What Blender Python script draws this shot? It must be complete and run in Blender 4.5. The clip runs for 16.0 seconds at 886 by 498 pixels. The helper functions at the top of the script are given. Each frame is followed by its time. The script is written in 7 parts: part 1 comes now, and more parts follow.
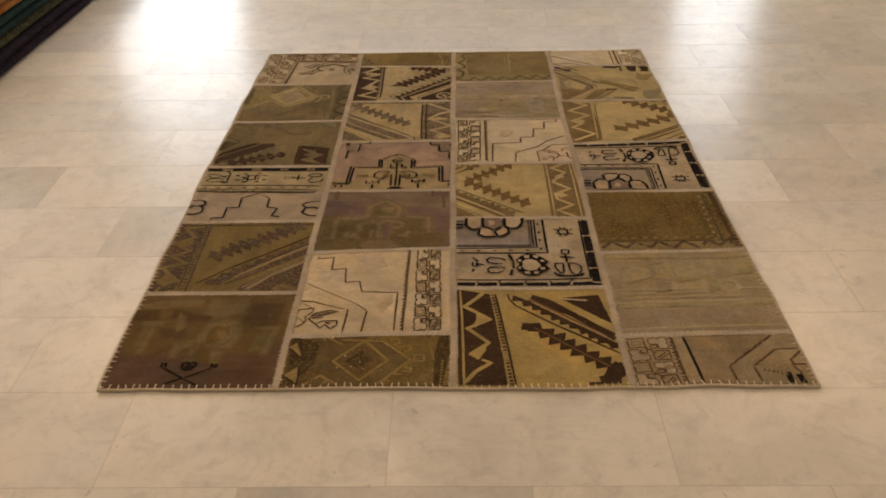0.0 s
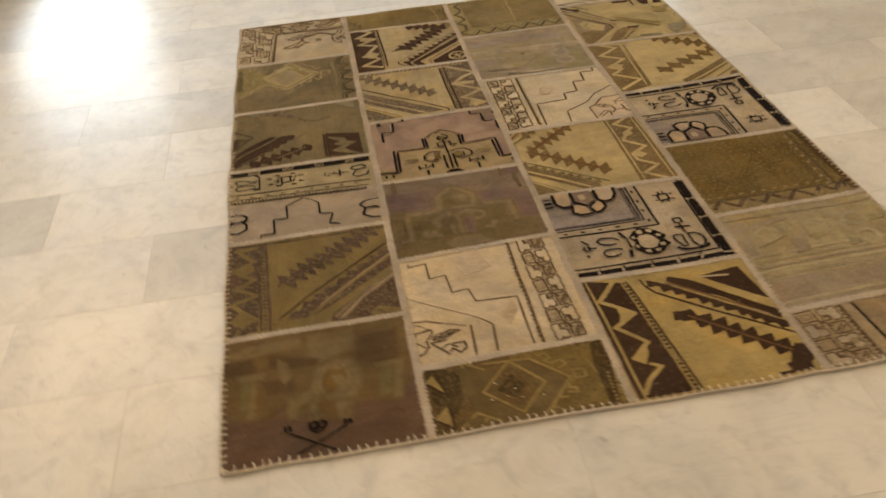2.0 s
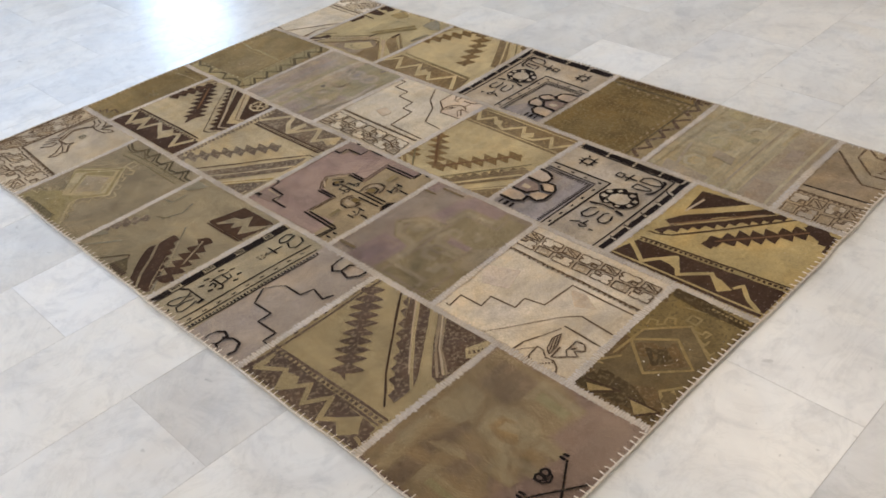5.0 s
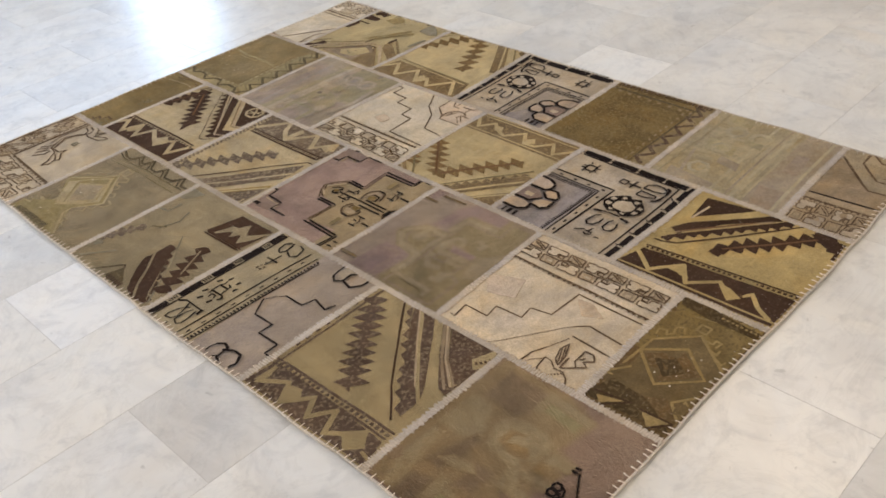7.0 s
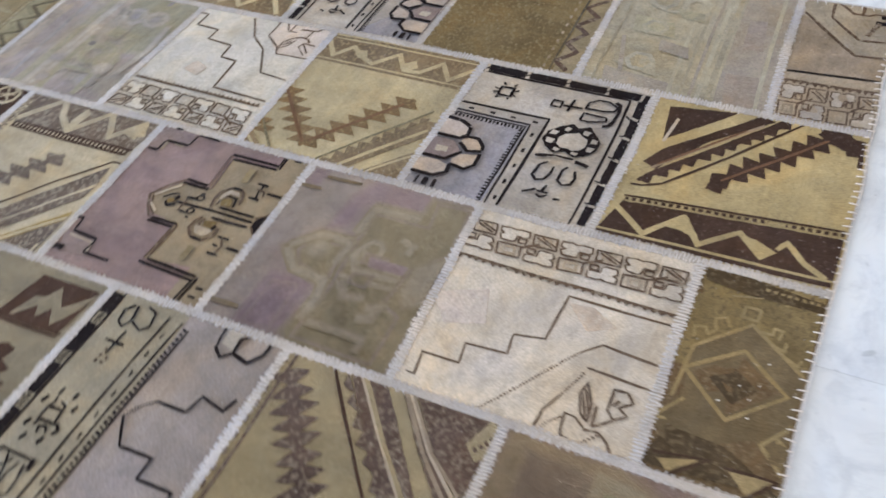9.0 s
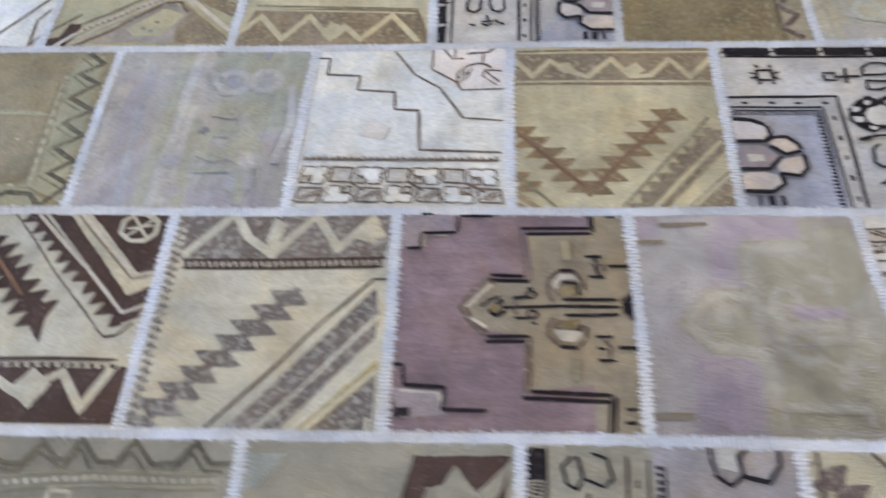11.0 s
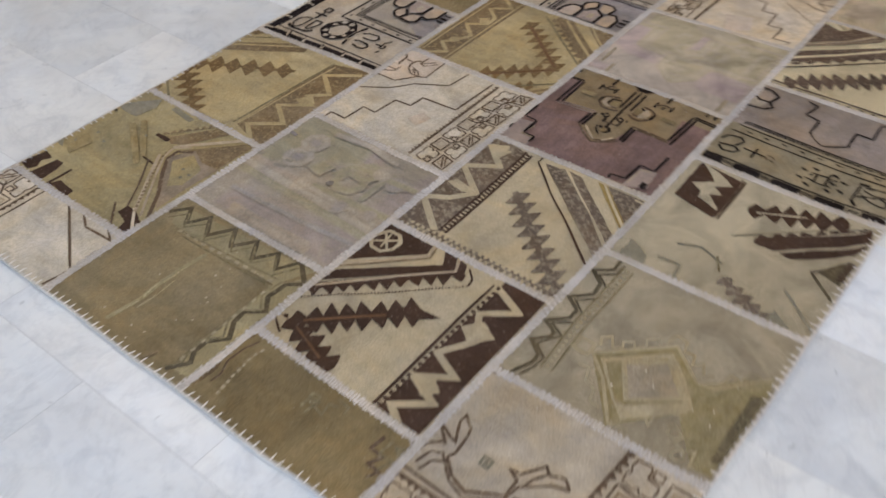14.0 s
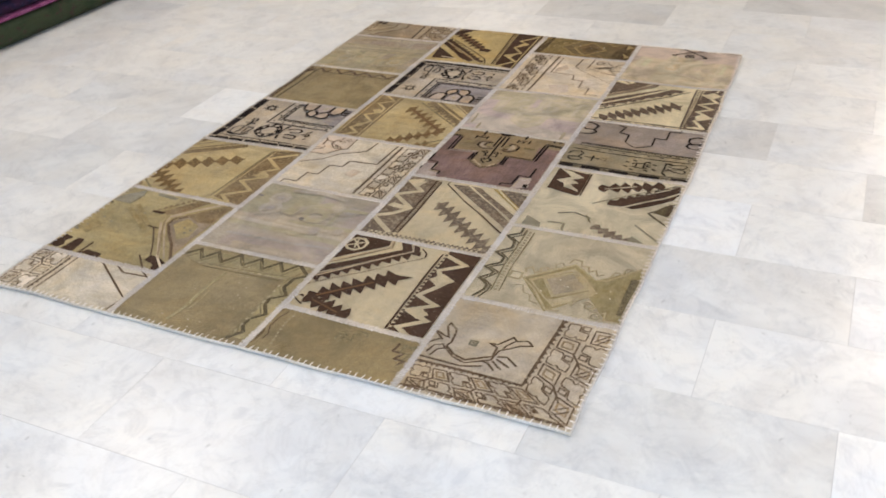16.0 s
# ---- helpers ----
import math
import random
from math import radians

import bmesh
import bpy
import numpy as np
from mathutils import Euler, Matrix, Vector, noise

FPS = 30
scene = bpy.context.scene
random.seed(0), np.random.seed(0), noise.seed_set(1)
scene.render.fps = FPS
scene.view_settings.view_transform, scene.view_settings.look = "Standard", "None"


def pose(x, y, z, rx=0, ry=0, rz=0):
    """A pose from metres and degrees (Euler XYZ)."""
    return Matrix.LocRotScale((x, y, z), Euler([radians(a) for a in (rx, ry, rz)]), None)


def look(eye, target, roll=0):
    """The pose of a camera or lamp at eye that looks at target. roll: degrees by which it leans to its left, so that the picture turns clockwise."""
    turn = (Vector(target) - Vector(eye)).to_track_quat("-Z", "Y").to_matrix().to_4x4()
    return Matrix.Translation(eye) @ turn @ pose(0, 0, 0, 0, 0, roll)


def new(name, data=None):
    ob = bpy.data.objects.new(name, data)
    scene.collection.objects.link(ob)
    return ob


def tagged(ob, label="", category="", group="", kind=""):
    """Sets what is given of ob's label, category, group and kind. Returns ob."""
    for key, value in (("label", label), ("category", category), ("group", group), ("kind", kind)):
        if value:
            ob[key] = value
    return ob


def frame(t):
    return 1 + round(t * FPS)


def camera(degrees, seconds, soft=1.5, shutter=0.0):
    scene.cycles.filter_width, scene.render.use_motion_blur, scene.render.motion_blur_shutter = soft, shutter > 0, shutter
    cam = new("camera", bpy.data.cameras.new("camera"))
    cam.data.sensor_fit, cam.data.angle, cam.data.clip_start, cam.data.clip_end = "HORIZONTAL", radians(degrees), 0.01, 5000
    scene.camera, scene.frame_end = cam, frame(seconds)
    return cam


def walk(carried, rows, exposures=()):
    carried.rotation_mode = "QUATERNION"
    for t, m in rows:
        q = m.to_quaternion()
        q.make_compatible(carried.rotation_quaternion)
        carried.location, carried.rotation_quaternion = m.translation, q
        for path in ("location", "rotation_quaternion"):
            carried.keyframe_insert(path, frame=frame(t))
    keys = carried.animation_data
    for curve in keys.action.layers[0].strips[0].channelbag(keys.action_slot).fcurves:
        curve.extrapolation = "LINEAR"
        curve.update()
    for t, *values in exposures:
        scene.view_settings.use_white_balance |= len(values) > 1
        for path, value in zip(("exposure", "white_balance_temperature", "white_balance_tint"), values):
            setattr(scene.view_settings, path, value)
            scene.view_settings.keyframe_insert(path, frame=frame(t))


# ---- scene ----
cam = camera(52.0, 16.0, soft=1.75, shutter=0.7)
PATH = [
    (0, (0.02, -1.679, 1.416), (-0.016, 0.031, 0.379), -1.1),
    (0.5, (-0.052, -1.681, 1.417), (-0.088, 0.027, 0.378), -1.0),
    (1, (-0.204, -1.675, 1.416), (-0.201, 0.022, 0.357), -1.9),
    (1.5, (-0.341, -1.479, 1.391), (-0.24, 0.172, 0.266), -2.6),
    (2, (-0.52, -1.28, 1.393), (-0.331, 0.338, 0.233), -4.8),
    (2.5, (-0.8, -1.139, 1.396), (-0.42, 0.449, 0.241), -5.6),
    (3, (-0.972, -0.974, 1.366), (-0.457, 0.573, 0.208), -5.9),
    (3.5, (-1.124, -0.782, 1.377), (-0.422, 0.669, 0.193), -7.9),
    (4, (-1.345, -0.701, 1.383), (-0.446, 0.628, 0.189), -6.8),
    (4.5, (-1.533, -0.681, 1.396), (-0.461, 0.536, 0.225), -5.8),
    (7, (-1.538, -0.61, 1.382), (-0.423, 0.58, 0.223), -5.3),
    (7.5, (-1.521, -0.558, 1.383), (-0.393, 0.591, 0.196), -4.8),
    (8, (-1.377, -0.342, 1.356), (-0.247, 0.643, 0.032), -7.2),
    (8.2, (-1.3, -0.28, 1.327), (-0.197, 0.676, -0.04), -8.6),
    (10.3, (-1.019, 0.857, 1.202), (0.198, 1.1, -0.366), -5.8),
    (10.5, (-1.024, 0.983, 1.206), (0.187, 1.174, -0.375), -5.1),
    (11, (-0.998, 1.238, 1.224), (0.205, 1.364, -0.369), -4.5),
    (11.5, (-0.876, 1.46, 1.196), (0.314, 1.547, -0.409), -6.8),
    (12, (-0.793, 1.683, 1.207), (0.343, 1.609, -0.437), -8.5),
    (12.5, (-0.757, 2.019, 1.236), (0.285, 1.603, -0.42), -5.8),
    (13, (-0.87, 2.237, 1.258), (0.207, 1.593, -0.299), -4.6),
    (13.5, (-1.022, 2.52, 1.303), (0.037, 1.628, -0.141), -3.4),
    (14, (-1.06, 2.893, 1.317), (-0.115, 1.77, -0.042), -2.3),
    (14.5, (-1.201, 3.179, 1.346), (-0.287, 1.929, 0.081), -1.6),
    (15, (-1.363, 3.413, 1.381), (-0.43, 2.053, 0.248), -2.0),
    (15.5, (-1.328, 3.633, 1.387), (-0.5, 2.173, 0.299), -2.3),
    (16, (-1.261, 3.807, 1.401), (-0.52, 2.283, 0.34), -3.5),
]
EXPOSURES = [
    (0.0, -0.90, 10400, 26), (1.0, -0.86, 10350, 26), (1.5, -0.72, 9950, 22), (2.5, -0.40, 9300, 19), (3.5, -0.28, 7700, 19), (4.0, -0.24, 6650, 18), (4.5, -0.16, 6250, 17), (7.0, -0.14, 6550, 18),
    (8.2, 0.05, 5700, 16), (10.3, 0.47, 4750, 16), (11.0, 0.47, 4720, 16), (11.5, 0.39, 4740, 16), (12.5, 0.40, 4780, 16), (13.0, 0.16, 4980, 18), (13.5, 0.03, 5600, 19), (14.0, -0.21, 5850, 18),
    (14.5, -0.42, 6250, 19), (15.0, -0.28, 6200, 17), (16.0, 0.12, 6150, 17),
]
walk(cam, [(t, look(eye, target, roll)) for t, eye, target, roll in PATH], EXPOSURES)

# ---- light ----
ROOM_X0, ROOM_X1, ROOM_Y0, ROOM_Y1, ROOM_H = -4.6, 5.2, -9.0, 7.0, 2.9
# glazed openings in the far wall: x from, x to, sill, head, power
OPENINGS = [(-3.32, -2.08, 0.05, 2.5, 98), (-1.93, 1.97, 1.55, 2.5, 26), (2.12, 2.88, 0.05, 2.5, 46)]

world = bpy.data.worlds.new("sky")
world.use_nodes = True
scene.world = world
nt = world.node_tree
sky = nt.nodes.new("ShaderNodeTexSky")
sky.sky_type, sky.sun_disc = "NISHITA", False
sky.sun_elevation, sky.sun_rotation = radians(50), radians(160)
nt.links.new(sky.outputs[0], nt.nodes["Background"].inputs[0])
nt.nodes["Background"].inputs[1].default_value = 0.1


def lamp(name, kind, m, energy, colour, size=(0.1, 0.1), spread=180):
    data = bpy.data.lights.new(name, kind)
    data.energy, data.color = energy, colour
    if kind == "AREA":
        data.shape, data.size, data.size_y, data.spread = "RECTANGLE", size[0], size[1], radians(spread)
    ob = new(name, data)
    ob.matrix_world = m
    return ob


for x0, x1, z0, z1, power in OPENINGS:
    lamp("window_daylight", "AREA", pose((x0 + x1) / 2, ROOM_Y1 + 0.04, (z0 + z1) / 2, -90, 0, 0),
         power, (0.48, 0.73, 1.0), (x1 - x0, z1 - z0))

# added west wall opening for a fill lamp: y from, y to, sill, head
SIDE = (3.0, 6.4, 0.8, 2.5)
lamp("west_fill_daylight", "AREA", pose(ROOM_X0 - 0.04, (SIDE[0] + SIDE[1]) / 2, (SIDE[2] + SIDE[3]) / 2, 0, -90, 0),
     106, (0.74, 0.87, 1.0), (SIDE[3] - SIDE[2], SIDE[1] - SIDE[0]))

# ---- materials ----


class Nodes:
    """A small helper to wire node materials."""

    def __init__(self, name):
        self.mat = bpy.data.materials.new(name)
        self.mat.use_nodes = True
        self.tree = self.mat.node_tree
        self.bsdf = self.tree.nodes["Principled BSDF"]

    def node(self, kind, **values):
        n = self.tree.nodes.new("ShaderNode" + kind)
        for key, value in values.items():
            n.inputs[key].default_value = value
        return n

    def link(self, a, b):
        self.tree.links.new(a, b)

    def noise(self, vector, scale, detail=4.0, rough=0.55, distortion=0.0):
        n = self.node("TexNoise", Scale=scale, Detail=detail, Roughness=rough, Distortion=distortion)
        self.link(vector, n.inputs["Vector"])
        return n.outputs["Fac"]

    def ramp(self, fac, stops):
        n = self.node("ValToRGB")
        e = n.color_ramp.elements
        while len(e) < len(stops):
            e.new(0.5)
        for el, (at, c) in zip(e, stops):
            el.position, el.color = at, (c, c, c, 1) if isinstance(c, (int, float)) else (*c, 1)
        self.link(fac, n.inputs[0])
        return n.outputs[0]

    def mix(self, fac, a, b, blend="MIX"):
        n = self.tree.nodes.new("ShaderNodeMix")
        n.data_type, n.blend_type = "RGBA", blend
        for socket, value in ((n.inputs[0], fac), (n.inputs[6], a), (n.inputs[7], b)):
            if isinstance(value, (int, float)):
                socket.default_value = value
            elif isinstance(value, tuple):
                socket.default_value = (*value, 1)
            else:
                self.link(value, socket)
        return n.outputs[2]

    def math(self, op, a, b):
        n = self.tree.nodes.new("ShaderNodeMath")
        n.operation = op
        for socket, value in zip(n.inputs, (a, b)):
            if isinstance(value, (int, float)):
                socket.default_value = value
            else:
                self.link(value, socket)
        return n.outputs[0]

    def bump(self, height, strength, distance):
        n = self.node("Bump", Strength=strength, Distance=distance)
        self.link(height, n.inputs["Height"])
        self.link(n.outputs[0], self.bsdf.inputs["Normal"])

    def set(self, **values):
        for key, value in values.items():
            self.bsdf.inputs[key.replace("_", " ")].default_value = value

    def coords(self, scale=(1, 1, 1), random_shift=0.0, shift=(0, 0, 0)):
        tc = self.node("TexCoord")
        mp = self.node("Mapping", Scale=scale, Location=shift)
        self.link(tc.outputs["Object"], mp.inputs["Vector"])
        if random_shift:
            oi = self.node("ObjectInfo")
            mul = self.math("MULTIPLY", oi.outputs["Random"], random_shift)
            self.link(mul, mp.inputs["Location"])
        return mp.outputs[0]


def marble(name, tone, cloud=0.75):
    """Polished pale marble with grey clouds, thin veins and a few dark flecks."""
    k = Nodes(name)
    v = k.coords(random_shift=60.0)
    clouds = k.ramp(k.noise(v, 4.0, 6, 0.62, 0.8), [(0.36, (cloud, cloud, 1.01 * cloud)), (0.60, 1.0)])
    warm = k.ramp(k.noise(v, 2.4, 5, 0.6, 1.0), [(0.35, (0.95, 0.975, 1.0)), (0.65, (1.0, 0.985, 0.945))])
    fine = k.ramp(k.noise(v, 13, 7, 0.70, 0.9), [(0.34, (0.86, 0.868, 0.885)), (0.50, 1.0)])
    vein = k.ramp(k.noise(v, 3.6, 9, 0.72, 1.8), [(0.47, 1.0), (0.5, 0.93), (0.53, 1.0)])
    fleck = k.ramp(k.noise(v, 30, 2, 0.5, 0.6), [(0.24, 0.76), (0.29, 1.0)])
    oi = k.node("ObjectInfo")
    own = k.ramp(oi.outputs["Random"], [(0.0, (0.92, 0.925, 0.935)), (0.35, (0.975, 0.97, 0.955)), (1.0, (1.0, 0.995, 0.985))])
    c = k.mix(1.0, tone, clouds, "MULTIPLY")
    for layer in (warm, fine, vein, fleck, own):
        c = k.mix(1.0, c, layer, "MULTIPLY")
    k.link(c, k.bsdf.inputs["Base Color"])
    rough = k.ramp(k.noise(v, 9, 4), [(0.3, 0.30), (0.7, 0.40)])
    k.set(Coat_Weight=0.55, Coat_Roughness=0.19)
    k.link(rough, k.bsdf.inputs["Roughness"])
    k.bump(k.noise(v, 6, 3), 0.05, 0.004)
    return k.mat


def plaster(name, tone):
    k = Nodes(name)
    v = k.coords()
    c = k.mix(k.ramp(k.noise(v, 1.4, 5), [(0.3, 0.0), (0.7, 1.0)]), tuple(0.93 * t for t in tone), tone)
    k.link(c, k.bsdf.inputs["Base Color"])
    k.set(Roughness=0.75)
    k.bump(k.noise(v, 60, 4), 0.15, 0.002)
    return k.mat


def pile(name, a, b, worn=None, wear=0.0, stripes=0.5, nap=0.0, lean=0.0, seed=""):
    """Short, worn wool pile: two tones that drift along the weave, moth-eaten mottling, fine tufts, lint, and spots rubbed to a paler ground."""
    k = Nodes(name)
    own = random.Random(seed or name)
    shift = (own.uniform(-9, 9), own.uniform(-9, 9), own.uniform(-9, 9))
    v = k.coords(shift=shift)
    along = own.random() < 0.5
    bands = k.coords(scale=(6.0, 0.6, 1.0) if along else (0.6, 6.0, 1.0), shift=shift)
    drift = k.mix(stripes, k.noise(v, 7, 6, 0.65), k.noise(bands, 8, 4, 0.6))
    c = k.mix(k.ramp(drift, [(0.34, 0.0), (0.66, 1.0)]), a, b)
    hue = k.ramp(k.noise(v, 8, 5, 0.62, 0.6), [(0.32, (0.92, 0.96, 1.10)), (0.5, 1.0), (0.68, (1.11, 1.0, 0.82))])
    c = k.mix(0.68, c, hue, "MULTIPLY")
    patchy = k.ramp(k.noise(v, 4.2, 5, 0.6, 1.2), [(0.34, 0.76), (0.52, 1.0), (0.68, 1.22)])
    c = k.mix(0.9, c, patchy, "MULTIPLY")
    rows = k.coords(scale=(1.0, 0.28, 1.0), shift=shift)
    mottle = k.ramp(k.noise(v, 26, 6, 0.72, 0.5), [(0.3, 0.74), (0.52, 1.0), (0.74, 1.16)])
    c = k.mix(0.6, c, mottle, "MULTIPLY")
    if worn:
        fade = wear > 0.55
        rub = k.ramp(k.noise(v, 34 if fade else 105, 6 if fade else 3, 0.72 if fade else 0.62), [(0.60 - 0.25 * wear, 0.0), ((0.86 if fade else 0.72) - 0.25 * wear, 1.0)])
        c = k.mix(k.math("MULTIPLY", rub, 0.85), c, worn)
    tuft = k.ramp(k.noise(rows, 520, 2, 0.7), [(0.3, 0.68), (0.7, 1.22)])
    c = k.mix(0.85, c, tuft, "MULTIPLY")
    lint = k.ramp(k.noise(v, 210, 1, 0.4), [(0.775, 0.0), (0.80, 1.0)])
    c = k.mix(k.math("MULTIPLY", lint, 0.55), c, (0.55, 0.50, 0.42))
    k.link(c, k.bsdf.inputs["Base Color"])
    k.set(Roughness=1.0)
    k.bsdf.inputs["Specular IOR Level"].default_value = 0.04
    height = k.mix(0.35, k.noise(rows, 420, 3, 0.7), k.noise(v, 60, 3, 0.6))
    k.bump(height, 0.6, 0.003)
    if nap:
        # the pile lies over towards the front (or the back), and shines when it is seen against its lie
        k.link(k.ramp(k.noise(v, 8, 4, 0.6, 1.0), [(0.35, 0.6 * abs(nap)), (0.62, 1.25 * abs(nap))]), k.bsdf.inputs["Sheen Weight"])
        k.set(Sheen_Roughness=0.4, Sheen_Tint=(*(0.5 * t / max(a) + 0.5 * p for t, p in zip(a, (1.0, 0.90, 0.68))), 1.0))
        geo, add = k.node("NewGeometry"), k.tree.nodes.new("ShaderNodeVectorMath")
        nrm = k.tree.nodes.new("ShaderNodeVectorMath")
        add.operation, nrm.operation = "ADD", "NORMALIZE"
        k.link(geo.outputs["Normal"], add.inputs[0])
        add.inputs[1].default_value = (lean, math.copysign(0.38, -nap), 0.0)
        k.link(add.outputs[0], nrm.inputs[0])
        b = next(n for n in k.tree.nodes if n.type == "BUMP")
        k.link(nrm.outputs[0], b.inputs["Normal"])
    return k.mat


MARBLE = marble("marble_pale", (0.715, 0.715, 0.705), 0.87)
MARBLE_WHITE = marble("marble_white", (0.80, 0.80, 0.79), 0.95)
MARBLE_GREY = marble("marble_grey", (0.58, 0.58, 0.575), 0.84)
MARBLE_MIST = marble("marble_mist", (0.655, 0.66, 0.655), 0.85)
GROUT = plaster("grout", (0.46, 0.455, 0.44))
WALL = plaster("wall_paint", (0.72, 0.69, 0.63))
CEIL = plaster("ceiling_paint", (0.82, 0.81, 0.78))
THREAD = pile("pale_thread", (0.60, 0.55, 0.49), (0.70, 0.65, 0.59), stripes=0.2)
SEAM = pile("seam_thread", (0.40, 0.35, 0.29), (0.50, 0.44, 0.37), stripes=0.2)
STITCHED = pile("seam_stitch", (0.48, 0.42, 0.355), (0.56, 0.50, 0.43), stripes=0.2)
EDGE = pile("edge_cord", (0.46, 0.41, 0.34), (0.55, 0.50, 0.42), stripes=0.2)

# ---- shared mesh helpers ----


def mesh_of(bm, name, *mats):
    me = bpy.data.meshes.new(name)
    bm.to_mesh(me)
    bm.free()
    for m in mats:
        me.materials.append(m)
    return me


def box(bm, x0, x1, y0, y1, z0, z1, bevel=0.0):
    m = Matrix.Translation(((x0 + x1) / 2, (y0 + y1) / 2, (z0 + z1) / 2)) @ Matrix.Diagonal((x1 - x0, y1 - y0, z1 - z0, 1))
    r = bmesh.ops.create_cube(bm, size=1, matrix=m)
    if bevel:
        edges = {e for v in r["verts"] for e in v.link_edges}
        bmesh.ops.bevel(bm, geom=list(edges), offset=bevel, segments=2, affect="EDGES", profile=0.5)


def part(name, bm, material, parent, label=""):
    ob = new(name, mesh_of(bm, name, material))
    ob.parent = parent
    if label:
        ob["label"] = label
    return ob


# ---- room ----
def structure(name, bm, mat, label, category):
    return tagged(new(name, mesh_of(bm, name, mat)), label, category, kind="structure")


T = 0.2
bm = bmesh.new()
box(bm, ROOM_X0 - T, ROOM_X0, ROOM_Y0 - T, SIDE[0], -0.1, ROOM_H)
box(bm, ROOM_X0 - T, ROOM_X0, SIDE[1], ROOM_Y1 + T, -0.1, ROOM_H)
box(bm, ROOM_X0 - T, ROOM_X0, SIDE[0], SIDE[1], -0.1, SIDE[2])
box(bm, ROOM_X0 - T, ROOM_X0, SIDE[0], SIDE[1], SIDE[3], ROOM_H)
structure("wall_west", bm, WALL, "cream plaster wall with a wide shop window", "wall")
bm = bmesh.new()
box(bm, ROOM_X1, ROOM_X1 + T, ROOM_Y0 - T, ROOM_Y1 + T, -0.1, ROOM_H)
structure("wall_east", bm, WALL, "plain cream painted plaster wall", "wall")
bm = bmesh.new()
box(bm, ROOM_X0, ROOM_X1, ROOM_Y0 - T, ROOM_Y0, -0.1, ROOM_H)
structure("wall_south", bm, WALL, "plain cream painted plaster wall", "wall")
bm = bmesh.new()
xs = [ROOM_X0] + [v for o in OPENINGS for v in o[:2]] + [ROOM_X1]
for x0, x1 in zip(xs[::2], xs[1::2]):
    box(bm, x0, x1, ROOM_Y1, ROOM_Y1 + T, -0.1, ROOM_H)
for x0, x1, z0, z1, power in OPENINGS:
    box(bm, x0, x1, ROOM_Y1, ROOM_Y1 + T, -0.1, z0)
    box(bm, x0, x1, ROOM_Y1, ROOM_Y1 + T, z1, ROOM_H)
structure("wall_north", bm, WALL, "cream plaster wall with bright glazed doors and a high window", "wall")
bm = bmesh.new()
box(bm, ROOM_X0 - T, ROOM_X1 + T, ROOM_Y0 - T, ROOM_Y1 + T, ROOM_H, ROOM_H + 0.15)
structure("ceiling", bm, CEIL, "plain white painted ceiling", "ceiling")

# added wide fill lamps under the ceiling for even light, and two small warm spots
for x in (-2.3, 2.5):
    for y in (-5.6, -2.4, 0.8, 4.0):
        lamp("ceiling_fill", "AREA", pose(x, y, ROOM_H - 0.01), 40 if y < 0 else 31, (1.0, 0.87, 0.68), (1.5, 1.5))
for x, y in ((-0.4, 2.5), (-1.0, -8.0)):
    lamp("ceiling_spot", "AREA", pose(x, y, ROOM_H - 0.01), 3.5, (1.0, 0.85, 0.65), (0.16, 0.16))


# ---- folded carpets stacked along the walls ----
def carpet_wool(name, a, b, c, scale):
    """Dark knotted pile with small flecks of other colours."""
    k = Nodes("carpet_" + name)
    v = k.coords()
    col = k.mix(k.ramp(k.noise(v, scale, 3, 0.6), [(0.42, 0.0), (0.55, 1.0)]), a, b)
    col = k.mix(k.ramp(k.noise(v, scale * 2.6, 3, 0.7), [(0.58, 0.0), (0.66, 1.0)]), col, c)
    tuft = k.ramp(k.noise(v, 320, 2, 0.7), [(0.3, 0.6), (0.7, 1.25)])
    k.link(k.mix(0.8, col, tuft, "MULTIPLY"), k.bsdf.inputs["Base Color"])
    k.set(Roughness=0.95)
    k.bsdf.inputs["Specular IOR Level"].default_value = 0.1
    k.bump(k.noise(v, 300, 3, 0.7), 0.6, 0.003)
    return k.mat


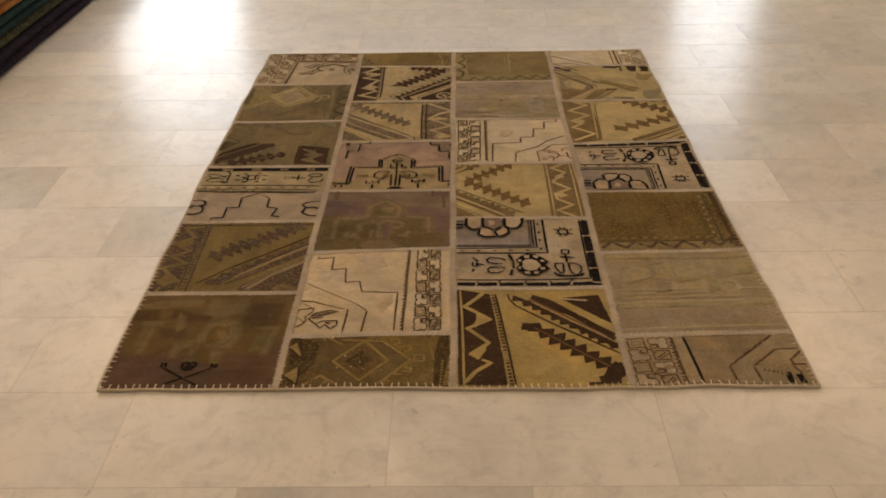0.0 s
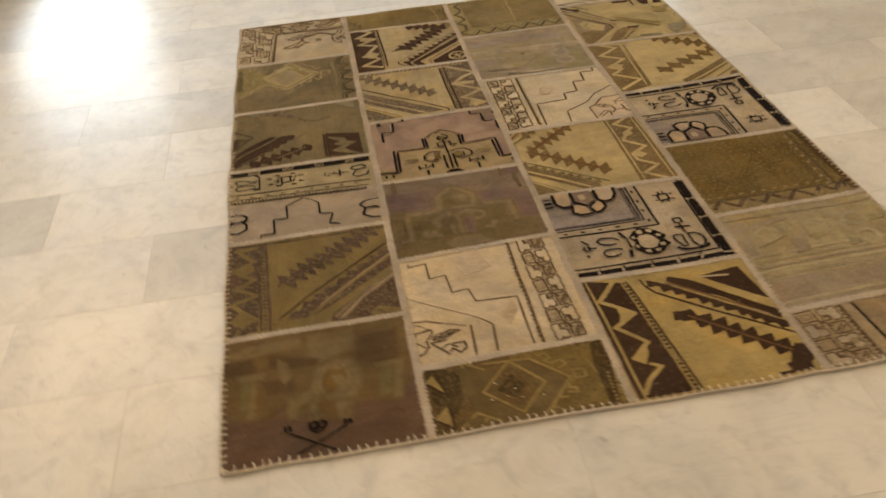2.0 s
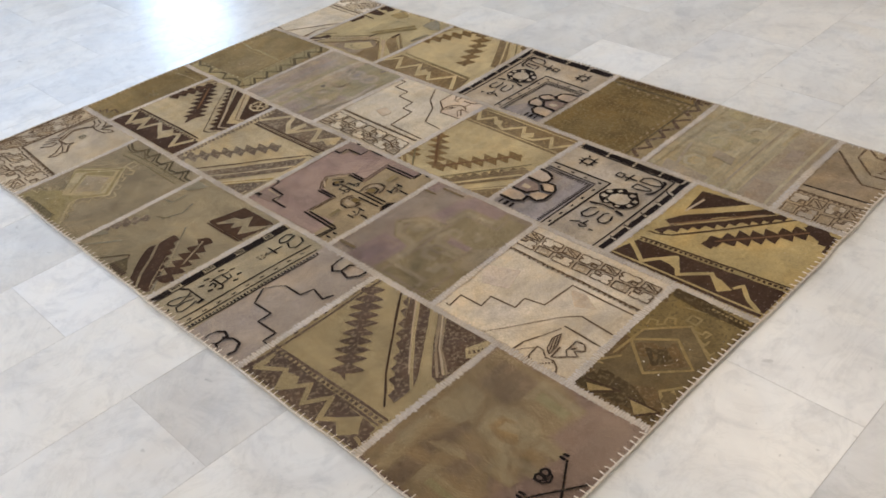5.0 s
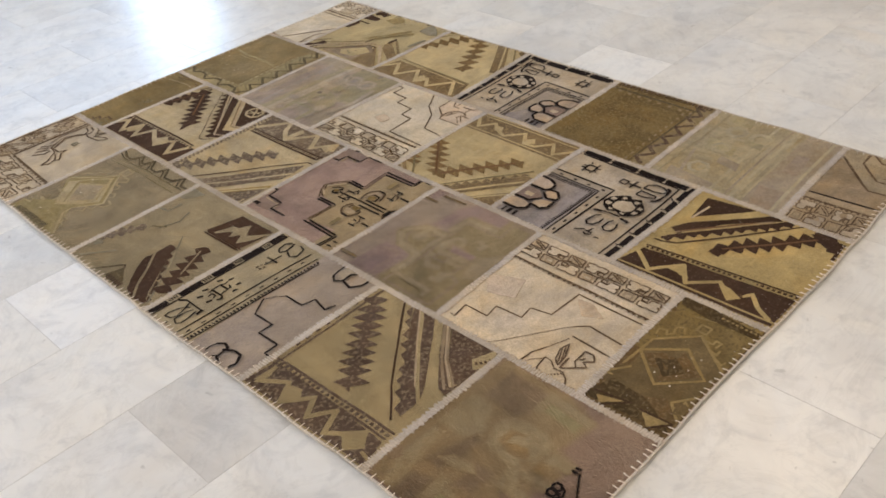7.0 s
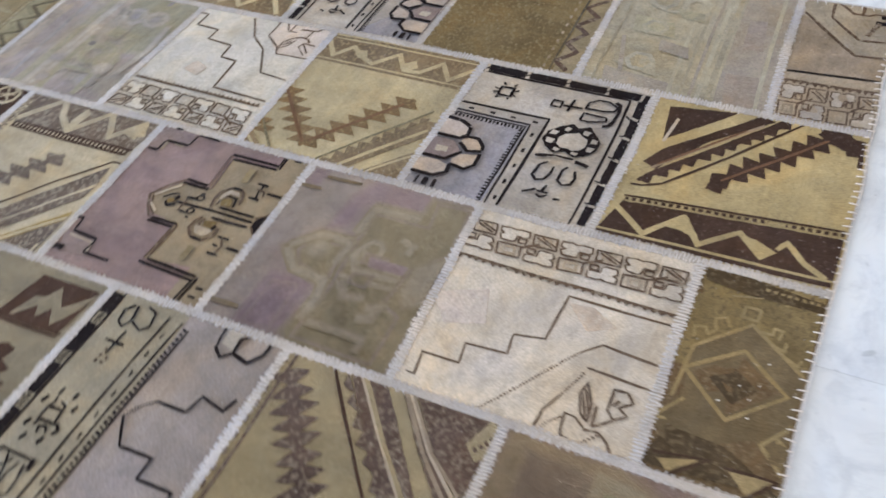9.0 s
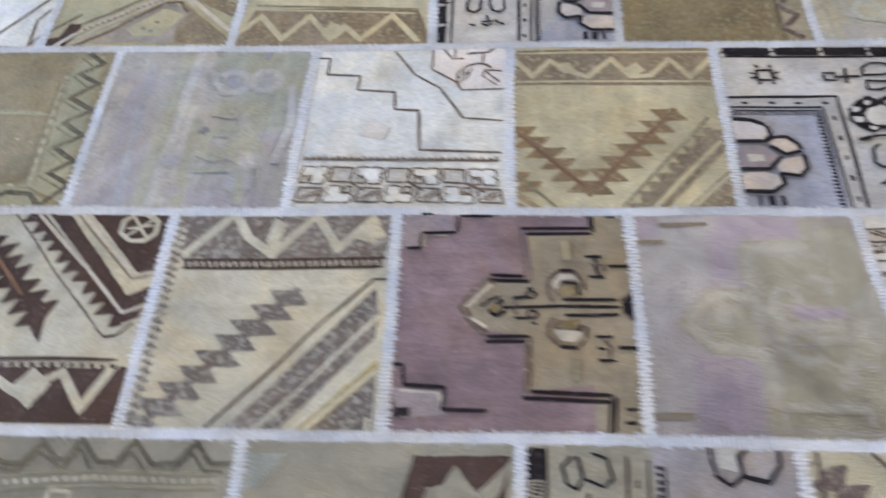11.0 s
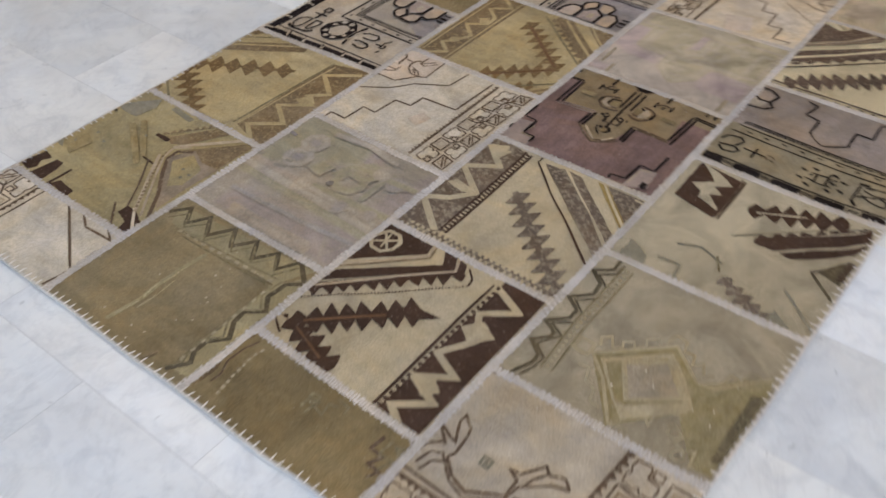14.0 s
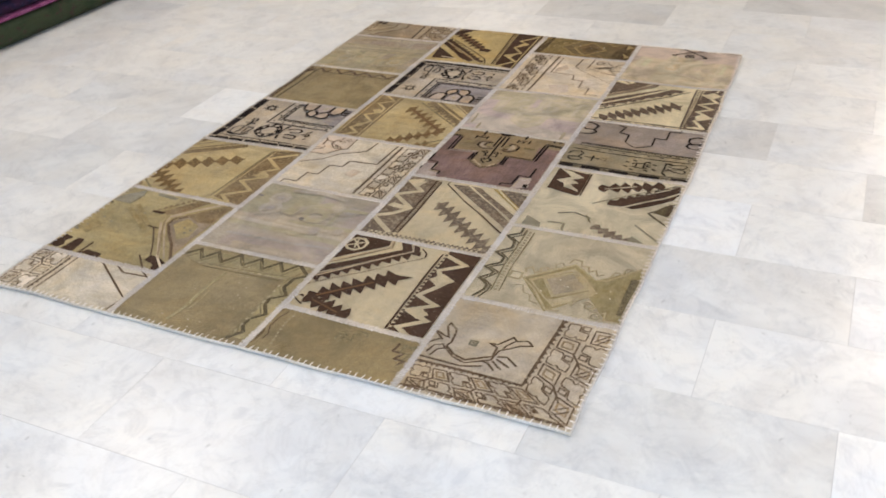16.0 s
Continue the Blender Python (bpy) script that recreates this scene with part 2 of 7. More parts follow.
def folded_carpet(x0, x1, y0, y1, z0, z1, mat, label, group, seed, folds=2):
    """A carpet folded flat: soft rounded layers, slightly askew, with a sagging top."""
    base = tagged(new("folded_carpet"), label, "carpet", group)
    base.location = ((x0 + x1) / 2, (y0 + y1) / 2, z0)
    h = (z1 - z0) / folds
    for f in range(folds):
        bm = bmesh.new()
        lx, ly = (x1 - x0) / 2 - 0.004 * f, (y1 - y0) / 2 - 0.006 * f
        nx, ny = 14, 22
        rows = []
        prof = [(0.0, 0.012, 0.10), (0.0, 0.0, 0.35), (0.0, 0.0, 0.65), (0.0, 0.010, 0.92), (0.0, 0.03, 1.0)]
        outline = [(-1 + 2 * k / nx, -1) for k in range(nx)] + [(1, -1 + 2 * k / ny) for k in range(ny)]
        outline += [(1 - 2 * k / nx, 1) for k in range(nx)] + [(-1, 1 - 2 * k / ny) for k in range(ny)]
        for _, d, t in prof:
            ring = []
            for u, v in outline:
                wob = 0.006 * noise.noise(Vector((u * 2.2 + seed, v * 3.1, f * 4.0)))
                zz = f * h + t * h * (1 + 0.05 * noise.noise(Vector((u * 1.5, v * 2.0, seed + f))))
                ring.append(bm.verts.new((u * (lx - d + wob), v * (ly - d + wob), max(zz, 0.002 if f == 0 and t < 0.2 else 0.0))))
            rows.append(ring)
        for low, high in zip(rows, rows[1:]):
            for k in range(len(low)):
                bm.faces.new([low[k], low[(k + 1) % len(low)], high[(k + 1) % len(high)], high[k]])
        bm.faces.new(rows[-1])
        bm.faces.new(rows[0][::-1])
        for fc in bm.faces:
            fc.smooth = len(fc.verts) == 4
        part("fold", bm, mat, base)
    return base


NAVY = carpet_wool("navy", (0.014, 0.013, 0.024), (0.026, 0.018, 0.034), (0.09, 0.03, 0.035), 30)
SPECK = carpet_wool("olive_fleck", (0.075, 0.075, 0.035), (0.03, 0.035, 0.03), (0.17, 0.14, 0.08), 45)
TEAL = carpet_wool("teal", (0.010, 0.028, 0.034), (0.014, 0.040, 0.042), (0.03, 0.06, 0.05), 20)
RUST = carpet_wool("rust", (0.30, 0.10, 0.035), (0.36, 0.17, 0.06), (0.20, 0.03, 0.02), 14)
FOREST = carpet_wool("forest", (0.030, 0.042, 0.022), (0.042, 0.052, 0.028), (0.06, 0.03, 0.03), 12)
MAGENTA = carpet_wool("magenta", (0.16, 0.04, 0.10), (0.22, 0.07, 0.15), (0.07, 0.02, 0.06), 20)
NIGHT = carpet_wool("night", (0.014, 0.012, 0.030), (0.03, 0.012, 0.03), (0.06, 0.03, 0.07), 25)
W = "carpets stacked by the west wall"
folded_carpet(-3.5, -2.01, 1.9, 4.3, 0.0, 0.092, NAVY, "dark navy patterned carpet folded on marble", W, 1.0)
folded_carpet(-3.5, -2.03, 1.92, 4.28, 0.092, 0.140, SPECK, "olive flecked carpet folded in a stack", W, 2.0, 1)
folded_carpet(-3.48, -2.03, 1.9, 4.3, 0.140, 0.215, TEAL, "dark teal carpet folded in a stack", W, 3.0)
folded_carpet(-3.5, -2.04, 1.95, 4.25, 0.215, 0.290, RUST, "rust orange carpet folded on the stack", W, 4.0)
E_ = "carpets stacked by the east wall"
folded_carpet(2.445, 3.9, -1.4, 1.7, 0.0, 0.118, FOREST, "dark forest green carpet folded on marble", E_, 5.0, 1)
folded_carpet(2.45, 3.9, -1.4, 1.7, 0.118, 0.142, MAGENTA, "magenta pink carpet folded in a stack", E_, 6.0, 1)
folded_carpet(2.46, 3.9, -1.38, 1.68, 0.142, 0.26, NIGHT, "dark navy and purple carpet folded in a stack", E_, 7.0)

# ---- wool tones of the rug: two tones that drift, and the paler ground that shows where the pile is worn ----
def tone(name, r, g, b, spread=0.16, worn=None, wear=0.0, stripes=0.5, nap=0.0, lean=0.0, seed=""):
    grey = 0.3 * r + 0.55 * g + 0.15 * b
    keep = 1.0 - 0.3 * abs(nap)
    r, g, b = (keep * k * (0.96 * v + 0.04 * grey) for v, k in zip((r, g, b), (1.11, 1.08, 1.01)))
    a = (r * (1 + spread), g * (1 + spread), b * (1 + spread))
    return pile("wool_" + name, a, (r * (1 - spread), g * (1 - spread), b * (1 - spread)), worn, wear, stripes, nap, lean, seed)


def veil(name, colour, ground, seed, nap=0.0, lean=0.0):
    """A faded dye in three steps from the ground's colour to its own; all three share the ground's stains."""
    return [tone(name + step, *(g + (c - g) * k for c, g in zip(colour, ground)), 0.14, nap=nap, lean=lean, seed="wool_" + seed)
            for step, k in (("_trace", 0.33), ("_light", 0.67), ("", 1.0))]


def faint(name, r, g, b, ground, nap=0.0):
    """A faded motif: it dissolves into the ground that is given."""
    return tone(name, r, g, b, 0.12, tuple(1.08 * v for v in ground), 0.62, nap=nap)


INK = tone("ink", 0.016, 0.012, 0.012, 0.1, (0.07, 0.055, 0.045), 0.05)
DB = tone("dark_brown", 0.054, 0.032, 0.022, 0.2, (0.12, 0.08, 0.055), 0.08)
DB2 = tone("umber_dark", 0.066, 0.046, 0.024, 0.2, (0.14, 0.10, 0.05), 0.36)
DBO = tone("olive_black", 0.085, 0.068, 0.042, 0.2, (0.2, 0.17, 0.1), 0.2)
DBW = tone("worn_brown", 0.080, 0.054, 0.040, 0.2, (0.21, 0.162, 0.108), 0.40)
DBV = tone("rubbed_brown", 0.116, 0.087, 0.064, 0.2, (0.28, 0.228, 0.158), 0.46)
BR = tone("line_brown", 0.105, 0.070, 0.045, 0.2, (0.3, 0.24, 0.16), 0.2)
BR2 = tone("rust_brown", 0.15, 0.082, 0.042, 0.2)
BR2F = tone("faint_rust", 0.22, 0.19, 0.16, 0.1)
MB = tone("mid_brown", 0.165, 0.118, 0.066, 0.2, (0.3, 0.22, 0.11), 0.3)
SEPIA = tone("sepia", 0.15, 0.098, 0.046, 0.2, (0.34, 0.25, 0.11), 0.2)
TAN = tone("tan", 0.26, 0.19, 0.115, 0.12)
TANL = tone("pale_tan", 0.37, 0.29, 0.195, 0.12)
GOLD = tone("gold", 0.345, 0.263, 0.122, 0.14)
GOLDA = tone("gold_sheen", 0.372, 0.292, 0.152, 0.14, nap=0.95, lean=0.9)
GOLDW = tone("warm_gold", 0.372, 0.280, 0.138, 0.16, nap=-0.35)
GOLDB = tone("brown_gold", 0.238, 0.168, 0.088, 0.16, nap=-0.5)
STRAW = tone("straw", 0.468, 0.402, 0.278, 0.12, nap=0.35, lean=0.3)
KHAKI = tone("khaki", 0.325, 0.252, 0.124, 0.14, nap=-0.35)
KHAKID = faint("dark_khaki", 0.24, 0.185, 0.09, (0.32, 0.25, 0.125))
OLIVE = tone("olive", 0.308, 0.256, 0.172, 0.18, nap=0.8, lean=0.9)
OLIVEA = tone("olive_sheen", 0.302, 0.252, 0.164, 0.18, nap=0.85, lean=0.9)
OLK = faint("deep_olive", 0.210, 0.168, 0.080, (0.27, 0.22, 0.125))
OLD = tone("olive_shadow", 0.165, 0.135, 0.075, 0.2, (0.28, 0.23, 0.13), 0.3)
OLP = tone("pale_olive", 0.37, 0.315, 0.185, 0.12)
OLPF = tone("dull_olive", 0.302, 0.250, 0.156, 0.12)
OLGR = tone("olive_grey", 0.20, 0.178, 0.128, 0.16)
OLFAINT = faint("moss_brown", 0.225, 0.178, 0.110, (0.165, 0.128, 0.075), nap=0.6)
OLFAINT2 = faint("dun", 0.212, 0.164, 0.102, (0.238, 0.185, 0.13), nap=0.6)
MOSS = tone("moss", 0.232, 0.180, 0.092, 0.16, nap=0.35)
MOSS2 = tone("grey_moss", 0.248, 0.200, 0.115, 0.16, nap=0.25)
MOSSL = faint("pale_moss", 0.275, 0.23, 0.13, (0.235, 0.192, 0.1))
OCHRE = tone("ochre", 0.190, 0.136, 0.054, 0.16, (0.11, 0.078, 0.036), 0.30)
OCHREB = tone("bright_ochre", 0.26, 0.185, 0.062, 0.12)
OCHREP = tone("pale_ochre", 0.245, 0.180, 0.080, 0.12)
UMBER = tone("umber", 0.104, 0.069, 0.033, 0.3, (0.20, 0.145, 0.075), 0.34)
UMBERL = faint("light_umber", 0.142, 0.104, 0.052, (0.095, 0.068, 0.032))
BRONZE = tone("bronze", 0.170, 0.124, 0.054, 0.26, (0.24, 0.19, 0.10), 0.3, nap=0.3)
BRONZE2 = tone("grey_bronze", 0.225, 0.172, 0.092, 0.12)
DUSK = tone("dusky_purple", 0.202, 0.134, 0.110, 0.16, nap=0.80, lean=0.7)
DUSTY = faint("dusty_mauve", 0.280, 0.232, 0.178, (0.305, 0.258, 0.18))
TAUPE = tone("taupe", 0.262, 0.206, 0.166, 0.1, nap=-0.5)
SAND = tone("sand", 0.285, 0.227, 0.140, 0.12, nap=-0.5)
MAUVE = tone("mauve", 0.260, 0.200, 0.176, 0.14, nap=0.75, lean=0.6)
MAUVED = tone("deep_mauve", 0.18, 0.13, 0.115, 0.12, nap=0.5)
LILAC = faint("lilac", 0.245, 0.190, 0.180, (0.25, 0.194, 0.162), nap=0.5)
PLUM = tone("plum", 0.188, 0.116, 0.097, 0.22, nap=-0.55)
CREAM = tone("cream", 0.545, 0.442, 0.322, 0.1, nap=-0.3)
CREAM2 = tone("pale_cream", 0.500, 0.420, 0.315, 0.09, nap=-0.2)
CREAMG = tone("grey_cream", 0.385, 0.310, 0.222, 0.1, nap=-0.2)
PINKISH = faint("pinkish_cream", 0.455, 0.370, 0.295, (0.49, 0.41, 0.31))
PALE = tone("pale_wool", 0.55, 0.475, 0.375, 0.08)
WHITE = tone("white_wool", 0.72, 0.68, 0.62, 0.06)
PEACH = tone("peach", 0.41, 0.325, 0.25, 0.1)
STONE = tone("stone", 0.355, 0.300, 0.235, 0.1)
STONE2 = tone("brown_stone", 0.30, 0.24, 0.17, 0.1)
SLATE = tone("slate_blue", 0.250, 0.222, 0.215, 0.1)
ASH = tone("ash", 0.334, 0.296, 0.248, 0.1, nap=0.25)
ASHP = faint("pale_ash", 0.373, 0.33, 0.281, (0.335, 0.292, 0.246), nap=0.2)
SAGE = tone("sage", 0.312, 0.267, 0.180, 0.12)
SAGED = faint("dark_sage", 0.283, 0.240, 0.158, (0.31, 0.265, 0.18))
SAGEP = faint("pale_sage", 0.355, 0.312, 0.220, (0.325, 0.280, 0.19))
OLTAN = tone("olive_tan", 0.252, 0.198, 0.130, 0.14)
RUSSET = tone("russet_tan", 0.242, 0.186, 0.125, 0.16)
ROSED = faint("dusky_rose", 0.256, 0.204, 0.160, (0.285, 0.236, 0.175))
SAGEG = faint("green_sage", 0.297, 0.260, 0.164, (0.31, 0.265, 0.18))
GREYO = tone("grey_olive", 0.278, 0.228, 0.158, 0.12)
# faded figures, each on the ground that it melts into
D0, D1 = (0.202, 0.134, 0.110), (0.228, 0.164, 0.090)
DUSK_OLIVE = veil("faded_olive", D1, D0, "dusky_purple", 0.80, 0.7)
DUSK_PALE = veil("faded_moss", (0.285, 0.226, 0.138), D1, "dusky_purple", 0.80, 0.7)
DUSK_GREEN = veil("faded_green", (0.240, 0.212, 0.114), D1, "dusky_purple", 0.80, 0.7)
DUSK_AMBER = veil("faded_amber", (0.240, 0.158, 0.070), D1, "dusky_purple", 0.80, 0.7)
DUSK_DARK = veil("faded_umber", (0.158, 0.110, 0.070), D1, "dusky_purple", 0.80, 0.7)
M0, M1 = (0.260, 0.200, 0.176), (0.218, 0.174, 0.100)
MAUVE_MIST = veil("faded_mist", (0.285, 0.232, 0.200), M0, "mauve", 0.75, 0.6)
MAUVE_DUN = veil("faded_dun", M1, M0, "mauve", 0.75, 0.6)
MAUVE_PALE = veil("faded_taupe", (0.318, 0.262, 0.186), M1, "mauve", 0.75, 0.6)
MAUVE_PLUM = veil("faded_plum", (0.232, 0.166, 0.176), M0, "mauve", 0.75, 0.6)
A0 = (0.334, 0.296, 0.248)
ASH_GREEN = veil("faded_lichen", (0.312, 0.288, 0.208), A0, "ash", 0.25)
ASH_WHITE = veil("faded_white", (0.392, 0.352, 0.302), A0, "ash", 0.25)
ASH_LILAC = veil("faded_lilac", (0.314, 0.268, 0.248), A0, "ash", 0.25)
ASH_BLUE = veil("faded_blue", (0.306, 0.280, 0.268), A0, "ash", 0.25)
ASH_ROSE = veil("faded_rose", (0.358, 0.302, 0.246), A0, "ash", 0.25)
ASH_DARK = veil("faded_charcoal", (0.25, 0.225, 0.19), A0, "ash", 0.25)

# ---- patchwork rug ----
TOP = 0.0085
# the seams across: height at the left and the right end, column by column
LEFT, RIGHT, FRONT, BACK = -0.856, 0.864, 0.0, 2.404
COLS = [LEFT, -0.424, 0.001, 0.431, RIGHT]
SEAMS = {
    "a": [(0.0, 0.0), (0.410, 0.413), (0.812, 0.816), (1.205, 1.206), (1.603, 1.614), (2.010, 2.012), (BACK, BACK)],
    "b": [(0.0, 0.0), (0.211, 0.219), (0.624, 0.641), (1.019, 1.022), (1.411, 1.417), (1.807, 1.807), (2.218, 2.208), (BACK, BACK)],
    "c": [(0.0, 0.0), (0.430, 0.427), (0.826, 0.823), (1.218, 1.218), (1.616, 1.613), (2.015, 2.016), (BACK, BACK)],
    "d": [(0.0, 0.0), (0.200, 0.215), (0.611, 0.621), (0.999, 1.002), (1.378, 1.396), (1.794, 1.789), (2.199, 2.200), (BACK, BACK)],
}


def settle(x, y, z):
    """Lays a point of the flat rug onto the floor: hand-sewn seams wander, the side edge runs in a little, the sheet is not quite flat."""
    n1 = noise.noise(Vector((x * 2.1, y * 2.1, 3.0)))
    n2 = noise.noise(Vector((x * 2.3, y * 2.3, 9.0)))
    n3 = noise.noise(Vector((x * 9.0, y * 9.0, 5.0)))
    n4 = noise.noise(Vector((x * 9.0, y * 9.0, 15.0)))
    side = max(0.0, (x - 0.43) / 0.43)
    dx = 0.006 * n1 + 0.0016 * n3 + side * (0.010 * (1.0 - min(1.0, y / 1.1)) + 0.004 * min(1.0, y / 2.4))
    dx -= max(0.0, (-0.43 - x) / 0.43) * 0.046 * y * (2.4 - y) / 5.76
    edge = min(x - LEFT, RIGHT - x, y - FRONT, BACK - y)
    loose = max(0.0, 1.0 - max(edge, 0.0) / 0.05)
    dx += 0.0035 * loose * n3
    dy = 0.006 * n2 + (0.0016 + 0.0035 * loose) * n4
    lift = max(0.0, 1.0 - max(edge, 0.0) / 0.12)
    dz = 0.0022 * (1.0 + noise.noise(Vector((x * 4.0, y * 4.0, 21.0)))) * (0.35 + lift)
    return Vector((x + dx, y + dy, z + dz))


def settle_mesh(bm):
    for v in bm.verts:
        v.co = settle(*v.co)


def cut_grid(bm, x0, x1, y0, y1, step=0.05):
    """Cuts faces along a fixed grid, so that every layer of the rug bends alike."""
    for axis, lo, hi in ((0, x0, x1), (1, y0, y1)):
        n = math.ceil(lo / step)
        while n * step < hi:
            co, no = [0, 0, 0], [0, 0, 0]
            co[axis], no[axis] = n * step, 1
            bmesh.ops.bisect_plane(bm, geom=bm.verts[:] + bm.edges[:] + bm.faces[:], plane_co=co, plane_no=no)
            n += 1


rug = tagged(new("patchwork_rug"), "patchwork rug of olive, brown and cream wool squares on pale marble", "rug")
MOTIFS = []


def islands(bm):
    """Splits a mesh into its connected pieces."""
    seen, pieces = set(), []
    for f in bm.faces:
        if f in seen:
            continue
        seen.add(f)
        group, todo = [], [f]
        while todo:
            g = todo.pop()
            group.append(g)
            for v in g.verts:
                for h in v.link_faces:
                    if h not in seen:
                        seen.add(h)
                        todo.append(h)
        pieces.append(group)
    if len(pieces) == 1:
        return [bm]
    out = []
    for group in pieces:
        piece, made = bmesh.new(), {}
        for g in group:
            for v in g.verts:
                if v not in made:
                    made[v] = piece.verts.new(v.co)
            piece.faces.new([made[v] for v in g.verts])
        out.append(piece)
    bm.free()
    return out


class Motif:
    """The woven pattern of one patch. Places are fractions of the patch, widths are metres; later marks lie over earlier ones."""

    def __init__(self, c, n, ob, flip):
        i = "abcd".index(c)
        self.x0, self.x1 = COLS[i], COLS[i + 1]
        self.lo, self.hi = SEAMS[c][n], SEAMS[c][n + 1]
        self.ob, self.flip, self.layer, self.faces, self.kind = ob, flip, 0, [], ""

    def at(self, p):
        u, v = p[0], 1 - p[1] if self.flip else p[1]
        lo = self.lo[0] + (self.lo[1] - self.lo[0]) * u
        hi = self.hi[0] + (self.hi[1] - self.hi[0]) * u
        return Vector((self.x0 + (self.x1 - self.x0) * u, lo + (hi - lo) * v))

    def next(self, kind):
        self.layer, self.kind = self.layer + 1, kind
        self.mark = self.layer
        return TOP + 0.0004 + 0.00007 * self.layer

    def face(self, ink, z, pts):
        """One flat piece of pile; long sides are knotted unevenly."""
        ring = []
        for a, b in zip(pts, pts[1:] + pts[:1]):
            n = max(1, min(30, int((b - a).length / 0.0055)))
            ring += [a + (b - a) * (k / n) for k in range(n)]
        out = []
        for p in ring:
            q = Vector((p.x * 150, p.y * 150, 0.5))
            out.append((p.x + 0.0018 * noise.noise(q), p.y + 0.0018 * noise.noise(q + Vector((7, 3, 2))), z))
        self.faces.append(((self.kind, self.mark, ink), out))

    def poly(self, ink, *pts):
        self.face(ink, self.next("woven_field"), [self.at(p) for p in pts])

    def soft(self, ink, r, *pts):
        """A faded field in three steps of its dye, each drawn in a little more, so that its outline is blurred over 2 r."""
        pts = [self.at(p) for p in pts]
        area = sum(a.x * b.y - b.x * a.y for a, b in zip(pts, pts[1:] + pts[:1]))
        side = 1 if area > 0 else -1
        for step, d in zip(ink, (r, 0.0, -r)):
            ring = []
            for a, p, b in zip(pts[-1:] + pts[:-1], pts, pts[1:] + pts[:1]):
                n = (p - a).normalized() + (b - p).normalized()
                n = n.normalized() if n.length > 0.3 else (p - a).normalized()
                ring.append(p + Vector((n.y, -n.x)) * d * side)
            self.layer -= 0.5
            self.face(step, self.next("woven_field"), ring)

    def strip(self, ink, z, pts, w):
        """A mitred stroke along a line of places in metres."""
        closed = (pts[0] - pts[-1]).length < 1e-4 and len(pts) > 3
        pts = pts[:-1] if closed else pts
        sides = []
        for k, p in enumerate(pts):
            a = pts[k - 1] if k or closed else None
            b = pts[(k + 1) % len(pts)] if k < len(pts) - 1 or closed else None
            d1 = (p - a).normalized() if a is not None else (b - p).normalized()
            d2 = (b - p).normalized() if b is not None else d1
            n1, n2 = Vector((-d1.y, d1.x)), Vector((-d2.y, d2.x))
            n = n1 + n2
            n = n.normalized() if n.length > 0.2 else n1
            off = n * (w / 2) / max(0.45, n.dot(n1))
            sides.append((p + off, p - off))
        if closed:
            sides.append(sides[0])
        for (a, b), (c, d) in zip(sides, sides[1:]):
            self.face(ink, z, [b, d, c, a])

    def line(self, ink, w, *pts):
        for step, k in zip(ink, (1.5, 1.05, 0.6)) if isinstance(ink, list) else ((ink, 0.9),):
            self.layer -= 0.5 if isinstance(ink, list) else 0.0
            self.strip(step, self.next("woven_line"), [self.at(p) for p in pts], k * w)

    def dashes(self, ink, n, w, *pts):
        """Evenly spaced ticks across a line; w is their length across it."""
        z, pts = self.next("dotted_line"), [self.at(p) for p in pts]
        lengths = [(b - a).length for a, b in zip(pts, pts[1:])]
        total = sum(lengths)
        for k in range(n):
            s = (k + 0.5) * total / n
            for a, b, l in zip(pts, pts[1:], lengths):
                if s <= l or b is pts[-1]:
                    break
                s -= l
            d = (b - a).normalized()
            c, half = a + d * s, min(0.28 * total / n, 0.006)
            nrm = Vector((-d.y, d.x)) * (w / 2)
            self.face(ink, z, [c - d * half - nrm, c + d * half - nrm, c + d * half + nrm, c - d * half + nrm])

    def teeth(self, ink, n, h, a, b):
        """A row of triangles that stand on the left of the way from a to b."""
        z, a, b = self.next("saw_edge"), self.at(a), self.at(b)
        d = (b - a) / n
        up = Vector((-d.y, d.x)).normalized() * h * (-1 if self.flip else 1)
        for k in range(n):
            p = a + d * k
            tip = p + d * (0.5 + 0.12 * ((k * 5) % 3 - 1)) + up * (0.85 + 0.3 * ((k * 7) % 4) / 4)
            self.face(ink, z, [p, p + d * 0.98, tip])

    def serrated(self, ink, n, core, h, a, b):
        """A saw-edged leaf: a core with teeth along both sides, swept back."""
        z, a, b = self.next("serrated_leaf"), self.at(a), self.at(b)
        d = (b - a) / n
        nrm = Vector((-d.y, d.x)).normalized()
        if abs(d.x) > 0.42 * d.length and abs(d.y) > 0.25 * d.length:
            # woven row by row: slanted slabs with a sharp tip at either end
            s, reach, half = math.copysign(1, d.x * d.y), 0.98 * (core / 2 + h), abs(d.x) * 0.49
            for k in range(n):
                p, own = a + d * (k + 0.5), reach * (0.88 + 0.24 * ((k * 7) % 5) / 5)
                quad = [(half, -s * own), (half, s * 0.34 * own), (-half, s * own), (-half, -s * 0.34 * own)]
                quad = [p + Vector(q) for q in quad]
                self.face(ink, z, quad if s > 0 else quad[::-1])
                self.face(ink, z, [p - d * 0.6 - nrm * core * 0.3, p + d * 0.6 - nrm * core * 0.3, p + d * 0.6 + nrm * core * 0.3, p - d * 0.6 + nrm * core * 0.3])
            return
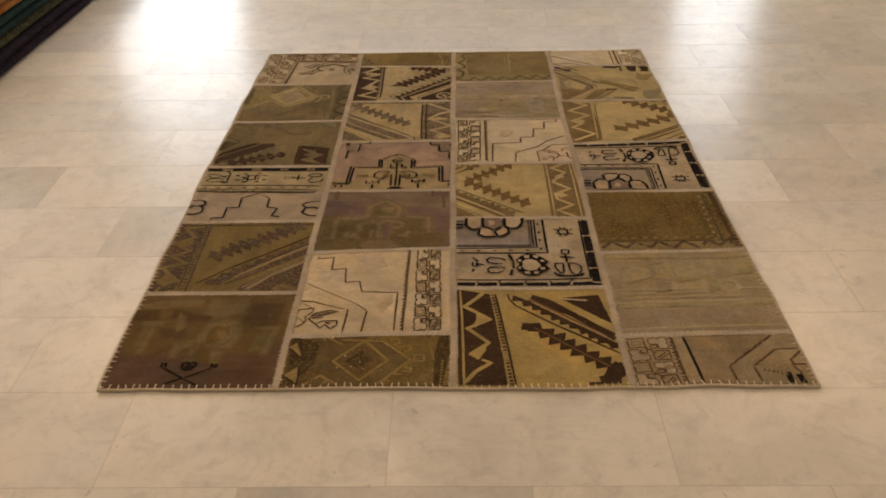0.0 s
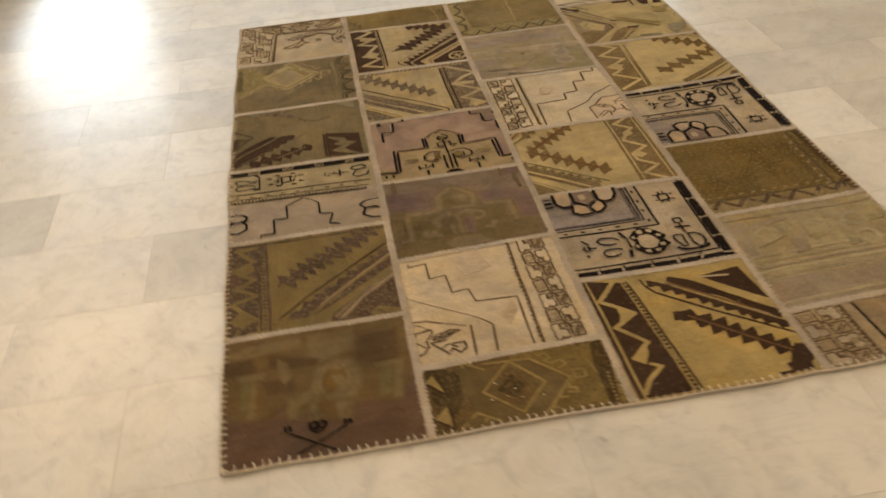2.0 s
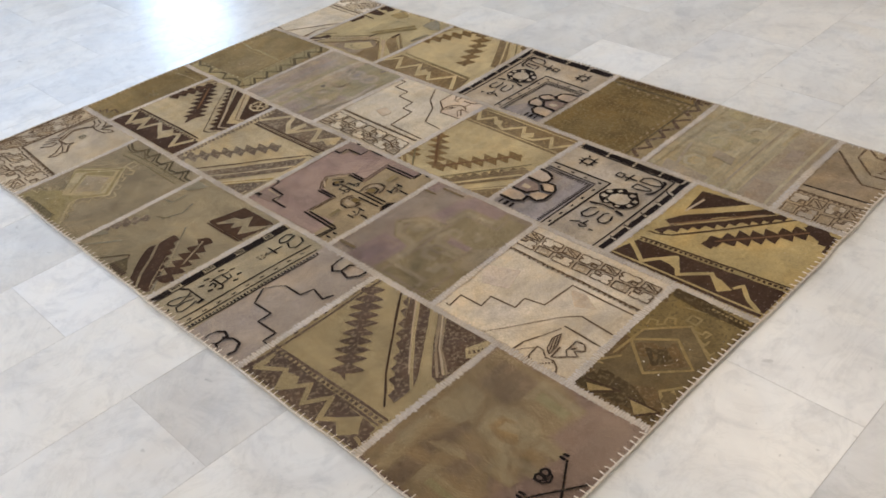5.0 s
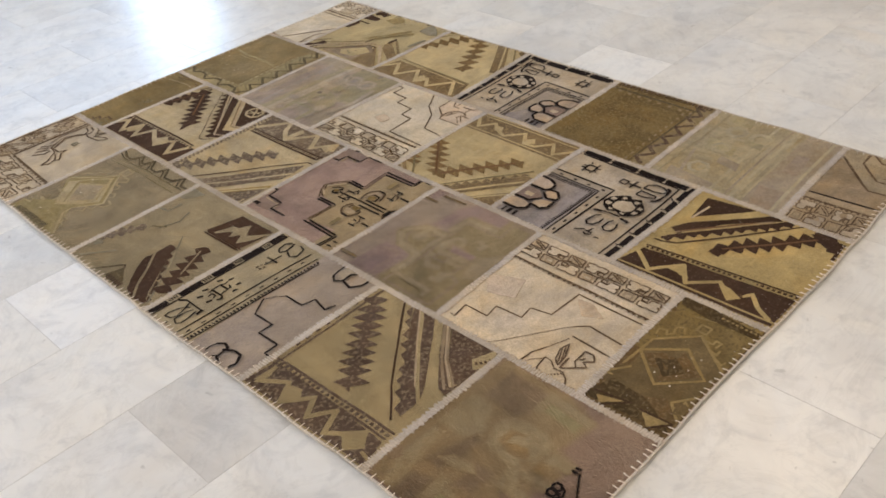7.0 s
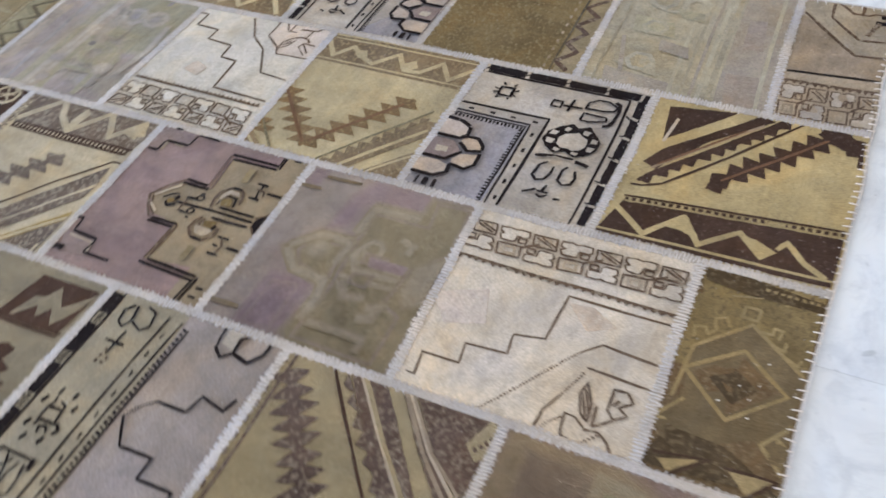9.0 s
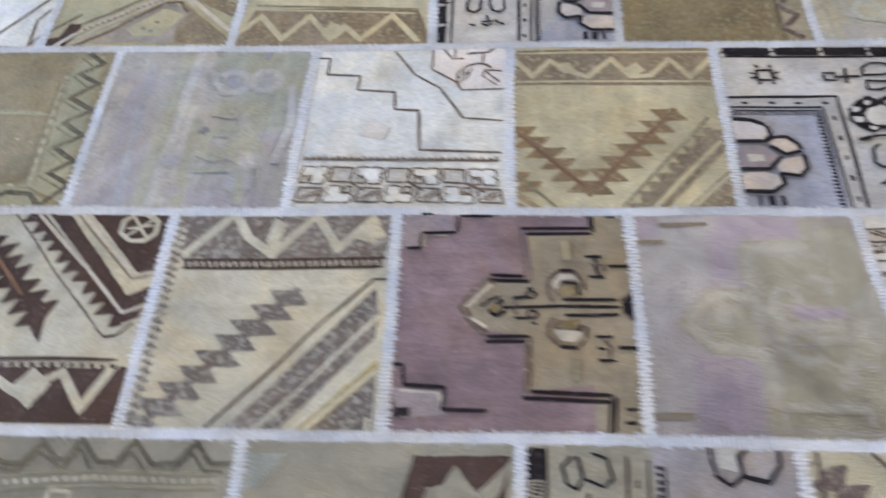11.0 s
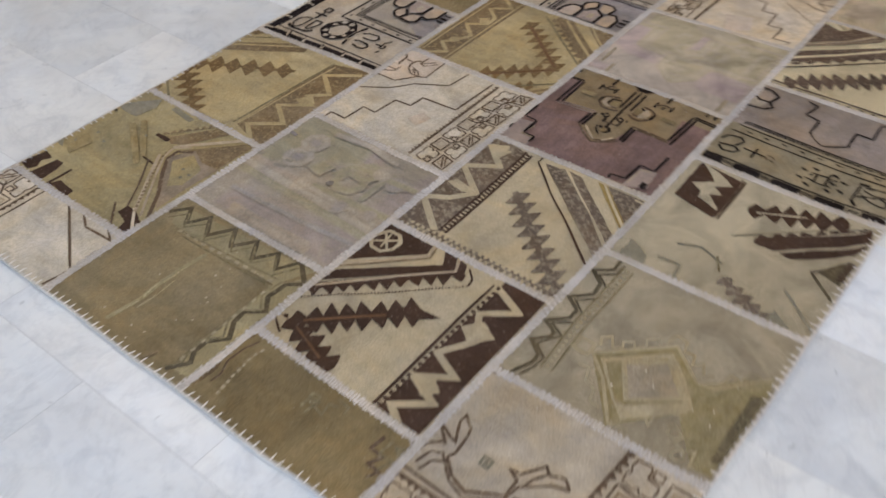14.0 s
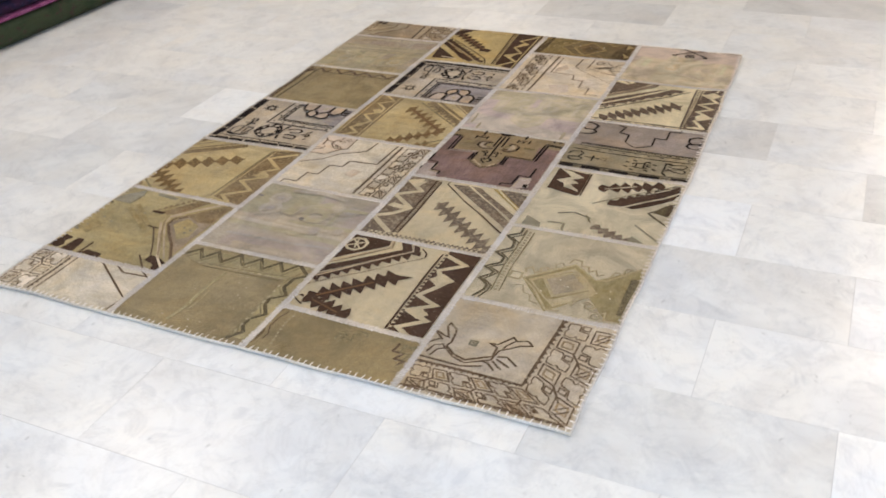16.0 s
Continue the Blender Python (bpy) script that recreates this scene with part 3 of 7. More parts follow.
        for k in range(n):
            p = a + d * k
            c = 0.36 * core
            self.face(ink, z, [p - nrm * c, p + d - nrm * c, p + d + nrm * c, p + nrm * c])
            for s in (1, -1):
                q = nrm * s
                tri = [p + q * c, p + d * 0.94 + q * c, p + d * 0.62 + q * (c + h)]
                self.face(ink, z, tri if s < 0 else tri[::-1])

    def pine(self, ink, n, core, reach, a, b):
        """A straight leaf of stacked barbs that end in points on either side; the last barb is the smallest."""
        z, a, b = self.next("serrated_leaf"), self.at(a), self.at(b)
        d = (b - a) / n
        nrm = Vector((-d.y, d.x)).normalized()
        for k in range(n):
            p, own = a + d * k, reach * (0.82 + 0.18 * min(1.0, k / 2)) * (0.92 + 0.16 * ((k * 7) % 5) / 5)
            q, c = p + d * (0.50 + 0.08 * ((k * 3) % 4 - 1.5)), core / 2
            self.face(ink, z, [p - nrm * c, q - nrm * own, p + d - nrm * c, p + d + nrm * c, q + nrm * own, p + nrm * c])

    def ring(self, ink, r, w, n, c):
        c = self.at(c)
        pts = [c + Vector((math.cos(6.2832 * (k + 0.5) / n), math.sin(6.2832 * (k + 0.5) / n))) * r for k in range(n)]
        for step, k in zip(ink, (1.6, 1.1, 0.6)) if isinstance(ink, list) else ((ink, 1.0),):
            self.layer -= 0.5 if isinstance(ink, list) else 0.0
            self.strip(step, self.next("woven_ring"), pts + [pts[0]], k * w)

    def disc(self, ink, r, n, c):
        c = self.at(c)
        for step, s in zip(ink, (1.3, 1.0, 0.7)) if isinstance(ink, list) else ((ink, 1.0),):
            self.layer -= 0.5 if isinstance(ink, list) else 0.0
            self.face(step, self.next("woven_dot"), [c + Vector((math.cos(6.2832 * (k + 0.5) / n), math.sin(6.2832 * (k + 0.5) / n))) * r * s for k in range(n)])

    def key_band(self, ink, fill, shade, n, a, b, c, d):
        """A border of clover leaves and hatched squares, two abreast, from a-b along to d-c."""
        a, b, c, d = (self.at(p) for p in (a, b, c, d))

        def cell(s, t):
            lo, hi = a + (d - a) * s, b + (c - b) * s
            return lo + (hi - lo) * t

        clover = ((0.05, 0.10), (0.34, 0.05), (0.50, 0.13), (0.66, 0.05), (0.94, 0.08), (0.97, 0.46), (0.86, 0.54), (0.60, 0.55), (0.57, 0.92), (0.46, 0.98),
                  (0.14, 0.96), (0.07, 0.66), (0.18, 0.52), (0.05, 0.40))
        notch = ((0.68, 0.62), (0.92, 0.62), (0.93, 0.92), (0.69, 0.93))
        z1 = self.next("clover_border")
        z2, z3 = z1 + 0.0001, z1 + 0.0002
        self.layer += 4
        for i in range(n):
            for j in range(2):
                s0, s1, t0, t1 = i / n, (i + 1) / n, j / 2, (j + 1) / 2
                turn = lambda p: (1 - p[0], 1 - p[1]) if j else p
                put = lambda p: cell(s0 + (s1 - s0) * (1.04 * turn(p)[0] - 0.02), t0 + (t1 - t0) * (0.96 * turn(p)[1] + 0.02))
                if (i + j) % 2:
                    sq = [put(p) for p in ((0.14, 0.12), (0.86, 0.08), (0.90, 0.84), (0.18, 0.88))]
                    self.strip(ink, z2, sq + [sq[0]], 0.0036)
                    core = [put(p) for p in ((0.32, 0.28), (0.66, 0.26), (0.70, 0.66), (0.36, 0.70))]
                    self.strip(shade, z1, core + [core[0]], 0.0045)
                    if j:
                        self.strip(ink, z3, [put((0.24, 0.26)), put((0.78, 0.74))], 0.0034)
                        self.strip(ink, z3, [put((0.40, 0.20)), put((0.86, 0.60))], 0.0030)
                    elif i:
                        self.strip(ink, z3, [put((0.16, 0.86)), put((-0.10, 1.12)), put((-0.34, 1.34))], 0.0052)
                else:
                    pts = [put(p) for p in clover]
                    self.face(fill, z1, pts)
                    self.strip(ink, z2, pts + [pts[0]], 0.0034)
                    eye = [put(p) for p in notch]
                    self.strip(ink, z3, eye + [eye[0]], 0.0034)

    def weave(self):
        """Makes one mesh a colour, trimmed to the patch."""
        i0, i1 = self.x0 + 0.009, self.x1 - 0.009
        marks = {}
        for key, pts in self.faces:
            marks.setdefault(key, []).append(pts)
        for (kind, _, ink), faces in marks.items():
            bm = bmesh.new()
            for pts in faces:
                bm.faces.new([bm.verts.new(p) for p in pts])
            bmesh.ops.triangulate(bm, faces=[f for f in bm.faces if len(f.verts) > 4], ngon_method="EAR_CLIP")
            everything = lambda: bm.verts[:] + bm.edges[:] + bm.faces[:]
            slope0 = (self.lo[1] - self.lo[0]) / (self.x1 - self.x0)
            slope1 = (self.hi[1] - self.hi[0]) / (self.x1 - self.x0)
            for co, no in (((i0, 0, 0), (-1, 0, 0)), ((i1, 0, 0), (1, 0, 0)),
                           ((self.x0, self.lo[0] + 0.009, 0), (slope0, -1, 0)), ((self.x0, self.hi[0] - 0.009, 0), (-slope1, 1, 0))):
                bmesh.ops.bisect_plane(bm, geom=everything(), plane_co=co, plane_no=no, clear_outer=True)
            if not bm.faces:
                bm.free()
                continue
            cut_grid(bm, self.x0, self.x1, min(self.lo), max(self.hi))
            for f in bm.faces:
                f.normal_update()
                if f.normal.z < 0:
                    f.normal_flip()
            bmesh.ops.remove_doubles(bm, verts=bm.verts[:], dist=1e-5)
            settle_mesh(bm)
            if kind in ("dotted_line", "saw_edge", "clover_border", "serrated_leaf"):
                tagged(part(kind, bm, ink, self.ob), kind="stuff")
            else:
                for piece in islands(bm):
                    part(kind, piece, ink, self.ob)


def patch(c, n, wool, flip=False):
    """A square of old carpet: a low slab of pile with soft edges."""
    i = "abcd".index(c)
    x0, x1, lo, hi = COLS[i], COLS[i + 1], SEAMS[c][n], SEAMS[c][n + 1]
    bm = bmesh.new()
    inset = ((0.0045, -0.0045), (0.0055, -0.0012), (0.0075, 0.0))
    corners = lambda d: [(x0 + d, lo[0] + d), (x1 - d, lo[1] + d), (x1 - d, hi[1] - d), (x0 + d, hi[0] - d)]
    rings = [[bm.verts.new((x, y, TOP + dz)) for x, y in corners(d)] for d, dz in inset]
    for low, high in zip(rings, rings[1:]):
        for k in range(4):
            bm.faces.new([low[k], low[(k + 1) % 4], high[(k + 1) % 4], high[k]])
    bm.faces.new(rings[-1])
    cut_grid(bm, x0, x1, min(lo), max(hi))
    settle_mesh(bm)
    ob = part("patch", bm, wool, rug, wool.name.replace("wool_", "").replace("_", " ") + " wool carpet square")
    m = Motif(c, n, ob, flip)
    MOTIFS.append(m)
    return m


def flower_corner(m):
    """The black-bordered corner of a flower carpet, with wreath, leaves and a petalled medallion."""
    m.poly(SLATE, (0.583, 0.989), (0.582, 0.554), (-0.002, 0.542), (-0.005, 1.004))
    m.poly(ASHP, (0.634, 0.979), (0.639, 0.474), (0.009, 0.472), (0.009, 0.528), (0.582, 0.544), (0.583, 0.976))
    m.line(INK, 0.006, (0.645, 0.989), (0.650, 0.474), (0.010, 0.467))
    m.line(INK, 0.004, (0.583, 0.976), (0.582, 0.552), (0.009, 0.528))
    m.line(INK, 0.003, (0.562, 0.970), (0.561, 0.570), (0.009, 0.559))
    m.dashes(INK, 44, 0.009, (0.544, 0.970), (0.543, 0.581), (0.009, 0.572))
    m.dashes(INK, 9, 0.006, (0.609, 0.962), (0.607, 0.517), (0.009, 0.494))
    m.poly(INK, (0.979, 0.999), (0.967, 0.027), (0.913, 0.025), (0.924, 0.997))
    m.line(INK, 0.004, (0.915, 0.991), (0.906, 0.117), (0.012, 0.100))
    m.poly(INK, (0.913, 0.073), (0.913, 0.025), (0.029, 0.028), (0.029, 0.071))
    m.poly(STONE, (0.987, 0.978), (0.979, 0.959), (0.911, 0.948), (0.911, 0.972))
    m.line(INK, 0.004, (0.924, 0.986), (0.965, 0.937))
    m.poly(STONE, (0.976, 0.736), (0.976, 0.715), (0.916, 0.707), (0.916, 0.731))
    m.line(INK, 0.004, (0.929, 0.749), (0.962, 0.693))
    m.poly(STONE, (0.973, 0.499), (0.973, 0.477), (0.913, 0.472), (0.913, 0.493))
    m.line(INK, 0.004, (0.927, 0.514), (0.959, 0.457))
    m.poly(STONE, (0.970, 0.266), (0.970, 0.248), (0.910, 0.246), (0.911, 0.266))
    m.line(INK, 0.004, (0.924, 0.286), (0.957, 0.229))
    m.poly(STONE, (0.968, 0.068), (0.968, 0.050), (0.908, 0.059), (0.909, 0.074))
    m.poly(STONE, (0.789, 0.079), (0.776, 0.034), (0.760, 0.033), (0.773, 0.077))
    m.line(INK, 0.004, (0.786, 0.103), (0.763, 0.076))
    m.poly(STONE, (0.640, 0.075), (0.632, 0.031), (0.612, 0.030), (0.620, 0.071))
    m.line(INK, 0.004, (0.637, 0.090), (0.644, 0.044))
    m.poly(STONE, (0.485, 0.078), (0.474, 0.032), (0.455, 0.029), (0.466, 0.072))
    m.line(INK, 0.004, (0.483, 0.091), (0.470, 0.050))
    m.poly(STONE, (0.311, 0.075), (0.301, 0.033), (0.284, 0.030), (0.294, 0.069))
    m.line(INK, 0.004, (0.310, 0.092), (0.303, 0.047))
    m.poly(STONE, (0.162, 0.070), (0.156, 0.031), (0.137, 0.029), (0.143, 0.065))
    m.line(INK, 0.004, (0.161, 0.086), (0.161, 0.041))
    m.ring(INK, 0.020, 0.005, 4, (0.784, 0.782))
    m.line(INK, 0.006, (0.832, 0.809), (0.856, 0.820))
    m.line(INK, 0.006, (0.832, 0.755), (0.855, 0.744))
    m.line(INK, 0.006, (0.738, 0.808), (0.723, 0.819))
    m.line(INK, 0.006, (0.738, 0.756), (0.722, 0.745))
    m.line(INK, 0.005, (0.801, 0.851), (0.793, 0.825))
    m.line(INK, 0.005, (0.765, 0.851), (0.769, 0.824))
    m.line(INK, 0.005, (0.792, 0.739), (0.807, 0.712))
    m.line(INK, 0.005, (0.768, 0.739), (0.753, 0.713))
    m.ring(INK, 0.014, 0.0045, 4, (0.774, 0.481))
    m.line(INK, 0.006, (0.828, 0.400), (0.728, 0.408))
    m.line(INK, 0.006, (0.770, 0.444), (0.773, 0.334))
    m.line(INK, 0.005, (0.781, 0.320), (0.827, 0.318), (0.859, 0.272), (0.858, 0.214), (0.826, 0.160), (0.795, 0.169), (0.780, 0.229), (0.781, 0.320))
    m.line(INK, 0.005, (0.742, 0.316), (0.737, 0.193), (0.711, 0.186), (0.685, 0.271), (0.686, 0.317), (0.742, 0.316))
    m.line(INK, 0.009, (0.862, 0.181), (0.846, 0.152), (0.795, 0.143))
    m.line(INK, 0.006, (0.802, 0.142), (0.718, 0.152))
    m.line(INK, 0.009, (0.726, 0.148), (0.688, 0.164), (0.670, 0.192))
    m.poly(INK, (0.498, 0.450), (0.560, 0.445), (0.617, 0.390), (0.649, 0.336), (0.623, 0.299), (0.649, 0.245), (0.594, 0.187), (0.552, 0.153), (0.490, 0.158), (0.444, 0.203), (0.424, 0.254), (0.450, 0.308), (0.424, 0.359), (0.457, 0.414))
    m.poly(STONE, (0.532, 0.373), (0.567, 0.350), (0.581, 0.313), (0.595, 0.287), (0.573, 0.259), (0.559, 0.226), (0.518, 0.217), (0.484, 0.231), (0.464, 0.268), (0.470, 0.301), (0.471, 0.340), (0.491, 0.367))
    m.poly(STONE, (0.581, 0.423), (0.574, 0.389), (0.546, 0.397), (0.546, 0.431))
    m.poly(STONE, (0.518, 0.429), (0.518, 0.384), (0.484, 0.392), (0.484, 0.427))
    m.poly(STONE, (0.617, 0.360), (0.613, 0.330), (0.584, 0.343), (0.592, 0.367))
    m.poly(STONE, (0.616, 0.264), (0.612, 0.224), (0.584, 0.233), (0.584, 0.263))
    m.poly(STONE, (0.573, 0.205), (0.566, 0.171), (0.538, 0.175), (0.538, 0.204))
    m.poly(STONE, (0.511, 0.208), (0.511, 0.169), (0.477, 0.179), (0.480, 0.208))
    m.poly(STONE, (0.457, 0.269), (0.457, 0.235), (0.437, 0.242), (0.440, 0.271))
    m.poly(STONE, (0.461, 0.365), (0.460, 0.331), (0.437, 0.344), (0.444, 0.367))
    m.line(INK, 0.009, (0.382, 0.435), (0.398, 0.377))
    m.line(INK, 0.005, (0.398, 0.386), (0.408, 0.337), (0.408, 0.241))
    m.line(INK, 0.009, (0.398, 0.228), (0.388, 0.173), (0.379, 0.155))
    m.line(INK, 0.006, (0.359, 0.352), (0.328, 0.383), (0.254, 0.391), (0.227, 0.361), (0.242, 0.323), (0.285, 0.309), (0.334, 0.312))
    m.line(INK, 0.006, (0.353, 0.244), (0.322, 0.262), (0.254, 0.257), (0.230, 0.228), (0.243, 0.190), (0.285, 0.184), (0.334, 0.200))
    m.line(INK, 0.006, (0.137, 0.389), (0.148, 0.361), (0.171, 0.331))
    m.line(INK, 0.006, (0.207, 0.293), (0.160, 0.299))
    m.line(INK, 0.005, (0.160, 0.324), (0.160, 0.265))
    m.line(INK, 0.005, (0.143, 0.317), (0.126, 0.292), (0.149, 0.262))
    m.line(INK, 0.006, (0.132, 0.229), (0.138, 0.197))
    m.poly(PEACH, (0.496, 0.983), (0.495, 0.897), (0.461, 0.827), (0.405, 0.822), (0.369, 0.850), (0.366, 0.982))
    m.poly(PEACH, (0.379, 0.826), (0.392, 0.748), (0.350, 0.701), (0.315, 0.697), (0.296, 0.768), (0.346, 0.831))
    m.poly(PEACH, (0.265, 0.787), (0.290, 0.697), (0.217, 0.685), (0.178, 0.723), (0.199, 0.806), (0.229, 0.815))
    m.poly(PEACH, (0.192, 0.983), (0.199, 0.866), (0.175, 0.801), (0.135, 0.797), (0.092, 0.855), (0.088, 0.987))
    m.poly(LILAC, (0.346, 0.986), (0.346, 0.869), (0.284, 0.797), (0.222, 0.848), (0.216, 0.984))
    m.poly(CREAMG, (0.296, 0.940), (0.296, 0.873), (0.259, 0.868), (0.253, 0.929))
    m.line(INK, 0.0095, (0.499, 0.983), (0.495, 0.897), (0.465, 0.832))
    m.line(INK, 0.0095, (0.461, 0.827), (0.405, 0.819), (0.369, 0.850), (0.369, 0.982))
    m.line(INK, 0.0085, (0.369, 0.850), (0.392, 0.802), (0.395, 0.748), (0.353, 0.701), (0.321, 0.694))
    m.line(INK, 0.0085, (0.315, 0.694), (0.296, 0.768), (0.343, 0.831))
    m.line(INK, 0.0085, (0.296, 0.692), (0.217, 0.685), (0.178, 0.723), (0.193, 0.806))
    m.line(INK, 0.0085, (0.284, 0.787), (0.253, 0.816), (0.216, 0.848), (0.213, 0.984))
    m.line(INK, 0.0085, (0.193, 0.806), (0.135, 0.797), (0.092, 0.855))
    m.line(INK, 0.0095, (0.092, 0.855), (0.094, 0.987))
    m.line(INK, 0.0055, (0.072, 0.918), (0.017, 0.921))
    m.line(INK, 0.013, (0.072, 0.871), (0.012, 0.869))
    m.line(INK, 0.009, (0.075, 0.821), (0.012, 0.821))



m = patch("a", 0, DUSK)
m.soft(DUSK_OLIVE, 0.008, (-0.055, 0.946), (0.191, 1.017), (0.993, 0.972), (0.976, 0.685), (0.988, 0.543), (0.898, 0.312), (0.675, 0.354), (0.645, 0.245), (0.468, 0.255), (0.320, 0.333), (0.210, 0.326), (0.049, 0.331))
m.soft(DUSK_PALE, 0.006, (0.025, 0.869), (0.181, 0.939), (0.418, 0.928), (0.408, 0.870), (0.226, 0.837), (0.075, 0.795))
m.soft(DUSK_PALE, 0.006, (0.450, 0.939), (0.690, 0.933), (0.690, 0.788), (0.556, 0.710), (0.494, 0.689), (0.453, 0.750))
m.soft(DUSK_DARK, 0.007, (0.721, 0.881), (0.929, 0.887), (0.916, 0.599), (0.802, 0.607), (0.697, 0.656))
m.soft(DUSK_DARK, 0.006, (0.246, 0.811), (0.500, 0.723), (0.480, 0.676), (0.377, 0.680), (0.244, 0.713))
m.soft(DUSK_DARK, 0.006, (0.211, 0.604), (0.374, 0.594), (0.380, 0.498), (0.235, 0.494))
m.soft(DUSK_GREEN, 0.004, (0.107, 0.626), (0.168, 0.620), (0.162, 0.391), (0.101, 0.382))
m.soft(DUSK_GREEN, 0.004, (0.817, 0.600), (0.875, 0.596), (0.857, 0.369), (0.795, 0.367))
m.soft(DUSK_PALE, 0.004, (0.086, 0.690), (0.227, 0.675), (0.224, 0.616), (0.185, 0.622), (0.174, 0.339), (0.130, 0.332), (0.156, 0.616), (0.100, 0.620))
m.soft(DUSK_PALE, 0.004, (0.782, 0.623), (0.940, 0.625), (0.902, 0.327), (0.857, 0.327), (0.888, 0.582), (0.796, 0.582))
m.soft(DUSK_PALE, 0.005, (0.488, 0.655), (0.553, 0.666), (0.589, 0.698), (0.670, 0.694), (0.714, 0.604), (0.713, 0.474), (0.673, 0.396), (0.603, 0.381), (0.540, 0.397), (0.509, 0.466), (0.478, 0.420), (0.483, 0.250), (0.442, 0.257), (0.448, 0.439))
m.soft(DUSK_AMBER, 0.006, (0.549, 0.614), (0.622, 0.604), (0.635, 0.503), (0.598, 0.433), (0.539, 0.447), (0.520, 0.521))
m.soft(DUSK_PALE, 0.004, (0.559, 0.576), (0.610, 0.574), (0.633, 0.521), (0.675, 0.531), (0.634, 0.444), (0.595, 0.393), (0.546, 0.427), (0.595, 0.476))
m.soft(DUSK_PALE, 0.005, (0.333, 0.449), (0.455, 0.478), (0.471, 0.414), (0.386, 0.372), (0.382, 0.287), (0.340, 0.294))
m.soft(DUSK_PALE, 0.005, (0.573, 0.368), (0.643, 0.358), (0.627, 0.236), (0.583, 0.236))
m.soft(DUSK_AMBER, 0.005, (0.503, 0.378), (0.563, 0.372), (0.551, 0.264), (0.503, 0.266))
m.soft(DUSK_PALE, 0.005, (0.292, 0.766), (0.336, 0.714), (0.354, 0.610), (0.323, 0.561), (0.297, 0.649))
m.soft(DUSK_DARK, 0.006, (-0.004, 0.808), (0.163, 0.798), (0.183, 0.692), (0.034, 0.679))
m.disc(PALE, 0.0015, 5, (0.400, 0.892))
m.disc(PALE, 0.0015, 5, (0.629, 0.637))
m.disc(PALE, 0.0015, 5, (0.462, 0.517))
m.disc(PALE, 0.0015, 5, (0.855, 0.733))
m.dashes(BR, 9, 0.007, (0.320, 0.206), (0.442, 0.117), (0.559, 0.027))
m.dashes(BR, 9, 0.007, (0.624, 0.198), (0.525, 0.135), (0.374, 0.036))
m.line(INK, 0.004, (0.334, 0.193), (0.418, 0.133), (0.559, 0.027))
m.line(INK, 0.0035, (0.611, 0.191), (0.525, 0.135), (0.374, 0.036))
m.line(INK, 0.0065, (0.320, 0.240), (0.319, 0.202))
m.line(INK, 0.0065, (0.342, 0.243), (0.343, 0.201))
m.line(INK, 0.0065, (0.608, 0.235), (0.608, 0.200))
m.line(INK, 0.0065, (0.631, 0.231), (0.634, 0.195))
m.line(INK, 0.005, (0.434, 0.244), (0.440, 0.192), (0.468, 0.171), (0.497, 0.183), (0.517, 0.229))
m.ring(INK, 0.010, 0.005, 6, (0.459, 0.224))
m.ring(INK, 0.010, 0.005, 6, (0.492, 0.223))
m.line(INK, 0.006, (0.456, 0.191), (0.478, 0.194))

m = patch("a", 1, GOLDA)
m.poly(DBW, (-0.005, 0.993), (0.229, 0.949), (0.184, 0.050), (-0.000, 0.000))
m.poly(GOLDA, (0.142, 0.761), (0.173, 0.665), (0.108, 0.608), (0.043, 0.681))
m.poly(GOLDA, (0.104, 0.260), (0.198, 0.161), (0.102, 0.088), (0.021, 0.164))
m.line(GOLDA, 0.013, (0.202, 0.923), (0.072, 0.912), (0.159, 0.764), (0.043, 0.681), (0.171, 0.564), (0.065, 0.487), (0.183, 0.394), (0.050, 0.327), (0.100, 0.243))
m.poly(GOLDA, (0.064, 0.938), (0.153, 0.935), (0.147, 0.890), (0.066, 0.895))
m.line(GOLDA, 0.009, (0.080, 0.085), (0.063, 0.008))
m.line(DBW, 0.006, (0.242, 0.974), (0.257, 0.035))
m.line(GOLDA, 0.008, (0.224, 0.970), (0.231, 0.042))
m.dashes(DBW, 24, 0.009, (0.224, 0.970), (0.231, 0.042))
m.line(DBW, 0.006, (0.204, 0.963), (0.204, 0.046))
m.line(DBW, 0.0055, (0.248, 0.944), (0.534, 0.939), (1.007, 0.947))
m.line(GOLDA, 0.006, (0.260, 0.970), (0.999, 0.984))
m.dashes(DBW, 9, 0.009, (0.343, 0.973), (0.973, 0.982))
m.line(DBW, 0.005, (0.268, 0.988), (1.003, 1.014))
m.pine(DBW, 10, 0.014, 0.042, (0.912, 0.932), (0.336, 0.477))
m.poly(DBW, (0.317, 0.517), (0.352, 0.495), (0.306, 0.445))
m.line(DB, 0.004, (0.991, 0.768), (0.683, 0.494), (0.465, 0.297), (0.305, 0.120))
m.poly(DBW, (0.994, 0.688), (1.044, 0.563), (0.864, 0.401), (0.567, 0.154), (0.478, 0.104), (0.346, 0.099), (0.493, 0.257), (0.714, 0.452))
m.teeth(DBW, 9, 0.016, (0.360, 0.117), (0.980, 0.689))
m.line(GOLDA, 0.008, (1.005, 0.631), (0.754, 0.397), (0.543, 0.187), (0.455, 0.085))
m.line(TANL, 0.003, (0.997, 0.643), (0.746, 0.407), (0.536, 0.197))
m.poly(DBW, (1.011, 0.458), (1.006, 0.407), (0.778, 0.215), (0.647, 0.042), (0.691, 0.022), (0.587, 0.030), (0.607, 0.098), (0.789, 0.274))
m.line(RUSSET, 0.006, (0.990, 0.429), (0.765, 0.233), (0.613, 0.062))
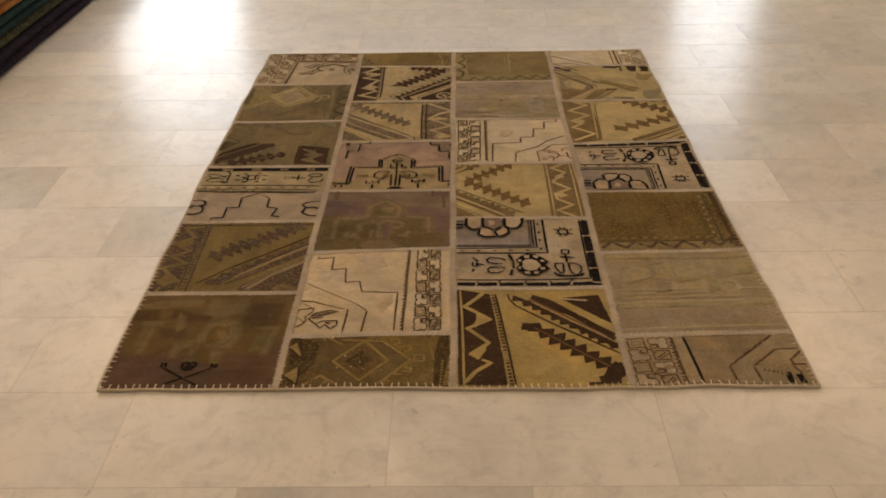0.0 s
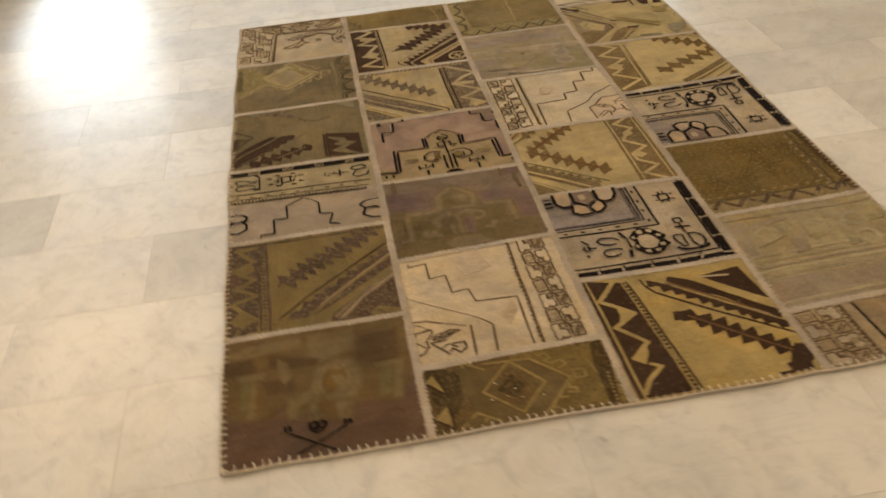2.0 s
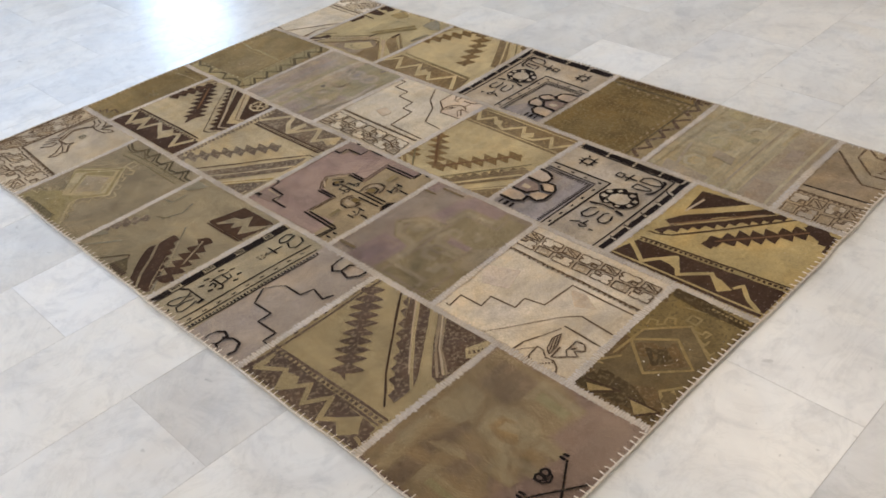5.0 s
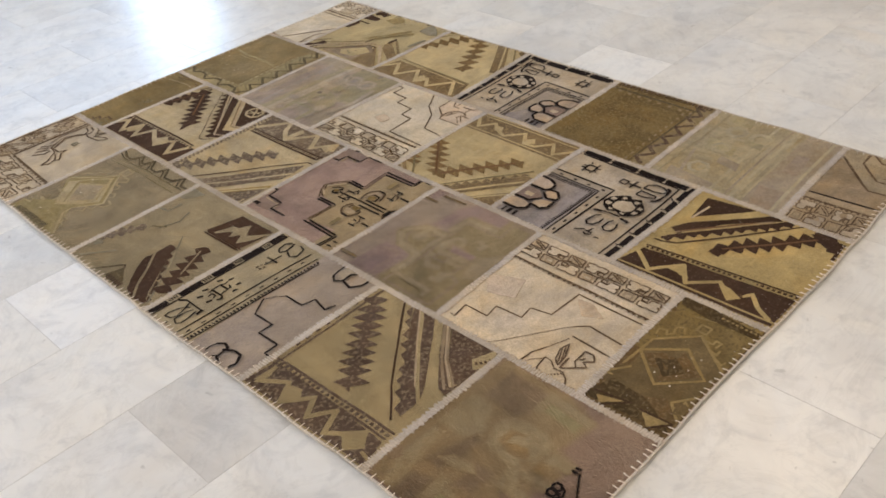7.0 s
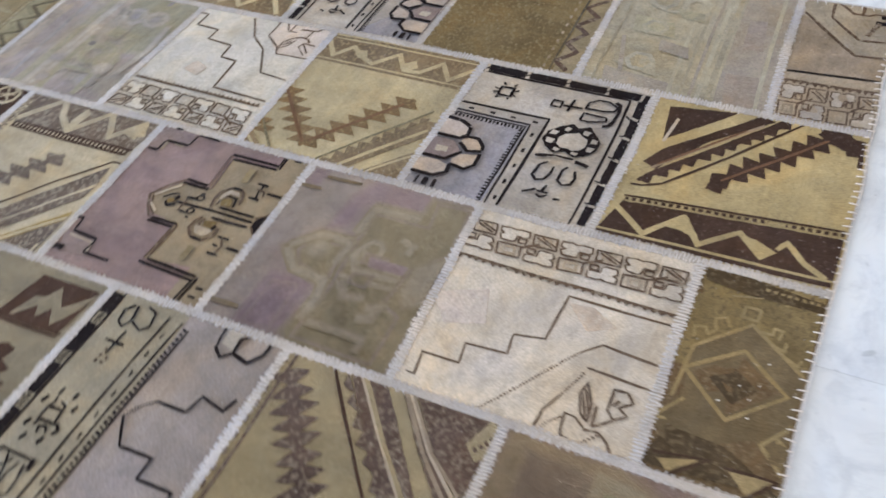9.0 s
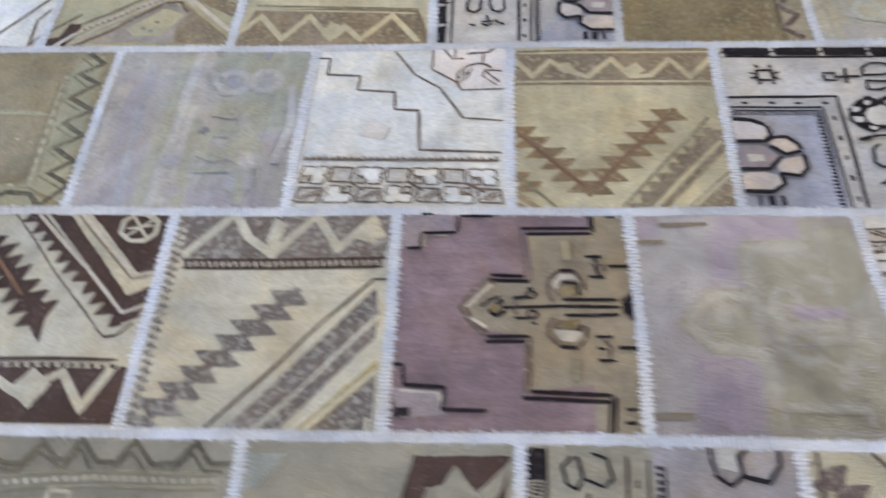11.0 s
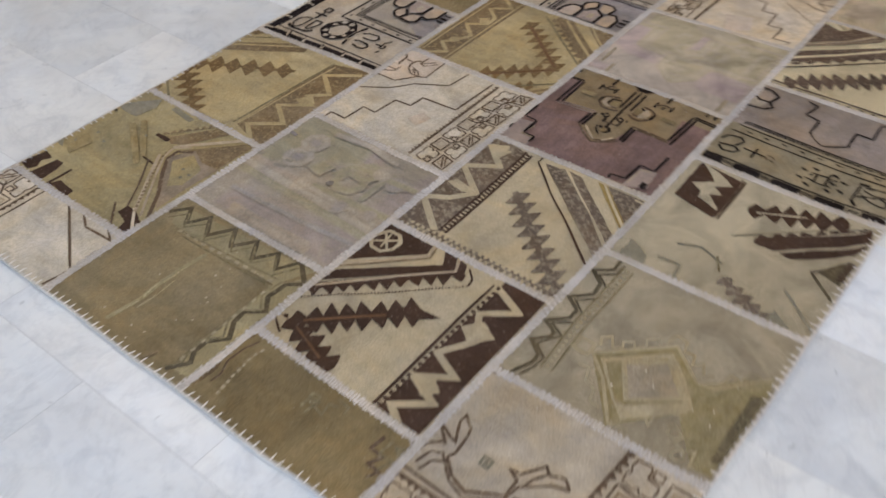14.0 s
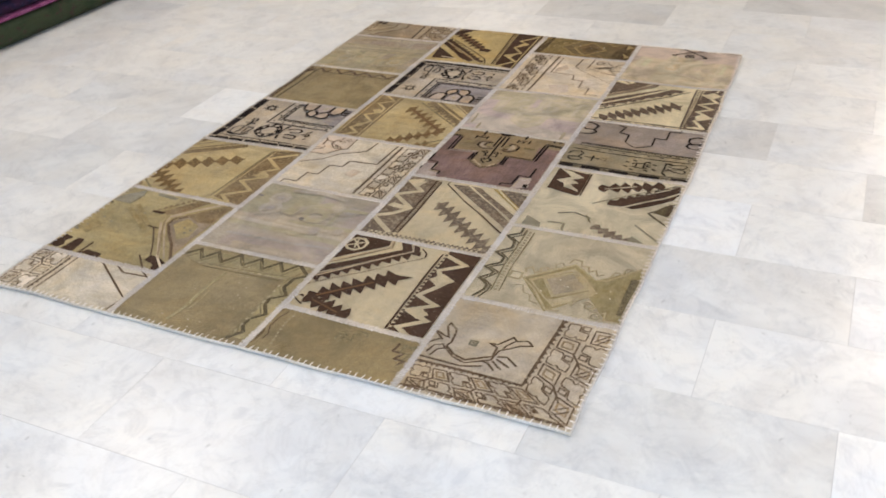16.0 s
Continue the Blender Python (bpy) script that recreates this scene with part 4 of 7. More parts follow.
m.poly(DBW, (0.996, 0.380), (1.033, 0.000), (0.694, 0.017), (0.663, 0.047), (0.786, 0.204))
m.line(TANL, 0.005, (0.989, 0.406), (0.778, 0.215), (0.643, 0.047))
m.line(RUSSET, 0.004, (0.988, 0.391), (0.784, 0.207), (0.660, 0.037))
m.poly(GOLDA, (0.861, 0.101), (1.001, 0.044), (0.870, -0.029), (0.806, 0.045))
m.dashes(DBW, 5, 0.010, (0.842, 0.068), (0.939, -0.006))

m = patch("a", 2, TAUPE)
m.poly(SAND, (-0.02, 0.50), (1.03, 0.53), (1.00, 1.00), (0.00, 1.00))
m.line(INK, 0.0035, (0.00, 0.978), (1.00, 0.972))
m.line(INK, 0.022, (0.00, 0.955), (0.135, 0.952))
m.line(INK, 0.022, (0.214, 0.952), (0.365, 0.950))
m.line(INK, 0.021, (0.440, 0.948), (0.590, 0.946))
m.line(INK, 0.021, (0.650, 0.944), (0.800, 0.941))
m.line(INK, 0.022, (0.860, 0.940), (0.965, 0.937))
m.dashes(INK, 4, 0.012, (0.145, 0.952), (0.205, 0.952))
m.dashes(INK, 4, 0.012, (0.372, 0.950), (0.435, 0.948))
m.dashes(INK, 4, 0.012, (0.596, 0.946), (0.645, 0.944))
m.dashes(INK, 4, 0.012, (0.806, 0.941), (0.855, 0.940))
m.line(INK, 0.0035, (0.00, 0.918), (1.00, 0.906))
m.line(INK, 0.0032, (0.008, 0.637), (0.386, 0.633), (0.691, 0.625), (0.944, 0.612))
m.dashes(INK, 9, 0.004, (0.019, 0.595), (0.903, 0.581))
m.line(INK, 0.0028, (-0.007, 0.568), (0.332, 0.565), (0.930, 0.539))
m.dashes(INK, 40, 0.008, (-0.004, 0.540), (0.918, 0.503))
m.line(INK, 0.0024, (-0.005, 0.520), (0.913, 0.483))
m.line(INK, 0.0066, (0.474, 0.820), (0.507, 0.812))
m.line(INK, 0.0066, (0.424, 0.868), (0.455, 0.855))
m.line(INK, 0.0066, (0.478, 0.741), (0.508, 0.730))
m.line(INK, 0.0066, (0.428, 0.701), (0.462, 0.691))
m.line(INK, 0.0066, (0.318, 0.861), (0.349, 0.848))
m.line(INK, 0.0066, (0.263, 0.826), (0.297, 0.814))
m.line(INK, 0.0066, (0.273, 0.741), (0.307, 0.728))
m.line(INK, 0.0066, (0.323, 0.706), (0.355, 0.690))
m.line(INK, 0.0045, (0.360, 0.818), (0.417, 0.819), (0.421, 0.741), (0.363, 0.734), (0.360, 0.818))
m.line(INK, 0.0045, (0.333, 0.817), (0.360, 0.809))
m.line(INK, 0.0045, (0.417, 0.819), (0.439, 0.804), (0.464, 0.811))
m.line(INK, 0.0045, (0.421, 0.741), (0.443, 0.744), (0.453, 0.778))
m.line(INK, 0.0045, (0.363, 0.734), (0.365, 0.707), (0.344, 0.694))
m.line(INK, 0.0045, (0.309, 0.775), (0.337, 0.783), (0.344, 0.753), (0.319, 0.739))
m.line(INK, 0.0078, (0.181, 0.902), (0.215, 0.855))
m.line(INK, 0.0042, (0.212, 0.851), (0.213, 0.694))
m.line(INK, 0.0084, (0.174, 0.685), (0.222, 0.693))
m.line(INK, 0.0036, (0.190, 0.776), (0.147, 0.823), (0.082, 0.845), (0.057, 0.834), (0.064, 0.790), (0.100, 0.772), (0.159, 0.792), (0.203, 0.818))
m.line(INK, 0.0036, (0.191, 0.742), (0.137, 0.760), (0.073, 0.758), (0.057, 0.716), (0.074, 0.692), (0.131, 0.699), (0.188, 0.714))
m.line(INK, 0.0044, (0.009, 0.765), (0.037, 0.776))
m.line(INK, 0.0042, (0.754, 0.822), (0.755, 0.714))
m.line(INK, 0.0036, (0.693, 0.763), (0.820, 0.757))
m.dashes(BR, 5, 0.005, (0.728, 0.775), (0.652, 0.782), (0.653, 0.744), (0.693, 0.744))
m.line(INK, 0.0044, (0.938, 0.806), (0.905, 0.848), (0.848, 0.835), (0.830, 0.798), (0.864, 0.774), (0.940, 0.793))
m.line(INK, 0.0044, (0.864, 0.764), (0.839, 0.701), (0.867, 0.669), (0.932, 0.686), (0.951, 0.741))
m.line(INK, 0.0048, (0.714, 0.063), (0.653, 0.083), (0.677, 0.207), (0.595, 0.229), (0.591, 0.380))
m.dashes(INK, 12, 0.005, (0.591, 0.380), (0.540, 0.436), (0.492, 0.469))
m.line(INK, 0.0048, (0.492, 0.469), (0.383, 0.394), (0.387, 0.231), (0.301, 0.233), (0.303, 0.061), (0.218, 0.058), (0.217, 0.017))
m.line(INK, 0.0044, (0.023, 0.357), (0.061, 0.366), (0.104, 0.351))
m.line(INK, 0.0066, (0.099, 0.354), (0.130, 0.314), (0.118, 0.268), (0.073, 0.260), (0.035, 0.254), (0.019, 0.218))
m.line(INK, 0.0066, (0.090, 0.281), (0.129, 0.218), (0.126, 0.156), (0.072, 0.115), (0.013, 0.126))
m.line(INK, 0.0048, (0.016, 0.291), (0.048, 0.255), (0.073, 0.260))
m.line(INK, 0.0066, (0.888, 0.316), (0.853, 0.262), (0.883, 0.216), (0.864, 0.131), (0.921, 0.080), (0.972, 0.079))
m.line(INK, 0.0042, (0.998, 0.323), (0.946, 0.322), (0.887, 0.310))
m.line(INK, 0.0054, (0.874, 0.216), (0.948, 0.222), (0.973, 0.188))
m.poly(CREAMG, (0.913, 0.298), (0.983, 0.299), (0.999, 0.188), (0.960, 0.234), (0.894, 0.228))
m.dashes(INK, 3, 0.008, (0.982, 0.056), (0.999, 0.039))

m = patch("a", 3, OLIVEA)
m.poly(DB, (0.043, 0.055), (0.009, 0.192), (0.053, 0.304), (0.188, 0.439), (0.275, 0.504), (0.378, 0.495), (0.460, 0.499), (0.468, 0.456), (0.403, 0.439), (0.319, 0.344), (0.231, 0.281), (0.138, 0.179))
m.line(OLIVEA, 0.007, (0.365, 0.514), (0.230, 0.377), (0.109, 0.275), (0.021, 0.174))
m.poly(DB, (0.138, 0.179), (0.231, 0.281), (0.319, 0.344), (0.403, 0.439), (0.468, 0.456), (0.396, 0.469), (0.293, 0.381), (0.174, 0.272), (0.044, 0.150), (0.034, 0.077))
m.teeth(DB, 8, 0.014, (0.460, 0.457), (0.046, 0.060))
m.line(OLGR, 0.0045, (0.566, 0.513), (0.427, 0.384), (0.269, 0.226), (0.054, 0.048))
m.pine(DB, 6, 0.014, 0.036, (0.581, 0.263), (0.148, 0.075))
m.line(OLIVEA, 0.004, (0.541, 0.259), (0.328, 0.140))
m.line(DBO, 0.006, (0.020, 0.682), (0.165, 0.538))
m.line(BR, 0.005, (0.165, 0.538), (0.088, 0.444), (0.049, 0.381))
m.poly(DBO, (0.030, 0.556), (0.147, 0.517), (0.083, 0.405), (0.039, 0.361), (0.025, 0.417))
m.dashes(DB, 7, 0.018, (0.035, 0.530), (0.039, 0.361))
m.pine(DBV, 7, 0.012, 0.026, (0.475, 0.835), (0.090, 1.071))
m.poly(OLGR, (0.108, 1.095), (0.228, 1.037), (0.197, 0.896), (0.070, 0.998))
m.poly(OLGR, (0.801, 0.998), (0.931, 1.022), (0.936, 0.832), (0.816, 0.917))
m.line(OLGR, 0.007, (0.646, 1.015), (0.663, 0.877), (0.776, 0.879))
m.poly(OLGR, (0.670, 1.028), (0.680, 0.945), (0.635, 0.963))
m.line(OLIVEA, 0.005, (0.656, 1.002), (0.687, 0.889))
m.line(OLGR, 0.005, (0.512, 0.739), (0.640, 0.687), (0.746, 0.737))
m.line(OLGR, 0.006, (0.025, 0.916), (0.124, 0.822), (0.210, 0.736))
m.line(OLD, 0.004, (0.498, 0.802), (0.555, 0.699))
m.poly(DB, (0.693, 0.440), (0.933, 0.379), (0.936, 0.034), (0.705, 0.065))
m.poly(OLIVEA, (0.707, 0.373), (0.825, 0.326), (0.835, 0.276), (0.903, 0.232), (0.812, 0.154), (0.871, 0.085), (0.930, 0.026), (0.812, 0.073), (0.720, 0.135), (0.796, 0.195), (0.734, 0.240), (0.788, 0.272), (0.713, 0.350))
m.line(DB, 0.0045, (0.673, 0.435), (0.684, 0.055))
m.line(DB, 0.0045, (0.690, 0.425), (0.700, 0.045))

m = patch("a", 4, OLIVE)
m.poly(OLK, (0.709, 0.647), (0.433, 0.386), (0.268, 0.531), (0.041, 0.302), (-0.004, 0.564), (0.011, 0.949), (0.103, 0.954), (0.259, 0.738), (0.429, 0.942), (0.463, 0.984))
m.poly(OLPF, (0.664, 0.658), (0.432, 0.428), (0.317, 0.545), (0.233, 0.664), (0.239, 0.716), (0.431, 0.915), (0.516, 0.832))
m.poly(OLK, (0.635, 0.664), (0.436, 0.474), (0.275, 0.664), (0.453, 0.836), (0.492, 0.844))
m.poly(GREYO, (0.560, 0.622), (0.422, 0.505), (0.302, 0.644), (0.462, 0.794))
m.line(OLPF, 0.008, (0.573, 0.616), (0.420, 0.488), (0.288, 0.648), (0.463, 0.804), (0.573, 0.616))
m.line(OLPF, 0.006, (0.698, 0.650), (0.435, 0.382), (0.276, 0.527), (0.205, 0.512), (0.043, 0.314))
m.line(OLPF, 0.006, (0.712, 0.643), (0.602, 0.753), (0.461, 0.964), (0.384, 0.938))
m.ring(OLPF, 0.022, 0.006, 4, (0.753, 0.640))
m.line(OLPF, 0.0045, (0.701, 0.588), (0.721, 0.537), (0.685, 0.506), (0.652, 0.570), (0.617, 0.535), (0.633, 0.504), (0.595, 0.477), (0.579, 0.509), (0.539, 0.471), (0.554, 0.427), (0.519, 0.392), (0.495, 0.429))
m.line(OLPF, 0.0045, (0.478, 0.385), (0.463, 0.320), (0.414, 0.330), (0.398, 0.394), (0.352, 0.384), (0.337, 0.446), (0.298, 0.409), (0.275, 0.475), (0.238, 0.449))
m.line(OLPF, 0.0045, (0.409, 0.863), (0.368, 0.824), (0.330, 0.864), (0.329, 0.778), (0.281, 0.754), (0.235, 0.750))
m.line(OLPF, 0.0045, (0.276, 0.816), (0.245, 0.794), (0.190, 0.838), (0.211, 0.880), (0.158, 0.896), (0.123, 0.872), (0.112, 0.960))
m.ring(OLPF, 0.012, 0.0045, 5, (0.230, 0.839))
m.ring(OLPF, 0.012, 0.0045, 5, (0.170, 0.932))
m.line(OLPF, 0.0045, (0.718, 0.753), (0.672, 0.741), (0.642, 0.821), (0.595, 0.838), (0.578, 0.905), (0.528, 0.917))
m.line(OLPF, 0.0045, (0.198, 0.472), (0.180, 0.399), (0.135, 0.408), (0.122, 0.338), (0.080, 0.339))
m.line(DBO, 0.008, (0.896, 0.026), (0.894, 0.100), (0.968, 0.163), (0.898, 0.227), (0.887, 0.315), (0.967, 0.400), (0.892, 0.459), (0.890, 0.526), (0.970, 0.604), (0.895, 0.652), (0.901, 0.689), (0.955, 0.748), (0.882, 0.814), (0.880, 0.875), (0.921, 0.975))
m.line(DBO, 0.0045, (0.866, 0.044), (0.869, 0.121), (0.932, 0.176), (0.869, 0.231), (0.858, 0.331), (0.930, 0.404), (0.863, 0.462), (0.861, 0.540), (0.936, 0.603), (0.861, 0.650), (0.922, 0.757), (0.854, 0.816), (0.858, 0.891), (0.889, 0.983))
m.dashes(OLPF, 22, 0.008, (0.836, 0.061), (0.837, 0.534), (0.811, 0.868))
m.line(OLD, 0.003, (0.862, 0.066), (0.861, 0.540), (0.834, 0.874))
m.line(OLD, 0.003, (0.811, 0.069), (0.809, 0.537), (0.784, 0.870))
m.poly(OLD, (0.058, 0.454), (0.018, 0.465), (0.005, 0.885), (0.048, 0.889), (0.069, 0.708))
m.dashes(DBO, 22, 0.022, (0.049, 0.447), (0.031, 0.877))
m.disc(PALE, 0.0022, 5, (0.548, 0.771))
m.disc(PALE, 0.0022, 5, (0.227, 0.678))
m.disc(PALE, 0.0022, 5, (0.156, 0.638))
m.disc(PALE, 0.0022, 5, (0.136, 0.718))
m.disc(PALE, 0.0022, 5, (0.162, 0.917))
m.disc(PALE, 0.0022, 5, (0.475, 0.604))
m.disc(PALE, 0.0022, 5, (0.411, 0.671))
m.disc(PALE, 0.0022, 5, (0.291, -0.130))
m.disc(PALE, 0.0022, 5, (0.342, 0.057))

m = patch("a", 5, CREAMG)
m.poly(TANL, (0.044, 0.909), (0.042, 0.658), (0.008, 0.567), (-0.032, 0.605), (-0.063, 0.891))
m.key_band(BR, CREAMG, TAN, 6, (0.979, 0.744), (0.962, 0.980), (0.021, 0.984), (0.335, 0.739))
m.key_band(BR, CREAMG, TAN, 5, (0.335, 0.739), (0.021, 0.984), (-0.008, 0.051), (0.291, 0.037))
m.line(BR, 0.007, (1.012, 0.708), (0.350, 0.722), (0.319, 0.000))
m.teeth(BR, 18, 0.012, (0.363, 0.717), (0.999, 0.708))
m.teeth(BR, 14, 0.012, (0.317, 0.018), (0.354, 0.704))
m.line(BR, 0.005, (0.977, 0.961), (0.859, 0.951), (0.543, 0.957), (0.040, 0.964))
m.line(BR, 0.0055, (0.998, 0.385), (0.916, 0.430), (0.887, 0.437), (0.933, 0.337), (0.929, 0.294), (0.875, 0.342), (0.861, 0.399), (0.854, 0.477), (0.867, 0.523), (0.799, 0.588), (0.721, 0.615), (0.591, 0.532), (0.594, 0.438), (0.643, 0.413), (0.599, 0.407), (0.536, 0.308), (0.511, 0.334), (0.548, 0.404), (0.564, 0.459), (0.472, 0.374), (0.410, 0.351), (0.447, 0.313), (0.508, 0.340))
m.line(BR, 0.0045, (0.896, 0.517), (0.796, 0.611), (0.715, 0.643), (0.587, 0.567), (0.571, 0.456))
m.line(BR, 0.0055, (0.992, 0.588), (0.976, 0.512), (0.929, 0.468))
m.line(BR, 0.005, (0.957, 0.620), (0.938, 0.539), (0.887, 0.511))
m.line(BR, 0.005, (0.926, 0.645), (0.907, 0.575), (0.863, 0.547))
m.line(BR, 0.005, (0.998, 0.385), (0.912, 0.474))
m.line(BR, 0.0055, (0.561, 0.523), (0.507, 0.508), (0.432, 0.573))
m.line(BR, 0.005, (0.559, 0.547), (0.467, 0.599))
m.line(BR, 0.005, (0.577, 0.575), (0.503, 0.633))
m.line(BR, 0.005, (0.597, 0.598), (0.542, 0.653))
m.line(BR, 0.005, (0.628, 0.596), (0.594, 0.604))
m.line(BR, 0.005, (0.991, 0.667), (0.724, 0.683), (0.608, 0.638))
m.ring(OLGR, 0.012, 0.005, 4, (0.732, 0.446))
m.disc(OLGR, 0.005, 4, (0.732, 0.446))
m.line(DB, 0.006, (1.002, 0.019), (0.960, 0.021))

m = patch("b", 0, UMBER)
m.poly(OCHRE, (0.99, 0.99), (1.00, 0.00), (0.54, 0.03), (0.75, 0.49), (0.80, 0.89))
m.poly(OCHRE, (0.85, 1.00), (0.75, 0.49), (0.48, 0.80), (0.48, 0.96))
m.poly(UMBERL, (0.46, 0.89), (0.65, 0.49), (0.49, 0.18), (0.30, 0.50))
m.poly(UMBERL, (0.19, 0.98), (0.35, 0.84), (0.58, 0.85), (0.75, 0.49), (0.57, 0.03), (0.40, 0.00), (0.13, 0.01), (0.25, 0.28), (0.16, 0.64))
m.poly(UMBER, (0.46, 0.81), (0.59, 0.49), (0.48, 0.18), (0.32, 0.49))
m.poly(DB2, (0.46, 0.68), (0.53, 0.52), (0.46, 0.32), (0.37, 0.48))
m.line(OCHREP, 0.006, (0.47, 0.87), (0.62, 0.49), (0.47, 0.12), (0.30, 0.49), (0.47, 0.87))
m.line(OCHREP, 0.006, (0.33, 0.90), (0.58, 0.85), (0.75, 0.49), (0.57, 0.03))
m.line(OCHREP, 0.006, (0.13, 0.01), (0.24, 0.22), (0.36, 0.02))
m.line(OCHREP, 0.006, (0.22, 1.00), (0.34, 0.81))
m.line(OCHREP, 0.005, (0.62, 0.87), (0.67, 0.89), (0.68, 0.81), (0.65, 0.78), (0.68, 0.73), (0.73, 0.76), (0.75, 0.68), (0.71, 0.64))
m.line(OCHREP, 0.005, (0.73, 0.43), (0.73, 0.34), (0.76, 0.34), (0.76, 0.27), (0.71, 0.29))
m.line(OCHREP, 0.005, (0.68, 0.32), (0.67, 0.23), (0.71, 0.23))
m.line(OCHREP, 0.005, (0.64, 0.20), (0.62, 0.11), (0.65, 0.10))
m.line(OCHREP, 0.005, (0.24, 0.13), (0.28, 0.11), (0.26, 0.06))
m.line(OCHREP, 0.005, (0.19, 0.97), (0.23, 0.96), (0.23, 0.89))
m.line(OCHREP, 0.005, (0.86, 0.70), (0.90, 0.44))
m.line(OCHREP, 0.005, (0.88, 0.32), (0.91, 0.18))
m.ring(OCHREP, 0.017, 0.005, 4, (0.80, 0.52))
m.ring(UMBERL, 0.02, 0.006, 4, (0.22, 0.07))
m.poly(DB2, (0.97, 0.96), (0.98, 0.63), (0.94, 0.01), (0.89, 0.04), (0.89, 0.62), (0.91, 0.92))
m.dashes(OCHREP, 9, 0.006, (0.94, 0.54), (0.93, 0.06))
m.poly(DB2, (0.03, 0.99), (0.21, 0.87), (0.19, 0.44), (0.06, 0.01))
m.poly(OCHREP, (0.07, 0.87), (0.11, 0.58), (0.03, 0.78))
m.poly(OCHREP, (0.10, 0.38), (0.12, 0.08), (0.03, 0.24))
m.line(DB, 0.004, (0.09, 0.91), (0.12, 0.53), (0.01, 0.78))
m.line(DB, 0.004, (0.11, 0.42), (0.12, 0.06), (0.01, 0.25))
m.disc(WHITE, 0.0017, 5, (0.46, 0.46))
m.disc(WHITE, 0.0017, 5, (0.59, 0.30))
m.disc(WHITE, 0.0017, 5, (0.41, 0.37))
m.disc(WHITE, 0.0017, 5, (0.48, 0.32))
m.disc(WHITE, 0.0017, 5, (0.33, 0.35))
m.disc(WHITE, 0.0017, 5, (0.37, 0.57))

m = patch("b", 1, CREAM)
m.poly(PINKISH, (0.611, 0.449), (0.624, 0.344), (0.554, 0.226), (0.501, 0.337))
m.poly(PINKISH, (0.474, 1.010), (0.570, 0.782), (0.399, 0.731), (0.343, 0.897))
m.line(BR, 0.0036, (0.075, 0.952), (0.073, 0.912), (0.181, 0.924), (0.186, 0.762), (0.282, 0.772), (0.294, 0.595), (0.388, 0.605), (0.413, 0.478), (0.643, 0.459), (0.640, 0.017))
m.dashes(BR, 36, 0.004, (-0.015, 0.645), (0.094, 0.556), (0.266, 0.431), (0.396, 0.331))
m.line(BR, 0.0040, (0.396, 0.331), (0.460, 0.254), (0.439, 0.031))
m.dashes(BR, 10, 0.004, (0.191, 0.339), (0.315, 0.282))
m.line(BR, 0.0036, (-0.004, 0.394), (0.103, 0.382), (0.191, 0.339))
m.line(BR, 0.0040, (0.341, 0.279), (0.322, 0.026))
m.line(BR, 0.0044, (0.008, 0.520), (-0.007, 0.384))
m.dashes(BR, 12, 0.004, (-0.007, 0.384), (0.061, 0.350), (0.114, 0.296))
m.line(BR, 0.0040, (0.121, 0.301), (0.052, 0.293), (0.009, 0.281))
m.ring(BR, 0.010, 0.005, 5, (0.002, 0.276))
m.line(BR, 0.0040, (0.121, 0.301), (0.118, 0.256), (0.087, 0.220))
m.dashes(BR, 7, 0.004, (-0.007, 0.235), (0.078, 0.152))
m.line(BR, 0.0044, (0.080, 0.216), (0.085, 0.157), (0.055, 0.116), (-0.001, 0.087))
m.line(BR, 0.0040, (0.012, 0.096), (0.021, 0.040))
m.line(BR, 0.0040, (0.101, 0.189), (0.152, 0.123))
m.line(BR, 0.0044, (0.101, 0.189), (0.191, 0.196))
m.line(BR, 0.0040, (0.220, 0.273), (0.140, 0.248), (0.115, 0.212), (0.187, 0.215), (0.277, 0.256), (0.220, 0.273))
m.line(BR, 0.0024, (0.227, 0.264), (0.128, 0.222))
m.line(BR, 0.0024, (0.248, 0.257), (0.149, 0.216))
m.line(BR, 0.0040, (0.152, 0.123), (0.190, 0.155), (0.279, 0.153), (0.285, 0.102))
m.line(BR, 0.0040, (0.152, 0.123), (0.187, 0.078), (0.211, 0.115), (0.245, 0.070), (0.285, 0.102))
m.line(BR, 0.0040, (0.211, 0.142), (0.239, 0.120))
m.key_band(BR, CREAM, TANL, 7, (0.752, 0.022), (0.930, 0.022), (0.919, 1.007), (0.753, 0.987))
m.line(BR, 0.0040, (0.690, 0.022), (0.706, 0.986))
m.teeth(BR, 26, 0.009, (0.690, 0.022), (0.706, 0.986))

m = patch("b", 2, MAUVE)
m.soft(MAUVE_MIST, 0.012, (1.000, 0.995), (0.976, 0.663), (0.807, 0.588), (0.672, 0.614), (0.590, 0.735), (0.432, 0.901), (0.339, 0.825), (0.030, 0.771), (0.000, 0.995), (0.427, 0.999))
m.soft(MAUVE_PLUM, 0.006, (0.976, 0.974), (0.970, 0.885), (0.873, 0.889), (0.858, 0.960))
m.soft(MAUVE_PLUM, 0.008, (0.977, 0.586), (0.972, 0.255), (0.861, 0.262), (0.858, 0.514), (0.807, 0.583), (0.673, 0.595), (0.644, 0.687), (0.862, 0.663))
m.soft(MAUVE_PLUM, 0.008, (0.316, 0.801), (0.342, 0.571), (0.216, 0.591), (0.057, 0.572), (0.026, 0.816))
m.soft(MAUVE_PLUM, 0.006, (0.272, 0.765), (0.292, 0.640), (0.052, 0.641), (0.034, 0.771))
